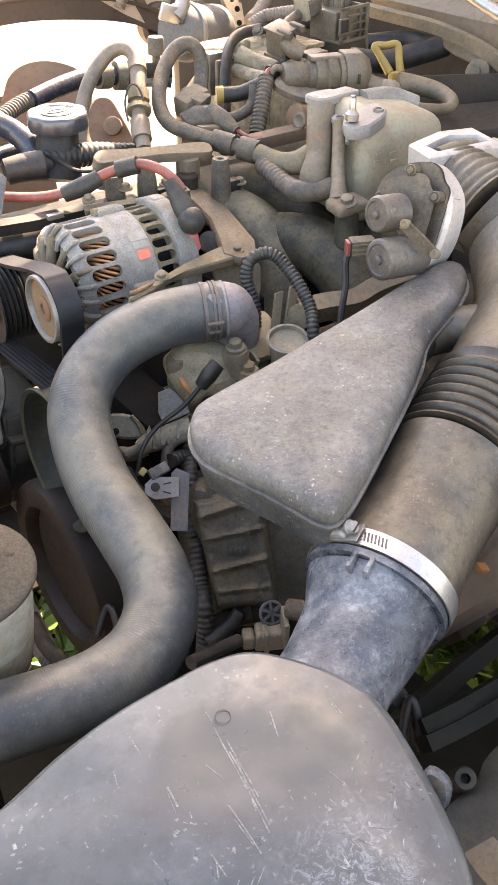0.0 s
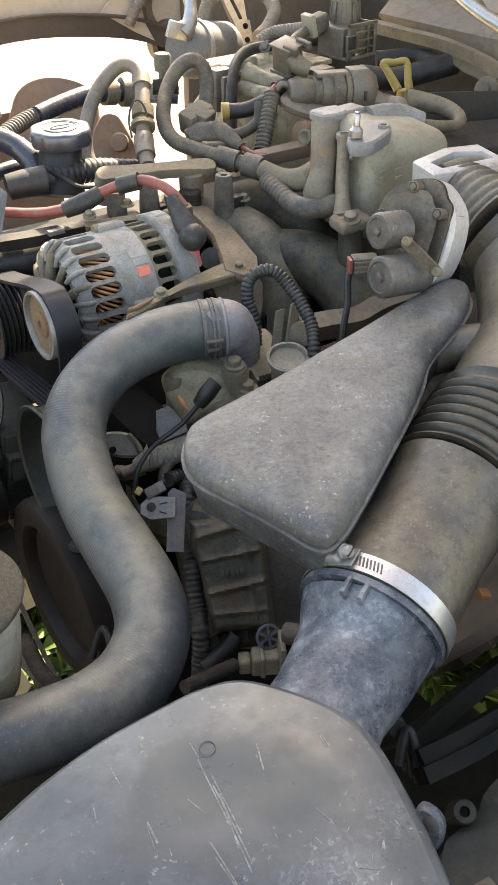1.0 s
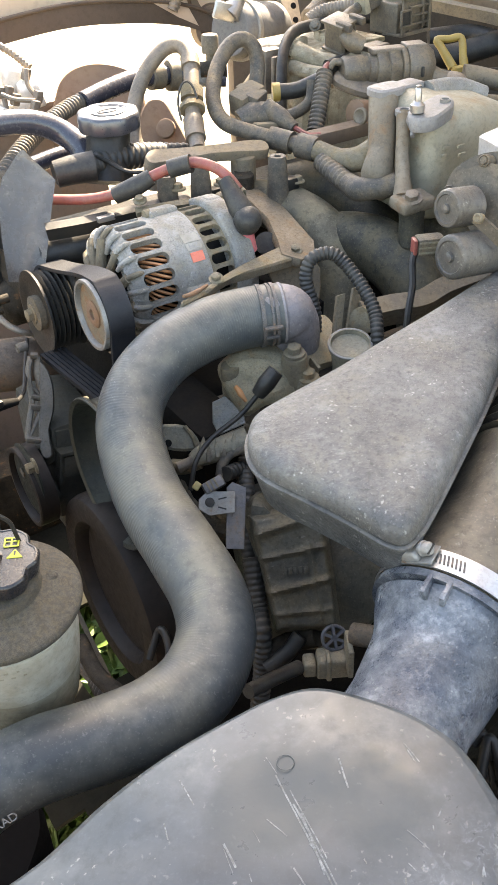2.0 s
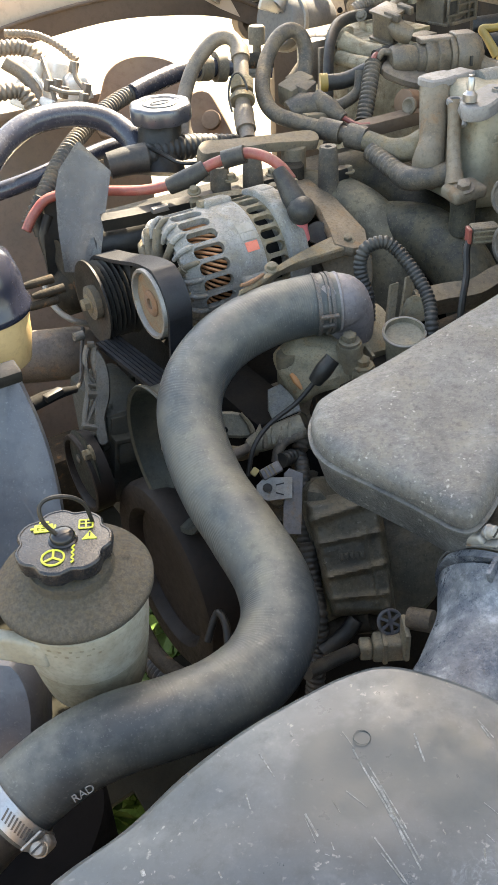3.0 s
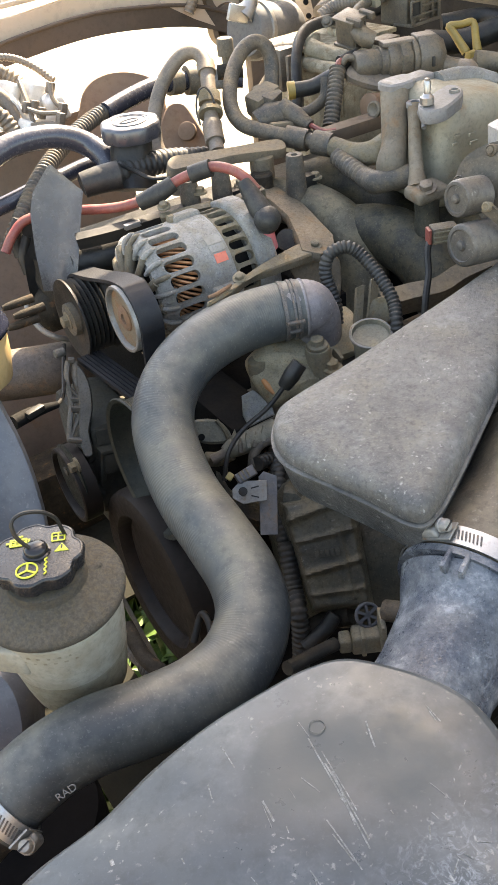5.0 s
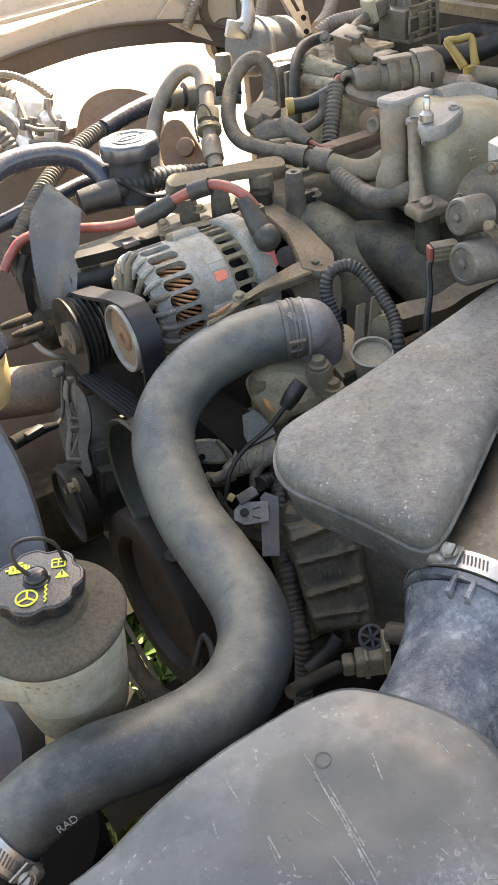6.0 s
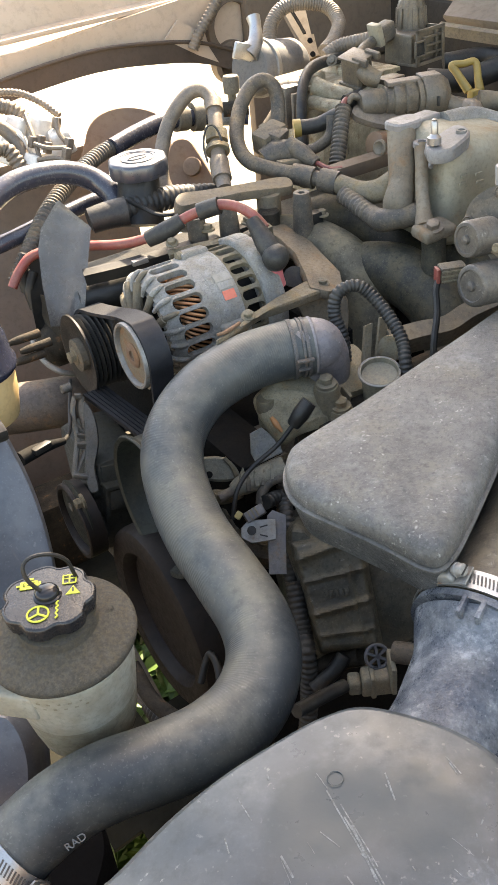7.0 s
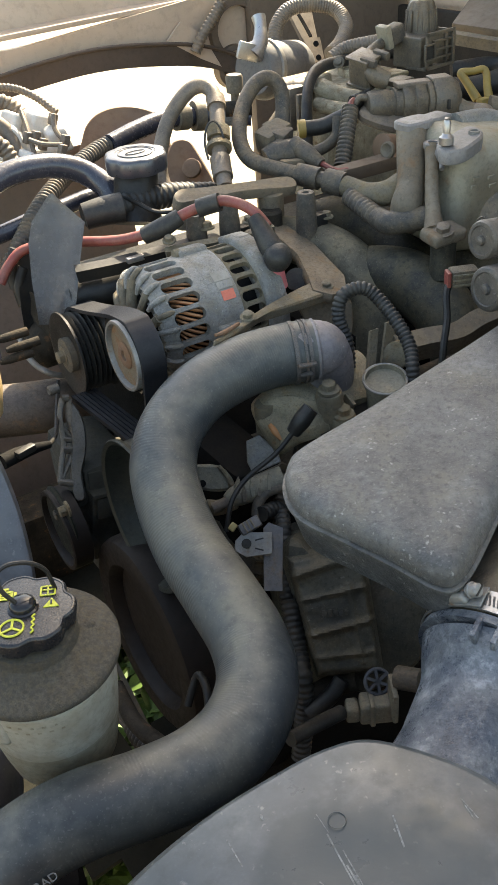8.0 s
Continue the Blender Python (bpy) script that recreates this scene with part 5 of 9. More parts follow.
def alternator():
    alt = thing("alternator", ALT - Z * 0.062, "grey cast aluminium alternator with copper windings", "alternator")
    m = axes(ALT, ALT_AXIS, -Vector((0, 0.79, -0.6))) @ Matrix.Scale(0.86, 4)
    # drive-end shell: a dome with low fins, then a slotted cage over the winding
    # near-black backing stands for the dark between the spokes
    b = B()
    add_lathe(b, [(0.012, -0.082), (0.040, -0.080), (0.049, -0.074), (0.050, -0.066)], m, 40)
    part("inner_dome", b, "deep_black", alt)
    b = B()
    add_lathe(b, [(0.010, -0.090), (0.026, -0.0905), (0.028, -0.087), (0.026, -0.080), (0.012, -0.080)], m, 36)
    part("bearing_boss", b, "dome", alt, "dirt-caked bearing boss")
    rng = random.Random(5)
    for k in range(24):
        q = m @ pose(0, 0, 0, 0, 0, k * 15 + 7.5)
        b = B()
        add_tube(b, [q @ Vector((0.0604, 0, -0.0700)), q @ Vector((0.0606, 0, -0.0745)), q @ Vector((0.0578, 0, -0.0800)), q @ Vector((0.0520, 0, -0.0840)), q @ Vector((0.0440, 0, -0.0860))], [0.0016, 0.0022, 0.0025, 0.0023, 0.0018], 10, 4)
        part("fin", b, "alu" if k % 4 else "dome", alt)
    for k in range(12):
        q = m @ pose(0, 0, 0, 0, 0, k * 30 + 7.5)
        b = B()
        w = rng.uniform(0.0034, 0.0050)
        add_tube(b, [q @ Vector((0.0530, 0, -0.0825)), q @ Vector((0.042, 0.002, -0.0870)), q @ Vector((0.024, 0.001, -0.0890))], [w, w * 0.9, w * 1.2], 10, 4)
        part("spoke", b, "dome", alt)
    b = B()
    add_cage(b, m, lambda z: 0.0618 - 0.0100 * max(0.0, min(1.0, (-0.072 - z) / 0.012)) ** 2.2, 0.0070, 24, -0.0840, -0.029, -0.0725, -0.0400, 5.6)
    part("front_cage", b, "alu", alt)
    b = B()
    add_lathe(b, [(0.0400, -0.072), (0.0415, -0.060), (0.0415, -0.026), (0.040, -0.024)], m, 30)
    part("inner_band", b, "dirty", alt)
    for k in range(60):
        q = m @ pose(0, 0, 0, 0, 0, k * 6)
        b = B()
        add_tube(b, [q @ Vector((0.0440, -0.008, -0.064)), q @ Vector((0.0505, -0.004, -0.060)), q @ Vector((0.0530, 0.002, -0.050)), q @ Vector((0.0530, 0.007, -0.040)), q @ Vector((0.050, 0.011, -0.028))], 0.0014, 6, 4)
        part("winding", b, "copper", alt)
    b = B()
    add_lathe(b, [(0.0560, -0.0300), (0.0618, -0.0295), (0.0630, -0.0270), (0.0632, -0.0040), (0.0624, -0.0015), (0.054, -0.0010)], m, 56)
    part("stator_band", b, "alu", alt)
    b = B()
    add_lathe(b, [(0.046, -0.004), (0.047, 0.027), (0.044, 0.029)], m, 40)
    part("rear_core", b, "deep_black", alt)
    b = B()
    add_cage(b, m, lambda z: 0.0605, 0.0060, 26, -0.001, 0.0265, 0.0015, 0.0235, 4.9)
    part("rear_cage", b, "alu_dirty", alt)
    b = B()
    add_lathe(b, [(0.048, 0.0235), (0.0640, 0.0240), (0.0662, 0.0255), (0.0668, 0.0270), (0.0668, 0.0440), (0.0655, 0.0458), (0.056, 0.0470), (0.054, 0.0520), (0.03, 0.054)], m, 48)
    part("rear_shell", b, "alu", alt)
    # long through-bolt lugs and the ears of the two castings
    for a, z, ln in ((-58, -0.016, 0.030), (40, -0.016, 0.034), (142, -0.014, 0.04), (218, -0.014, 0.04), (-52, 0.037, 0.018)):
        q = m @ pose(0, 0, 0, 0, 0, a)
        b = B()
        add_box(b, (0.013, 0.020, ln), q @ pose(0.0610, 0, z), 0.0045, 1.0, 3)
        part("lug", b, "alu", alt)
    b = B()
    add_tube(b, [m @ pose(0, 0, 0, 0, 0, -58) @ Vector((0.0635, 0, -0.034)), m @ pose(0, 0, 0, 0, 0, -58) @ Vector((0.0635, 0, -0.028))], 0.0045, 14, 2)
    part("bolt_head", b, "alu_dirty", alt)
    lab = (7, -0.013)
    flat_on = Matrix(((0, 0, 1, 0), (0, -1, 0, 0), (1, 0, 0, 0), (0, 0, 0, 1)))
    for da, w, h, mt, nm, lb in ((-17, 0.017, 0.009, "label_worn", "label_plate", "worn pale label"), (-9, 0.016, 0.0075, "label_worn", "label_strip", "worn pale label strip"), (0.5, 0.0135, 0.0095, "label_red", "label_block", "faded red label block")):
        b = B()
        add_box(b, (w, h, 0.0005), m @ pose(0, 0, 0, 0, 0, lab[0] + da) @ pose(0.0634, 0, lab[1]) @ flat_on, 0)
        part(nm, b, mt, alt, lb)
    text_part("print", "HZ", 0.0075, m @ pose(0, 0, 0, 0, 0, lab[0] - 9) @ pose(0.0639, 0, lab[1]) @ flat_on, "print_grey", alt, "printed letters HZ")
    b = B()
    add_lathe(b, [(0.014, -0.112), (0.024, -0.111), (0.024, -0.094), (0.014, -0.092)], m, 36)
    part("pulley", b, "black", alt)
    # terminal and its boot
    b = B()
    add_tube(b, [Vector((-0.0525, 0.8031, 1.1193)), Vector((-0.0460, 0.7954, 1.1105)), Vector((-0.0400, 0.7878, 1.1019)), Vector((-0.0349, 0.7818, 1.0958))], [0.0062, 0.0082, 0.0098, 0.0095], 20, 6)
    add_lathe(b, [(0.0060, -0.0105), (0.0100, -0.007), (0.0120, 0.0), (0.0102, 0.0065), (0.006, 0.0100), (0.001, 0.0110)], axes((-0.0329, 0.7784, 1.0940), (0.1, -0.5, 0.8)), 28)
    boot = thing("battery_cable", (-0.0307, 0.7850, 1.0676), "faded red battery cable with black rubber boots", "cable")
    part("terminal_boot", b, "rubber", boot)
    b = B()
    add_tube(b, [Vector((-0.0344, 0.7852, 1.0650)), Vector((-0.0356, 0.7844, 1.0747)), Vector((-0.0357, 0.7849, 1.0861))], [0.0085, 0.0080, 0.0072], 18, 3)
    part("terminal_base", b, "boot", boot, "pink terminal insulator")
    b = B()
    add_tube(b, [(-0.0413, 0.8015, 1.1114), (-0.0506, 0.8070, 1.1212), (-0.0628, 0.8134, 1.1273), (-0.0782, 0.8210, 1.1287), (-0.0903, 0.8234, 1.1256), (-0.1047, 0.8246, 1.1210), (-0.1194, 0.8246, 1.1146), (-0.1374, 0.8223, 1.1056), (-0.1626, 0.8260, 1.0977), (-0.1856, 0.8323, 1.0934), (-0.2330, 0.8473, 1.0881), (-0.2652, 0.8412, 1.0849), (-0.2791, 0.8319, 1.0739), (-0.2867, 0.8224, 1.0613)], 0.0046, 14, 6)
    part("red_sheath", b, "red", boot)
    b = B()
    add_tube(b, [(-0.0819, 0.8221, 1.1275), (-0.0904, 0.8231, 1.1252), (-0.1009, 0.8235, 1.1222)], 0.0078, 16, 4)
    part("tape", b, "rubber", boot)
    b = B()
    add_tube(b, [(-0.1173, 0.8253, 1.1153), (-0.1318, 0.8221, 1.1079), (-0.1501, 0.8222, 1.1006)], [0.007, 0.0085, 0.0075], 16, 4)
    part("tape", b, "rubber", boot)


alternator()


def alternator_bracket():
    br = thing("alternator_bracket", (-0.0206, 0.7835, 1.0458), "dusty triangular alternator bracket with bolts", "bracket")
    b = B()
    add_strip(b, [(-0.1298, 0.8059, 1.0892), (-0.1007, 0.8214, 1.0888), (-0.0656, 0.8373, 1.0881), (-0.0404, 0.8590, 1.0886)], (0, -0.5, 0.85), 0.012, 0.006, 4)
    part("upper_arm", b, "alu_dirty", br)
    b = B()
    add_cap(b, [(-0.0755, 0.6668, 1.0782), (-0.0695, 0.6761, 1.0768), (-0.0583, 0.7023, 1.0745), (-0.0378, 0.7449, 1.0701), (-0.0129, 0.7887, 1.0646), (-0.0007, 0.8045, 1.0617), (0.0172, 0.8121, 1.0570), (0.0189, 0.7992, 1.0561), (-0.0007, 0.7731, 1.0608), (-0.0284, 0.7395, 1.0674), (-0.0458, 0.7184, 1.0716), (-0.0583, 0.6890, 1.0741), (-0.0689, 0.6691, 1.0765), (-0.0743, 0.6629, 1.0778)][::-1], [(0.0012, -0.009), (0, -0.008), (0, -0.0015), (0.0015, 0.0)], 3)
    part("lower_arm", b, "alu_dirty", br)
    b = B()
    add_cap(b, [(0.0106, 0.7779, 1.0578), (0.0225, 0.7900, 1.0550), (0.0237, 0.7985, 1.0548), (0.0222, 0.8224, 1.0559), (-0.0046, 0.8779, 1.0649), (-0.0294, 0.9059, 1.0726), (-0.0484, 0.9018, 1.0776), (-0.0465, 0.8836, 1.0766), (-0.0364, 0.8713, 1.0735), (-0.0200, 0.8449, 1.0682), (-0.0102, 0.8042, 1.0643), (-0.0060, 0.7800, 1.0622)], [(0.0008, -0.007), (0, -0.006), (0, -0.0010), (0.0010, 0.0012)], 1)
    part("rear_arm", b, "plate_brown", br, "flat brown bracket plate")
    b = B()
    add_tube(b, [(-0.0205, 0.8163, 1.0581), (-0.0163, 0.8321, 1.0449), (-0.0100, 0.8648, 1.0204)], 0.010, 16, 4)
    part("spacer", b, "rubber", br)
    b = B()
    add_cap(b, [(-0.0205, 0.7915, 1.0467), (0.0190, 0.8029, 1.0545), (0.0267, 0.7956, 1.0276), (0.0193, 0.7895, 1.0042), (-0.0007, 0.7905, 1.0156)], [(0.001, -0.012), (0, -0.010), (0, -0.001), (0.001, 0.0)], 2)
    part("skirt", b, "plate_brown", br)
    b = B()
    add_tube(b, [(-0.0755, 0.6700, 1.0790), (-0.0690, 0.6760, 1.0784), (-0.0600, 0.6930, 1.0768)], [0.0012, 0.0018, 0.0014], 12, 3)
    part("rusty_edge", b, "rusty", br, "rust-stained arm tip")
    for p in ((0.0062, 0.7937, 1.0600), (-0.0540, 0.7080, 1.0745), (-0.0595, 0.8296, 1.0935), (-0.1263, 0.8099, 1.0997)):
        b = B()
        add_bolt(b, p, (0, -0.3, 0.95), 0.0040, 0.005)
        part("bolt", b, "alu_dirty", br)


alternator_bracket()


# ---- front drive: pulleys and belt ----
def pulley(name, centre, r, width, mat, label, hub=True, ribbed=False, group="belt pulleys"):
    p = thing(name, centre - Z * r, label, "pulley", group)
    m = axes(centre, -E, Z)
    prof = [(r * 0.55, -width), (r, -width), (r, -width * 0.96)]
    b = B()
    if ribbed:
        prof = [(r * 0.5, -width), (r * 1.02, -width)]
        n = 6
        for k in range(n):
            z0 = -width * 0.92 + k * width * 0.84 / n
            prof += [(r * 0.97, z0), (r * 0.88, z0 + width * 0.42 / n), (r * 0.97, z0 + width * 0.84 / n)]
        prof += [(r * 1.03, -width * 0.06), (r * 1.03, 0), (r * 0.92, 0.0), (r * 0.8, -0.003), (r * 0.4, -0.004)]
    else:
        prof += [(r, -0.002), (r * 0.98, 0), (r * 0.86, 0.0), (r * 0.80, -0.004), (r * 0.45, -0.006), (r * 0.38, -0.002)]
    add_lathe(b, prof, m, 44)
    part("wheel", b, mat, p)
    if hub:
        b = B()
        add_lathe(b, [(r * 0.42, -0.004), (r * 0.42, 0.002), (r * 0.30, 0.003)], m, 24)
        part("washer", b, "grime", p)
        b = B()
        add_bolt(b, centre - E * 0.002, -E, r * 0.16, r * 0.2)
        part("bolt", b, "alu_dirty", p)
    return p


def front_drive():
    idler, ps = Vector((-0.1512, 0.6837, 1.0566)), Vector((-0.2159, 0.7543, 1.0226))
    ip = thing("idler_pulley", idler - Z * 0.0285, "worn steel idler pulley with a rusty hub", "pulley", "belt pulleys")
    im = axes(idler, -E, Z)
    b = B()
    add_lathe(b, [(0.020, -0.024), (0.0285, -0.024), (0.0285, -0.001), (0.0280, 0.0), (0.0258, 0.0), (0.0250, -0.0015), (0.0245, -0.006)], im, 52)
    part("rim", b, "steel_dull", ip)
    b = B()
    add_lathe(b, [(0.0247, -0.004), (0.0225, -0.0075), (0.014, -0.0085), (0.0105, -0.0065)], im, 44)
    part("web", b, "rust_tan", ip, "tan rust-stained web")
    b = B()
    add_lathe(b, [(0.0112, -0.008), (0.0108, -0.003), (0.0085, -0.0015), (0.0045, -0.002), (0.004, -0.005), (0.001, -0.005)], im, 28)
    part("hub", b, "rusty", ip, "orange rusted hub")
    pulley("ribbed_pulley", ps, 0.0362, 0.032, "black", "black ribbed accessory pulley with a bolt", ribbed=True)
    # serpentine belt
    belt = thing("serpentine_belt", idler - Z * 0.1, "worn black ribbed serpentine belt", "belt")
    b = B()
    top = idler + E * 0.013
    base = ps + E * (top - ps).dot(E)
    up = [base + (L * math.cos(a) + Z * math.sin(a)) * 0.0368 for a in [radians(k) for k in range(-30, 76, 15)]]
    up += [base + Z * 0.0372 + (top - base) * f - Z * 0.006 * f for f in (0.2, 0.5, 0.8)]
    up += [top + (L * math.cos(a) + Z * math.sin(a)) * 0.0300 for a in [radians(k) for k in range(100, 205, 12)]]
    up += [top - L * 0.024 - Z * 0.05, top - L * 0.022 - Z * 0.10, top - L * 0.022 - Z * 0.15]
    add_strip(b, up, E, 0.020, 0.003, 3)
    part("upper_run", b, "belt", belt)
    lo0, lo1 = Vector((-0.2092, 0.7268, 0.9967)), Vector((-0.1521, 0.6757, 0.9829))
    for k in range(6):
        b = B()
        o = E * (0.0038 * k)
        add_strip(b, [lo0 + o, lo0.lerp(lo1, 0.5) + o, lo1 + o + (lo1 - lo0) * 0.3], E, 0.0030, 0.004, 3)
        part("belt_rib", b, "belt", belt)
    b = B()
    add_strip(b, [(-0.1950, 0.6420, 0.7890), (-0.1882, 0.6331, 0.7790), (-0.1700, 0.6105, 0.7540), (-0.1519, 0.5878, 0.7288), (-0.1330, 0.5640, 0.7030)], E, 0.004, 0.003, 4)
    part("lower_run", b, "tan", belt, "dusty tan belt edge")
    boot = thing("lower_boot", (-0.1410, 0.5410, 0.7800), "ribbed black rubber boot on two leads", "boot")
    b = B()
    add_tube(b, [(-0.1610, 0.5610, 0.7800), (-0.1500, 0.5500, 0.7800), (-0.1410, 0.5410, 0.7800), (-0.1320, 0.5320, 0.7800)], [0.0065, 0.0095, 0.0105, 0.0105], 18, 6, ribs=0.0042, rib_depth=0.14)
    part("sleeve", b, "rubber", boot)
    for dx, dz in ((-0.002, 0.004), (0.0, -0.005)):
        b = B()
        add_tube(b, [(-0.1580 + dx, 0.5580, 0.7800 + dz), (-0.1700 + dx, 0.5700, 0.7810 + dz * 1.5), (-0.1830 + dx, 0.5840, 0.7830 + dz * 2)], 0.0028, 10, 4)
        part("lead", b, "rubber_grey", boot)
    # water pump pulley seen edge-on beside the hose, and the crank damper
    wp = thing("water_pump_pulley", (-0.1414, 0.6110, 0.9576), "dusty dark pressed-steel pump pulley with bolts", "pulley")
    c = Vector((-0.1336, 0.5908, 0.9730))
    m = axes(c, -E, Z)
    b = B()
    add_lathe(b, [(0.040, -0.030), (0.056, -0.030), (0.056, -0.006), (0.0595, -0.004), (0.0605, -0.001), (0.0595, 0.0005), (0.0565, -0.001), (0.054, -0.012), (0.048, -0.022), (0.040, -0.025), (0.02, -0.025)], m, 60)
    part("wheel", b, "pulley_dark", wp)
    for a in (20, 110, 200, 290):
        b = B()
        add_bolt(b, m @ pose(0, 0, 0, 0, 0, a) @ Vector((0.026, 0, -0.024)), -E, 0.0045, 0.012)
        part("bolt", b, "steel_dull", wp)
    c = Vector((-0.1500, 0.6020, 0.8400))
    m = axes(c, -E, Z)
    cr = thing("crank_damper", c - Z * 0.085, "rust-brown crankshaft damper below the hose", "pulley", "belt pulleys")
    b = B()
    add_lathe(b, [(0.05, -0.05), (0.083, -0.05), (0.086, -0.046), (0.086, -0.008), (0.084, -0.002), (0.080, 0.0), (0.064, -0.001), (0.060, -0.006), (0.0585, -0.016)], m, 56)
    part("damper_ring", b, "damper", cr)
    b = B()
    add_lathe(b, [(0.0590, -0.012), (0.050, -0.016), (0.03, -0.018), (0.012, -0.018)], m, 48)
    part("dish", b, "damper", cr)
    b = B()
    add_lathe(b, [(0.020, -0.020), (0.020, -0.0165), (0.017, -0.0155), (0.0005, -0.0155)], m, 32)
    part("hub", b, "deep_black", cr)
    # tensioner casting with webs
    t = thing("tensioner_bracket", (-0.2262, 0.6825, 0.8637), "webbed grey cast aluminium tensioner bracket", "bracket")
    b = B()
    left = [(-0.2184, 0.7140, 1.0018), (-0.2206, 0.7079, 0.9925), (-0.2199, 0.7018, 0.9820), (-0.2183, 0.6966, 0.9726), (-0.2185, 0.6918, 0.9652), (-0.2205, 0.6847, 0.9554), (-0.2216, 0.6762, 0.9434)]
    right = [(-0.2129, 0.7153, 1.0009), (-0.2141, 0.7094, 0.9915), (-0.2117, 0.7025, 0.9786), (-0.2091, 0.6979, 0.9700), (-0.2101, 0.6937, 0.9640), (-0.2110, 0.6851, 0.9521), (-0.2100, 0.6768, 0.9412)]
    runs = [(left, 0.0020), (right, 0.0024)]
    runs += [([left[i], Vector(left[i]).lerp(Vector(right[j]), 0.5), right[j]], r) for i, j, r in ((0, 0, 0.0034), (3, 3, 0.0026), (4, 4, 0.0034), (2, 3, 0.0016), (6, 4, 0.0018), (6, 6, 0.0030))]
    for pts, r in runs:
        add_tube(b, [Vector(p) + E * 0.004 for p in pts], r, 8, 3, squash=1.6)
    part("web", b, "grey_cast", t)
    b = B()
    add_lathe(b, [(0.0032, -0.005), (0.0042, -0.004), (0.0042, 0.004), (0.0032, 0.005), (0.002, 0.004), (0.002, 0.0)], axes((-0.2231, 0.7225, 1.0072), -E), 18)
    part("eye", b, "grey_cast", t)
    b = B()
    add_cap(b, [(-0.2110, 0.7224, 0.9911), (-0.2045, 0.7214, 0.9860), (-0.2001, 0.7152, 0.9735), (-0.1995, 0.7049, 0.9567), (-0.2035, 0.6936, 0.9415), (-0.2008, 0.6828, 0.9248), (-0.2093, 0.6805, 0.9253), (-0.2120, 0.6940, 0.9461), (-0.2108, 0.7051, 0.9625)], [(0.001, -0.014), (0, -0.012), (0, -0.002), (0.002, 0.0)], 3)
    part("arm", b, "grey_cast", t)
    b = B()
    add_box(b, (0.05, 0.09, 0.12), el(Vector((-0.2066, 0.7335, 0.8903))), 0.012)
    for dx, dz, r in ((-0.026, 0.030, 0.011), (-0.026, -0.014, 0.014)):
        add_lathe(b, [(r, -0.02), (r, 0.010), (r * 0.85, 0.012), (r * 0.45, 0.012), (r * 0.4, 0.006), (0.001, 0.006)], axes(Vector((-0.2066, 0.7335, 0.8903)) + E * dx * 0.9 - L * 0.030 + Z * dz, -E - L * 0.4, Z), 20)
    for k in range(4):
        add_box(b, (0.052, 0.006, 0.09), el(Vector((-0.2040, 0.7335, 0.8980)) - L * (0.040 - 0.020 * k), 0, 6), 0.002)
    part("arm_body", b, "mount", t)
    b = B()
    add_box(b, (0.026, 0.03, 0.022), el(Vector((-0.1897, 0.6967, 0.9116)), 0, 10), 0.004)
    add_box(b, (0.030, 0.026, 0.004), el(Vector((-0.1880, 0.6950, 0.9250)), 0, 10), 0.0015)
    add_box(b, (0.006, 0.024, 0.030), el(Vector((-0.2010, 0.6900, 0.9090)), 0, 10), 0.002)
    part("pad", b, "mount", t)
    for q in ((-0.2087, 0.6576, 0.9309), (-0.1917, 0.7115, 0.9355)):
        b = B()
        add_bolt(b, q, -E, 0.005, 0.008)
        part("bolt", b, "alu_dirty", t)
    tp = thing("tensioner_pulley", Vector((-0.2270, 0.6696, 0.8984)) - Z * 0.036, "dark dirty tensioner pulley", "pulley", "belt pulleys")
    tm = axes((-0.2270, 0.6696, 0.8984), -E, Z)
    b = B()
    add_lathe(b, [(0.026, -0.017), (0.0365, -0.017), (0.0365, -0.001), (0.0355, 0.0), (0.0325, 0.0), (0.0315, -0.002), (0.031, -0.012)], tm, 52)
    part("rim", b, "damper", tp)
    b = B()
    add_lathe(b, [(0.0312, -0.010), (0.028, -0.014), (0.014, -0.015), (0.012, -0.008), (0.006, -0.007)], tm, 40)
    part("web", b, "deep_black", tp)
    b = B()
    add_lathe(b, [(0.030, 0.006), (0.0325, 0.006), (0.0335, 0.008), (0.030, 0.0095), (0.010, 0.010)], axes((-0.2150, 0.6760, 0.9060), -E, Z), 44)
    part("dust_cover", b, "pulley_dark", tp, "thin dark dust cover")
    b = B()
    add_bolt(b, Vector((-0.2171, 0.6827, 0.9113)) - E * 0.008, -E, 0.0046, 0.006)
    part("bolt", b, "grime", tp)
    hose("thin_pipe", [(-0.2730, 0.8048, 1.0181), (-0.2698, 0.7982, 1.0085), (-0.2609, 0.7908, 0.9969), (-0.2467, 0.7863, 0.9884), (-0.2347, 0.7943, 0.9803)], 0.0028, "steel_dull", "thin bent metal pipe behind the fan hub", "pipe")


front_drive()


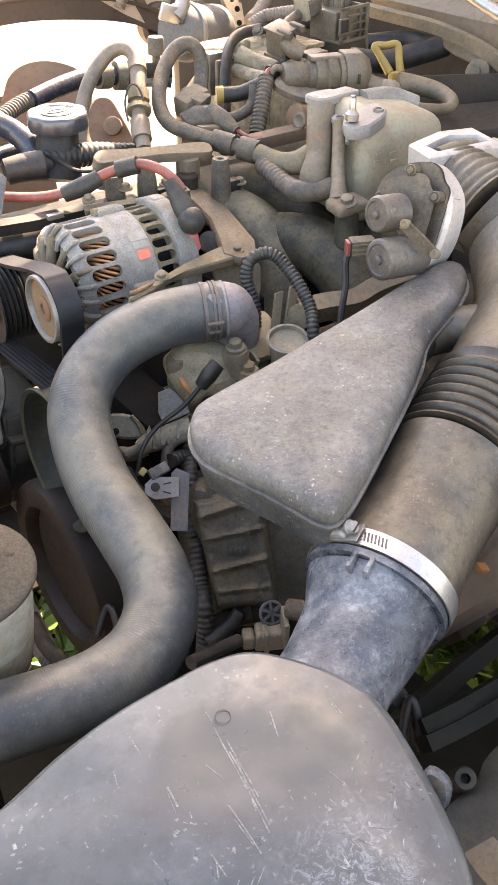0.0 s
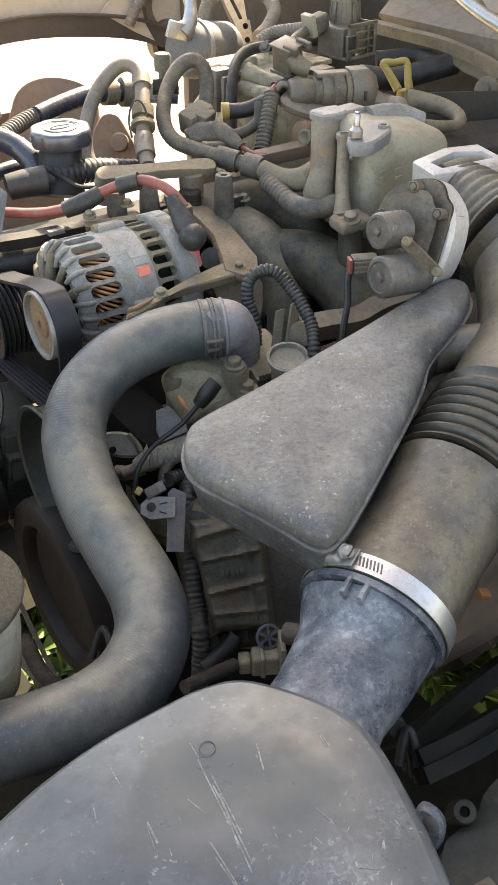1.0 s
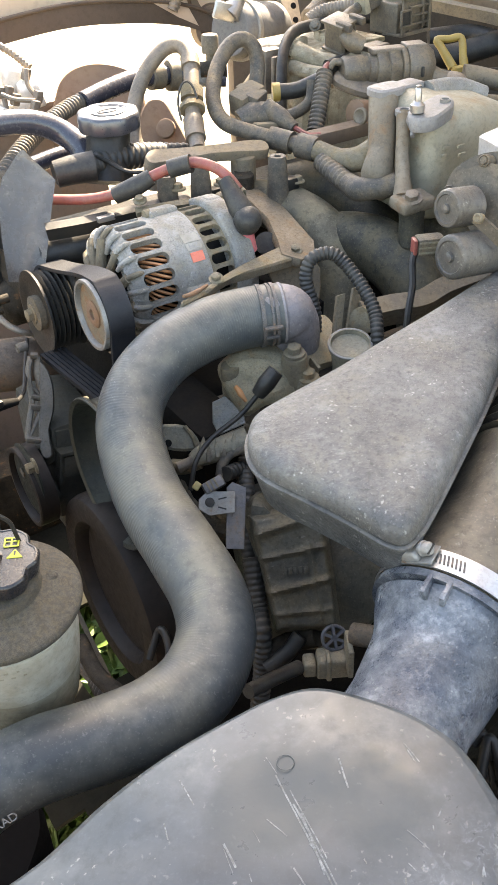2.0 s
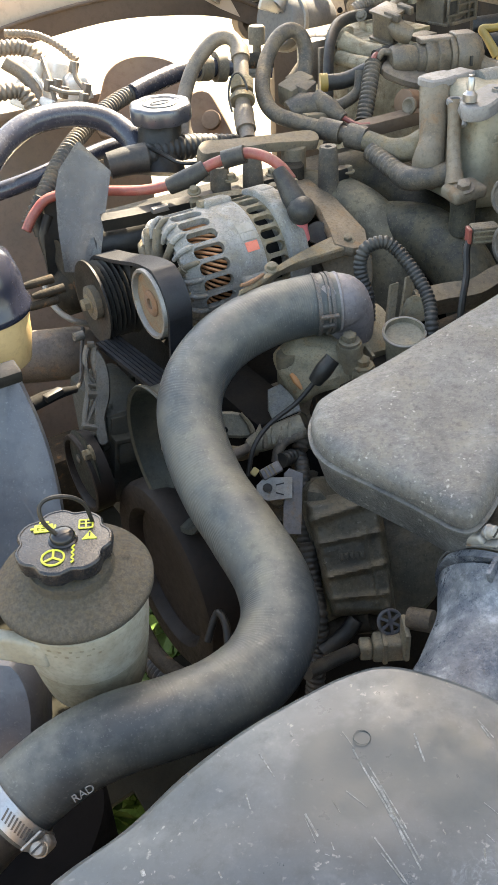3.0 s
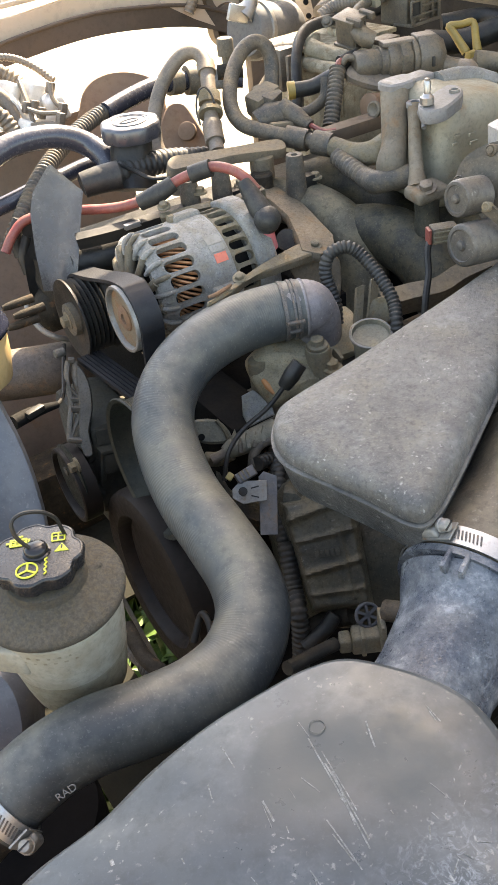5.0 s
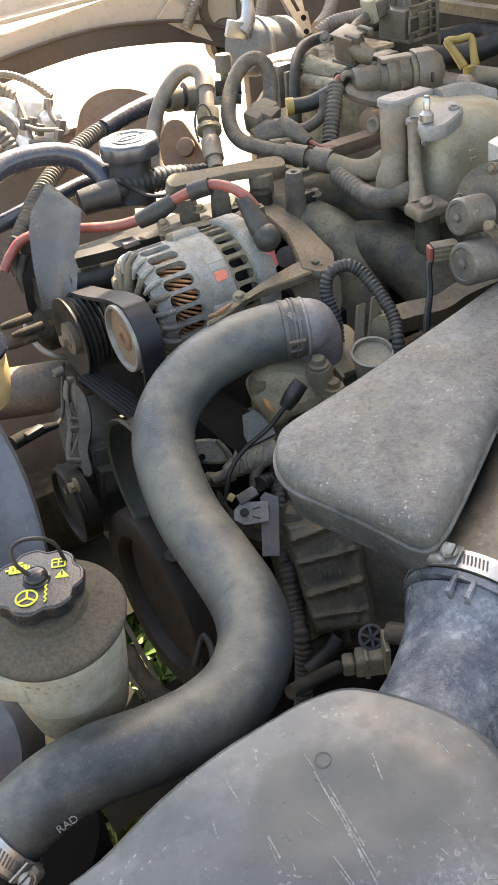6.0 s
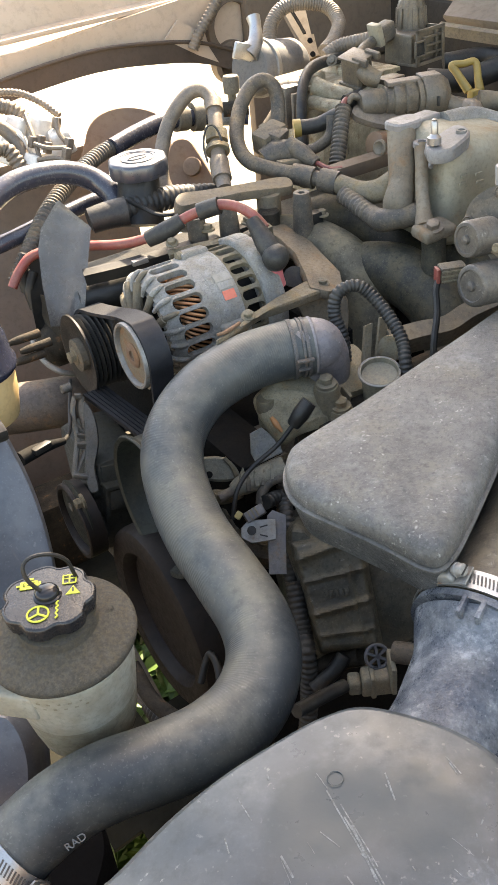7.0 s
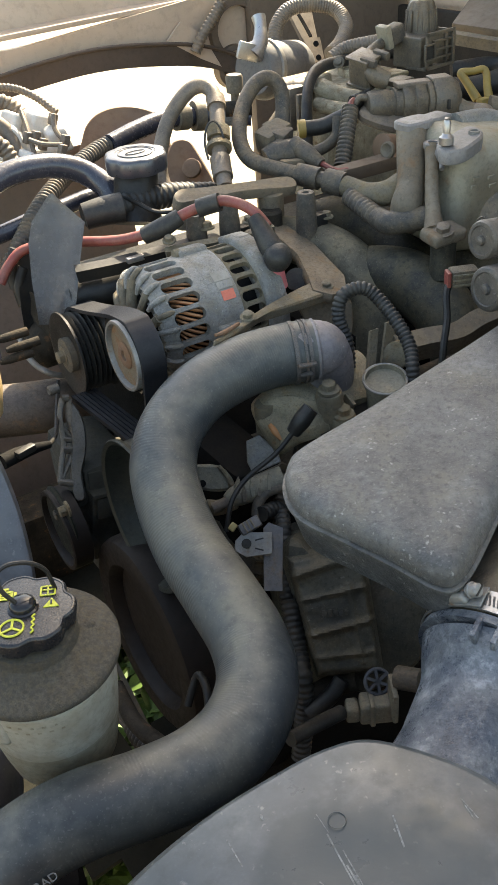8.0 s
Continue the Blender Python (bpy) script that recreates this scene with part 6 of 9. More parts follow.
def bay_floor_shade():
    """Near-black sheet added below the engine as shade, gaps where the ground shows."""
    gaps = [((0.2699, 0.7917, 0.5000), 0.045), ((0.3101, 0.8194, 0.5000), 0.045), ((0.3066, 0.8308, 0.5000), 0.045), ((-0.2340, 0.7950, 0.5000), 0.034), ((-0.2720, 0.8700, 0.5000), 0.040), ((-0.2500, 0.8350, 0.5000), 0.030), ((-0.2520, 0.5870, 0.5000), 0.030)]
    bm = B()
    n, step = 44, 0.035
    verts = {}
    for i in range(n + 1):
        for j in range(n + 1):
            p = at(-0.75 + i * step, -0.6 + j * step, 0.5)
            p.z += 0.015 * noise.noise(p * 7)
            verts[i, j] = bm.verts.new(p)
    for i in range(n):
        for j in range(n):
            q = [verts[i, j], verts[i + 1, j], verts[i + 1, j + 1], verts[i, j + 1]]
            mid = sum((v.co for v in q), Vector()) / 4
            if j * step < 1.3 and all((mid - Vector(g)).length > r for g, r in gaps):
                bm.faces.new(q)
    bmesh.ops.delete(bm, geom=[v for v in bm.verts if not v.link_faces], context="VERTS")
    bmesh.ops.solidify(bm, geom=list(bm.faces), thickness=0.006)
    ob = new("dark_floor_sheet", mesh_of("dark_floor_sheet", bm, "shield", Vector()))
    tagged(ob, "near-black sheet added below the engine for its deep shade, with gaps", "splash shield", kind="structure")


bay_floor_shade()


def inner_apron():
    a = thing("inner_apron", at(-0.3, 0.7, 0.4), "rust-brown inner apron panel beside the radiator", "apron panel", kind="structure")
    b = B()
    add_box(b, (0.95, 0.012, 0.64), el(at(-0.30, 0.70, 0.73), -6), 0.004)
    part("panel", b, "apron", a)
    b = B()
    add_box(b, (0.95, 0.05, 0.010), el(at(-0.30, 0.69, 1.052)), 0.003)
    part("flange", b, "apron", a)
    b = B()
    add_tube(b, [(-0.3919, 0.8412, 0.9117), (-0.3318, 0.8481, 0.9111), (-0.2776, 0.8557, 0.9126), (-0.2467, 0.8788, 0.9051)], 0.027, 26, 5)
    solid("cross_tube", b, "cross", "rusty brown steel cross tube low in the bay", "tube")


inner_apron()


# ---- plenum, throttle and manifold ----
def plenum():
    p = thing("intake_plenum", (0.1240, 0.8606, 1.0668), "pale dusty cast aluminium intake plenum", "intake plenum")
    b = B()
    add_box(b, (0.112, 0.09, 0.105), el(Vector((0.104, 0.868, 1.158)) + E * 0.0670 + L * 0.030 - Z * 0.060, 4, 9, 0), 0.024, 0.92, 6)
    part("body", b, "plenum", p)
    b = B()
    add_tube(b, [(0.0996, 0.8408, 1.0866), (0.0999, 0.8558, 1.0980), (0.0996, 0.8720, 1.1145), (0.1008, 0.8867, 1.1305), (0.1018, 0.8992, 1.1432)], [0.0095, 0.0068, 0.0060, 0.0062, 0.0072], 18, 5)
    part("pillar", b, "plenum_stain", p)
    b = B()
    add_lathe(b, [(0.0066, -0.004), (0.0082, -0.003), (0.0082, 0.001), (0.0070, 0.0022), (0.0042, 0.002), (0.004, -0.003), (0.001, -0.003)], axes((0.1019, 0.9004, 1.1449), Z), 20)
    part("pillar_eye", b, "ear_cast", p)
    b = B()
    add_box(b, (0.036, 0.024, 0.012), el((0.1074, 0.8381, 1.0850), 8, 0, 0), 0.005, 1.0, 4)
    part("foot", b, "plenum_stain", p, "oil-stained foot of the plenum")
    b = B()
    add_tube(b, [(0.1075, 0.8389, 1.0825), (0.1078, 0.8384, 1.0675), (0.1080, 0.8361, 1.0463)], [0.012, 0.011, 0.012], 18, 3)
    part("foot_stem", b, "runner", p)
    b = B()
    add_bolt(b, (0.1066, 0.8316, 1.0898), (-0.1, -0.3, 0.9), 0.0062, 0.007)
    part("bolt", b, "pipe_tan", p)
    b = B()
    add_tube(b, [(0.0874, 0.9163, 1.0693), (0.0808, 0.8871, 1.0865), (0.0790, 0.8772, 1.0991), (0.0825, 0.8882, 1.1128), (0.0843, 0.9057, 1.1309), (0.0854, 0.9262, 1.1501)], [0.0120, 0.0150, 0.0145, 0.0122, 0.0132, 0.0138], 24, 5)
    part("front_column", b, "plenum_stain", p, "brown-stained casting column")
    b = B()
    add_box(b, (0.030, 0.022, 0.016), el((0.0918, 0.8912, 1.0853), 0, 0, 0), 0.007, 1.0, 4)
    part("column_root", b, "plenum_stain", p)
    b = B()
    add_plate(b, [(-0.015, -0.008), (-0.009, -0.014), (0.009, -0.014), (0.018, -0.008), (0.018, 0.010), (-0.012, 0.010)], el((0.0855, 0.9283, 1.1531), 0, 0, 0), 0.007, 0.0018, 3)
    part("top_flange", b, "ear_cast", p)
    b = B()
    add_box(b, (0.034, 0.020, 0.009), el(Vector((0.1054, 0.9437, 1.1542)), 0, 0, 6), 0.0025, 1.0, 3)
    part("raised_pad", b, "ear_cast", p)
    b = B()
    add_lathe(b, [(0.0035, -0.001), (0.0035, 0.0008), (0.002, 0.0008), (0.002, -0.001)], axes((0.0809, 0.9231, 1.1570), Z), 14)
    part("hole_rim", b, "plenum_stain", p)
    b = B()
    add_cap(b, [(0.1023, 0.8732, 1.1520), (0.1055, 0.8859, 1.1520), (0.1139, 0.8942, 1.1530), (0.1315, 0.9148, 1.1550), (0.1425, 0.9046, 1.1560), (0.1431, 0.8867, 1.1560), (0.1361, 0.8713, 1.1550), (0.1233, 0.8547, 1.1530), (0.1108, 0.8514, 1.1520), (0.1026, 0.8566, 1.1520)][::-1], [(0.003, -0.013), (0.0008, -0.012), (0, -0.002), (0.0016, 0.0)], 3)
    part("lifting_ear", b, "ear_cast", p, "pale lilac-grey cast ear")
    b = B()
    add_tube(b, [(0.1079, 0.8761, 1.1297), (0.1089, 0.8814, 1.1337), (0.1104, 0.8864, 1.1372), (0.1130, 0.8926, 1.1423)], [0.0022, 0.0026, 0.0085, 0.0088], 16, 3)
    part("ear_boss", b, "ear_cast", p)
    b = B()
    m = axes((0.1095, 0.866, 1.157), Z)
    add_lathe(b, [(0.0062, -0.003), (0.0062, 0.003), (0.0045, 0.004), (0.0038, 0.0055), (0.0030, 0.006), (0.0030, 0.0160), (0.0022, 0.017), (0.0024, 0.0185), (0.0012, 0.0190)], m, 12)
    part("bleed_nipple", b, "steel", p, "bright steel nipple")
    b = B()
    add_lathe(b, [(0.0050, -0.002), (0.0050, 0.0012), (0.0034, 0.0012), (0.0030, -0.001)], axes((0.1360, 0.8903, 1.1565), Z), 18)
    part("ear_eye", b, "steel_dull", p)
    for q, w in (((0.1377, 0.8735, 1.1206), 0.007), ((0.1514, 0.8775, 1.1204), 0.008), ((0.1518, 0.8714, 1.1151), 0.008), ((0.1351, 0.8673, 1.1156), 0.006)):
        b = B()
        add_box(b, (w, 0.0016, 0.003), el(q, 4, 0, 0), 0.0004)
        part("cast_mark", b, "plenum", p)
    b = B()
    add_tube(b, [(0.1258, 0.9447, 1.1483), (0.1564, 0.9681, 1.1463), (0.1836, 0.9738, 1.1370)], [0.011, 0.010, 0.0095], 14, 5)
    part("rear_port", b, "alu", p)


plenum()


def throttle():
    t = thing("electronic_throttle", (0.1585, 0.6846, 1.0967), "electronic throttle body with a dusty grey cover", "throttle body")
    # flange to the intake
    b = B()
    add_box(b, (0.056, 0.052, 0.055), el(Vector((0.2077, 0.8284, 1.1282)) - Z * 0.022, 0, 0, -6), 0.012)
    part("housing", b, "plenum", t)
    b = B()
    rims = []
    for loop, z in ((((0.156, 0.817), (0.186, 0.852), (0.219, 0.864), (0.237, 0.816), (0.168, 0.785)), 1.131), (((0.155, 0.817), (0.186, 0.853), (0.219, 0.865), (0.238, 0.816), (0.168, 0.784)), 1.147), (((0.157, 0.817), (0.187, 0.851), (0.218, 0.862), (0.236, 0.817), (0.169, 0.787)), 1.1488), (((0.169, 0.812), (0.194, 0.841), (0.219, 0.843), (0.226, 0.826), (0.177, 0.797)), 1.1488), (((0.170, 0.813), (0.195, 0.840), (0.218, 0.841), (0.224, 0.826), (0.178, 0.799)), 1.136)):
        rims.append([b.verts.new((x, y, z)) for x, y in loop])
    for r0, r1 in zip(rims, rims[1:]):
        for k in range(5):
            b.faces.new((r0[k], r0[(k + 1) % 5], r1[(k + 1) % 5], r1[k]))
    b.faces.new(rims[0][::-1]), b.faces.new(rims[-1])
    bmesh.ops.bevel(b, geom=[g for g in b.edges if g.calc_face_angle(0) > 0.5], offset=0.0012, segments=2, affect="EDGES")
    part("top_flange", b, "plenum_white", t, "pale cast top flange with an open window")
    b = B()
    add_tube(b, [(0.1800, 0.8120, 1.1395), (0.2000, 0.8270, 1.1400), (0.2170, 0.8340, 1.1395)], [0.0075, 0.0085, 0.0075], 18, 3)
    part("flange_plug", b, "alu_dirty", t, "dusty shaft inside the window")
    for q, w in (((0.2367, 0.8249, 1.1407), -L), ((0.1815, 0.8113, 1.1299), (-0.3, -0.8, 0.4))):
        b = B()
        add_lathe(b, [(0.0085, -0.010), (0.0085, 0.0), (0.0065, 0.001)], axes(q, w), 20)
        part("lug", b, "plenum", t)
        b = B()
        add_bolt(b, Vector(q) + Vector(w).normalized() * 0.001, w, 0.0042, 0.004)
        part("bolt", b, "steel_dull", t)
    b = B()
    add_strip(b, [(0.2382, 0.8238, 1.1391), (0.2440, 0.8126, 1.1321), (0.2540, 0.8027, 1.1268), (0.2672, 0.7994, 1.1221)], (0.3, -0.3, 0.9), 0.014, 0.006, 4)
    part("side_stay", b, "plenum", t)
    # cover plate of the motor drive, facing the camera
    way = Vector((-0.62, -0.70, 0.34)).normalized()
    c = Vector((0.1439, 0.6979, 1.1340))
    m = axes(c, way, Z)
    out = [(0.004, 0.038), (0.019, 0.035), (0.031, 0.021), (0.037, 0.004), (0.035, -0.012), (0.027, -0.023), (0.021, -0.034), (0.002, -0.037), (-0.026, -0.036), (-0.040, -0.030), (-0.040, -0.010), (-0.024, 0.004), (-0.014, 0.016), (-0.008, 0.030)]
    out = [(x, y if y > 0 else y * 0.56) for x, y in out]
    b = B()
    add_plate(b, [(0.038, 0.010), (0.033, -0.008), (0.016, -0.0235), (-0.014, -0.0265), (-0.037, -0.019), (-0.042, -0.004), (-0.026, 0.006), (-0.012, 0.020), (0.004, 0.036), (0.024, 0.030)][::-1], m @ pose(0, 0, -0.033), 0.024, 0.003, 4)
    part("gear_case", b, "plenum_white", t)
    b = B()
    add_plate(b, [(x * 1.05, y * 1.05) for x, y in out], m @ pose(0, 0, -0.0085), 0.003, 0.0005, 3)
    part("gasket", b, "black", t)
    b = B()
    add_plate(b, [(x * 1.04, y * 1.04) for x, y in out], m @ pose(0, 0, -0.005), 0.009, 0.003, 3)
    part("cover", b, "cover_warm", t, "dusty dark plastic cover")
    b = B()
    add_plate(b, [(x * 0.80, y * 0.80) for x, y in out], m @ pose(0, 0, 0.0035), 0.0035, 0.002, 3)
    part("cover_panel", b, "cover_warm", t)
    for a, bb in ((0.030, 0.010), (0.016, -0.016), (0.004, 0.031), (-0.033, -0.014)):
        b = B()
        add_lathe(b, [(0.0048, -0.004), (0.0045, 0.0046), (0.0038, 0.0052), (0.0030, 0.0046), (0.0026, 0.0058), (0.0014, 0.0060)], m @ pose(a, bb, 0), 16)
        part("screw", b, "cover_warm", t)
    for q, r, ln in (((0.1150, 0.6812, 1.1397), 0.0138, 0.022), ((0.1167, 0.6588, 1.1133), 0.0158, 0.036)):
        b = B()
        w = Vector((-0.80, -0.56, 0.12)).normalized()
        add_lathe(b, [(r, -ln), (r, 0.0), (r * 0.97, 0.0016), (r * 0.90, 0.0028), (r * 0.74, 0.0030), (r * 0.70, 0.0022), (r * 0.26, 0.0022), (r * 0.22, 0.0045), (r * 0.10, 0.005)], axes(q, w), 32)
        part("motor_can", b, "can", t)
    b = B()
    add_box(b, (0.028, 0.0012, 0.011), m @ pose(0.004, -0.0222, -0.020, 0, 0, 0), 0.0)
    part("label", b, "label_worn", t, "pale label on the throttle cover")
    for k in range(5):
        b = B()
        add_box(b, (0.022 - 0.004 * (k % 3), 0.0004, 0.0009), m @ pose(0.004, -0.0230, -0.0236 + 0.0018 * k), 0)
        part("print_line", b, "print_grey", t)
    b = B()
    add_strip(b, [(0.1323, 0.6665, 1.1381), (0.1439, 0.6601, 1.1291), (0.1560, 0.6560, 1.1181)], (0.6, -0.3, 0.6), 0.0085, 0.003, 4)
    part("strap", b, "cover_warm", t)
    for q in ((0.1323, 0.6637, 1.1393), (0.1547, 0.6537, 1.1201)):
        b = B()
        add_lathe(b, [(0.0036, -0.004), (0.0036, 0.001), (0.0026, 0.0018), (0.0016, 0.001)], axes(q, way), 16)
        part("screw", b, "alu_dirty", t)
    plug = thing("throttle_plug", (0.1043, 0.7354, 1.0866), "brown connector plug with a red clip and black lead", "connector")
    b = B()
    add_box(b, (0.022, 0.014, 0.014), axes(Vector((0.1112, 0.7378, 1.0890)), Z, Vector((0.1297, 0.7420, 1.0918)) - Vector((0.0975, 0.7355, 1.0880))), 0.003)
    part("housing", b, "grime", plug)
    for k in range(3):
        b = B()
        add_box(b, (0.020, 0.0012, 0.0012), axes(Vector((0.1112, 0.7378, 1.0890)), Z, Vector((0.1297, 0.7420, 1.0918)) - Vector((0.0975, 0.7355, 1.0880))) @ pose(0, -0.0072, -0.004 + 0.004 * k), 0)
        part("ridge", b, "grime_light", plug)
    b = B()
    add_box(b, (0.003, 0.010, 0.012), axes(Vector((0.0990, 0.7330, 1.0895)), Z, Vector((0.1297, 0.7420, 1.0918)) - Vector((0.0975, 0.7355, 1.0880))), 0.001)
    part("clip", b, "red", plug, "red locking clip")
    b = B()
    add_tube(b, [(0.1010, 0.7347, 1.0862), (0.0977, 0.7267, 1.0787), (0.0975, 0.7136, 1.0650), (0.0938, 0.6974, 1.0508), (0.0920, 0.6889, 1.0298)], 0.0028, 8, 5)
    part("lead", b, "black", plug)


throttle()


def manifold():
    man = thing("intake_manifold", (0.0314, 0.8841, 1.0056), "dusty black plastic intake manifold runners", "intake manifold")
    for pts, r in (([(-0.0677, 0.9255, 1.0600), (-0.0340, 0.9220, 1.0560), (-0.0010, 0.9060, 1.0510), (0.0270, 0.8860, 1.0360), (0.0440, 0.8660, 1.0090), (0.0460, 0.8500, 0.9670), (0.0450, 0.8428, 0.9239)], [0.018, 0.021, 0.025, 0.028, 0.029, 0.029, 0.028]),
                   ([(-0.0126, 0.9887, 1.0418), (0.0179, 0.9843, 1.0477), (0.0528, 0.9669, 1.0426), (0.0803, 0.9409, 1.0265), (0.1008, 0.9098, 0.9951), (0.1023, 0.8895, 0.9473)], [0.022, 0.026, 0.028, 0.029, 0.029, 0.028]),
                   ([(0.0270, 0.8975, 1.0220), (0.0500, 0.8830, 1.0320), (0.0800, 0.8627, 1.0320), (0.1050, 0.8388, 1.0200), (0.1200, 0.8185, 0.9975), (0.1290, 0.8078, 0.9602)], [0.023, 0.026, 0.029, 0.029, 0.028, 0.026]),
                   ([(0.0814, 0.9571, 1.0321), (0.1153, 0.9463, 1.0280), (0.1520, 0.9165, 1.0136), (0.1659, 0.8888, 0.9884)], [0.024, 0.026, 0.026, 0.025])):
        b = B()
        add_tube(b, pts, r, 26, 7)
        part("runner", b, "runner_dusty" if pts[0][0] < -0.05 else "runner", man)
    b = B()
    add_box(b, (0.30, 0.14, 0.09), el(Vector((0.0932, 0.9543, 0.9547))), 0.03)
    part("base", b, "deep_black", man)
    rail = thing("head_rail", (0.1060, 0.7560, 1.0186), "tan dusty metal rail along the cylinder head", "rail")
    b = B()
    add_strip(b, [(0.0598, 0.7195, 1.0357), (0.0839, 0.7291, 1.0366), (0.1082, 0.7379, 1.0363), (0.1291, 0.7549, 1.0396), (0.1660, 0.7790, 1.0415)], (0.1, -0.4, 0.9), 0.020, 0.016, 5)
    part("rail", b, "tan", rail)
    b = B()
    add_tube(b, [(0.0591, 0.7085, 1.0376), (0.0668, 0.7194, 1.0343)], 0.011, 14, 2)
    part("rail_end", b, "alu_dirty", rail)


manifold()


def filler_area():
    f = thing("oil_filler_cup", (0.0496, 0.6934, 1.0083), "open round metal cup with a bright rim", "filler cup")
    b = B()
    m = axes((0.0492, 0.6812, 1.0315), (0, -0.25, 0.97))
    add_lathe(b, [(0.013, -0.028), (0.0145, -0.004), (0.0165, -0.003), (0.0165, 0.0015), (0.0150, 0.002), (0.0143, -0.002), (0.004, -0.003)], m, 32)
    part("cup", b, "grime_light", f)
    b = B()
    add_tube(b, [m @ Vector((0.0165 * math.cos(k * math.pi / 12), 0.0165 * math.sin(k * math.pi / 12), 0.001)) for k in range(25)], 0.0010, 6, 2)
    part("rim", b, "steel_dull", f)
    hose("wire_conduit", [(0.0228, 0.7093, 1.0275), (0.0217, 0.7154, 1.0455), (0.0152, 0.7224, 1.0658), (0.0187, 0.7272, 1.0810), (0.0327, 0.7316, 1.0851), (0.0448, 0.7287, 1.0786), (0.0597, 0.7141, 1.0635), (0.0685, 0.6999, 1.0500), (0.0701, 0.6858, 1.0381), (0.0715, 0.6800, 1.0204)], 0.0056, "rubber", "black corrugated wire conduit arching over the head", "conduit", ribs=0.0036)
    br = thing("head_bracket", (0.0454, 0.7151, 1.0229), "dusty upright metal strap brackets", "bracket")
    for a, c, w in (((0.0396, 0.7103, 1.0260), (0.0428, 0.7278, 1.0509), 0.008), ((0.0508, 0.7110, 1.0249), (0.0562, 0.7325, 1.0555), 0.010)):
        b = B()
        add_strip(b, [a, Vector(a).lerp(Vector(c), 0.5), c], E, w, 0.003, 3)
        part("strap", b, "alu_dirty", br)
    b = B()
    add_tube(b, [(0.0600, 0.7221, 1.0396), (0.0672, 0.7239, 1.0409)], 0.007, 12, 2)
    part("stud", b, "alu", br)


filler_area()


# ---- far bank: oil cap, valve cover, pipes ----
def far_bank():
    cover = thing("valve_cover", (-0.1762, 0.9101, 1.0629), "dusty black valve cover of the far cylinder bank", "valve cover")
    b = B()
    add_box(b, (0.40, 0.12, 0.07), el(at(0.07, 0.285, 1.005), -6), 0.018)
    part("cover", b, "black", cover)
    b = B()
    add_tube(b, [(-0.1766, 0.9197, 1.0771), (-0.1755, 0.9310, 1.1023), (-0.1738, 0.9422, 1.1273)], [0.026, 0.0215, 0.0205], 28, 4)
    part("filler_neck", b, "black", cover)
    b = B()
    add_lathe(b, [(0.022, -0.008), (0.029, -0.007), (0.0302, -0.004), (0.0302, 0.006), (0.0288, 0.0085), (0.0270, 0.0092), (0.0200, 0.0092), (0.0195, 0.0086), (0.012, 0.0086)], axes((-0.1720, 0.9359, 1.1320), (0, -0.02, 1), E), 64, 1.0, 8, 0.03)
    oil_cap = part("oil_cap", b, "cap_gloss", cover, "black octagonal oil filler cap")
    b = B()
    for rx, ry in ((0.0165, 0.0165), (0.0100, 0.0045)):
        add_tube(b, [Vector((-0.1720, 0.9359, 1.1409)) + E * rx * math.cos(k * math.pi / 12) + L * ry * math.sin(k * math.pi / 12) for k in range(25)], 0.0006, 6, 2)
    part("embossing", b, "cap_gloss", oil_cap)
    hose("breather_hose", [(-0.2185, 0.8910, 1.0959), (-0.2058, 0.8997, 1.0975), (-0.1846, 0.9089, 1.0983), (-0.1640, 0.9243, 1.0993), (-0.1303, 0.9500, 1.0953), (-0.0923, 0.9742, 1.0882)], [0.011, 0.0115, 0.013, 0.012, 0.0095, 0.009], "rubber", "black breather hose beside the oil cap", ribs=0.006, rib_depth=0.1)
    hose("breather_cuff", [(-0.2172, 0.8862, 1.0977), (-0.2011, 0.8922, 1.1000), (-0.1824, 0.8987, 1.1008)], [0.0125, 0.0135, 0.0145], "rubber", "smooth black rubber cuff", "hose")
    b = B()
    add_tube(b, [(-0.1941, 0.9088, 1.1088), (-0.1739, 0.9030, 1.1055), (-0.1505, 0.8890, 1.0987), (-0.1287, 0.8909, 1.0976)], 0.0022, 8, 6)
    solid("tether", b, "black", "thin black tether of the oil cap", "tether")
    # valve-train bracket and coil posts between alternator and cover
    rail = thing("fuel_rail", (-0.0880, 0.9313, 1.0960), "dusty tan metal fuel rail bracket", "fuel rail")
    b = B()
    add_cap(b, [(-0.1308, 0.8684, 1.1096), (-0.1268, 0.8826, 1.1118), (-0.1057, 0.8954, 1.1090), (-0.0695, 0.9209, 1.1041), (-0.0316, 0.9466, 1.0993), (-0.0231, 0.9318, 1.0940), (-0.0473, 0.9135, 1.0983), (-0.0712, 0.9005, 1.1013), (-0.1094, 0.8733, 1.1040), (-0.1242, 0.8629, 1.1057)], [(0.001, -0.010), (0, -0.008), (0, -0.001), (0.001, 0)], 4)
    part("bracket", b, "tan", rail)
    for p, r in (((-0.1199, 0.8751, 1.1085), 0.012), ((-0.0448, 0.9208, 1.0995), 0.012)):
        b = B()
        add_lathe(b, [(r, -0.02), (r, 0.001), (r * 0.8, 0.002)], axes(p, Z), 20)
        part("boss", b, "tan", rail)
    b = B()
    add_lathe(b, [(0.011, -0.026), (0.011, 0.0), (0.009, 0.002)], axes((-0.0451, 0.9065, 1.0876), Z), 20)
    part("regulator", b, "dirty", rail)
    for q in ((-0.0114, 0.8970, 1.0944), (-0.0794, 0.8612, 1.0988), (-0.1073, 0.8440, 1.0964)):
        post = thing("coil_post", Vector(q) - Z * 0.03, "black plastic injector post", "injector", "injectors")
        b = B()
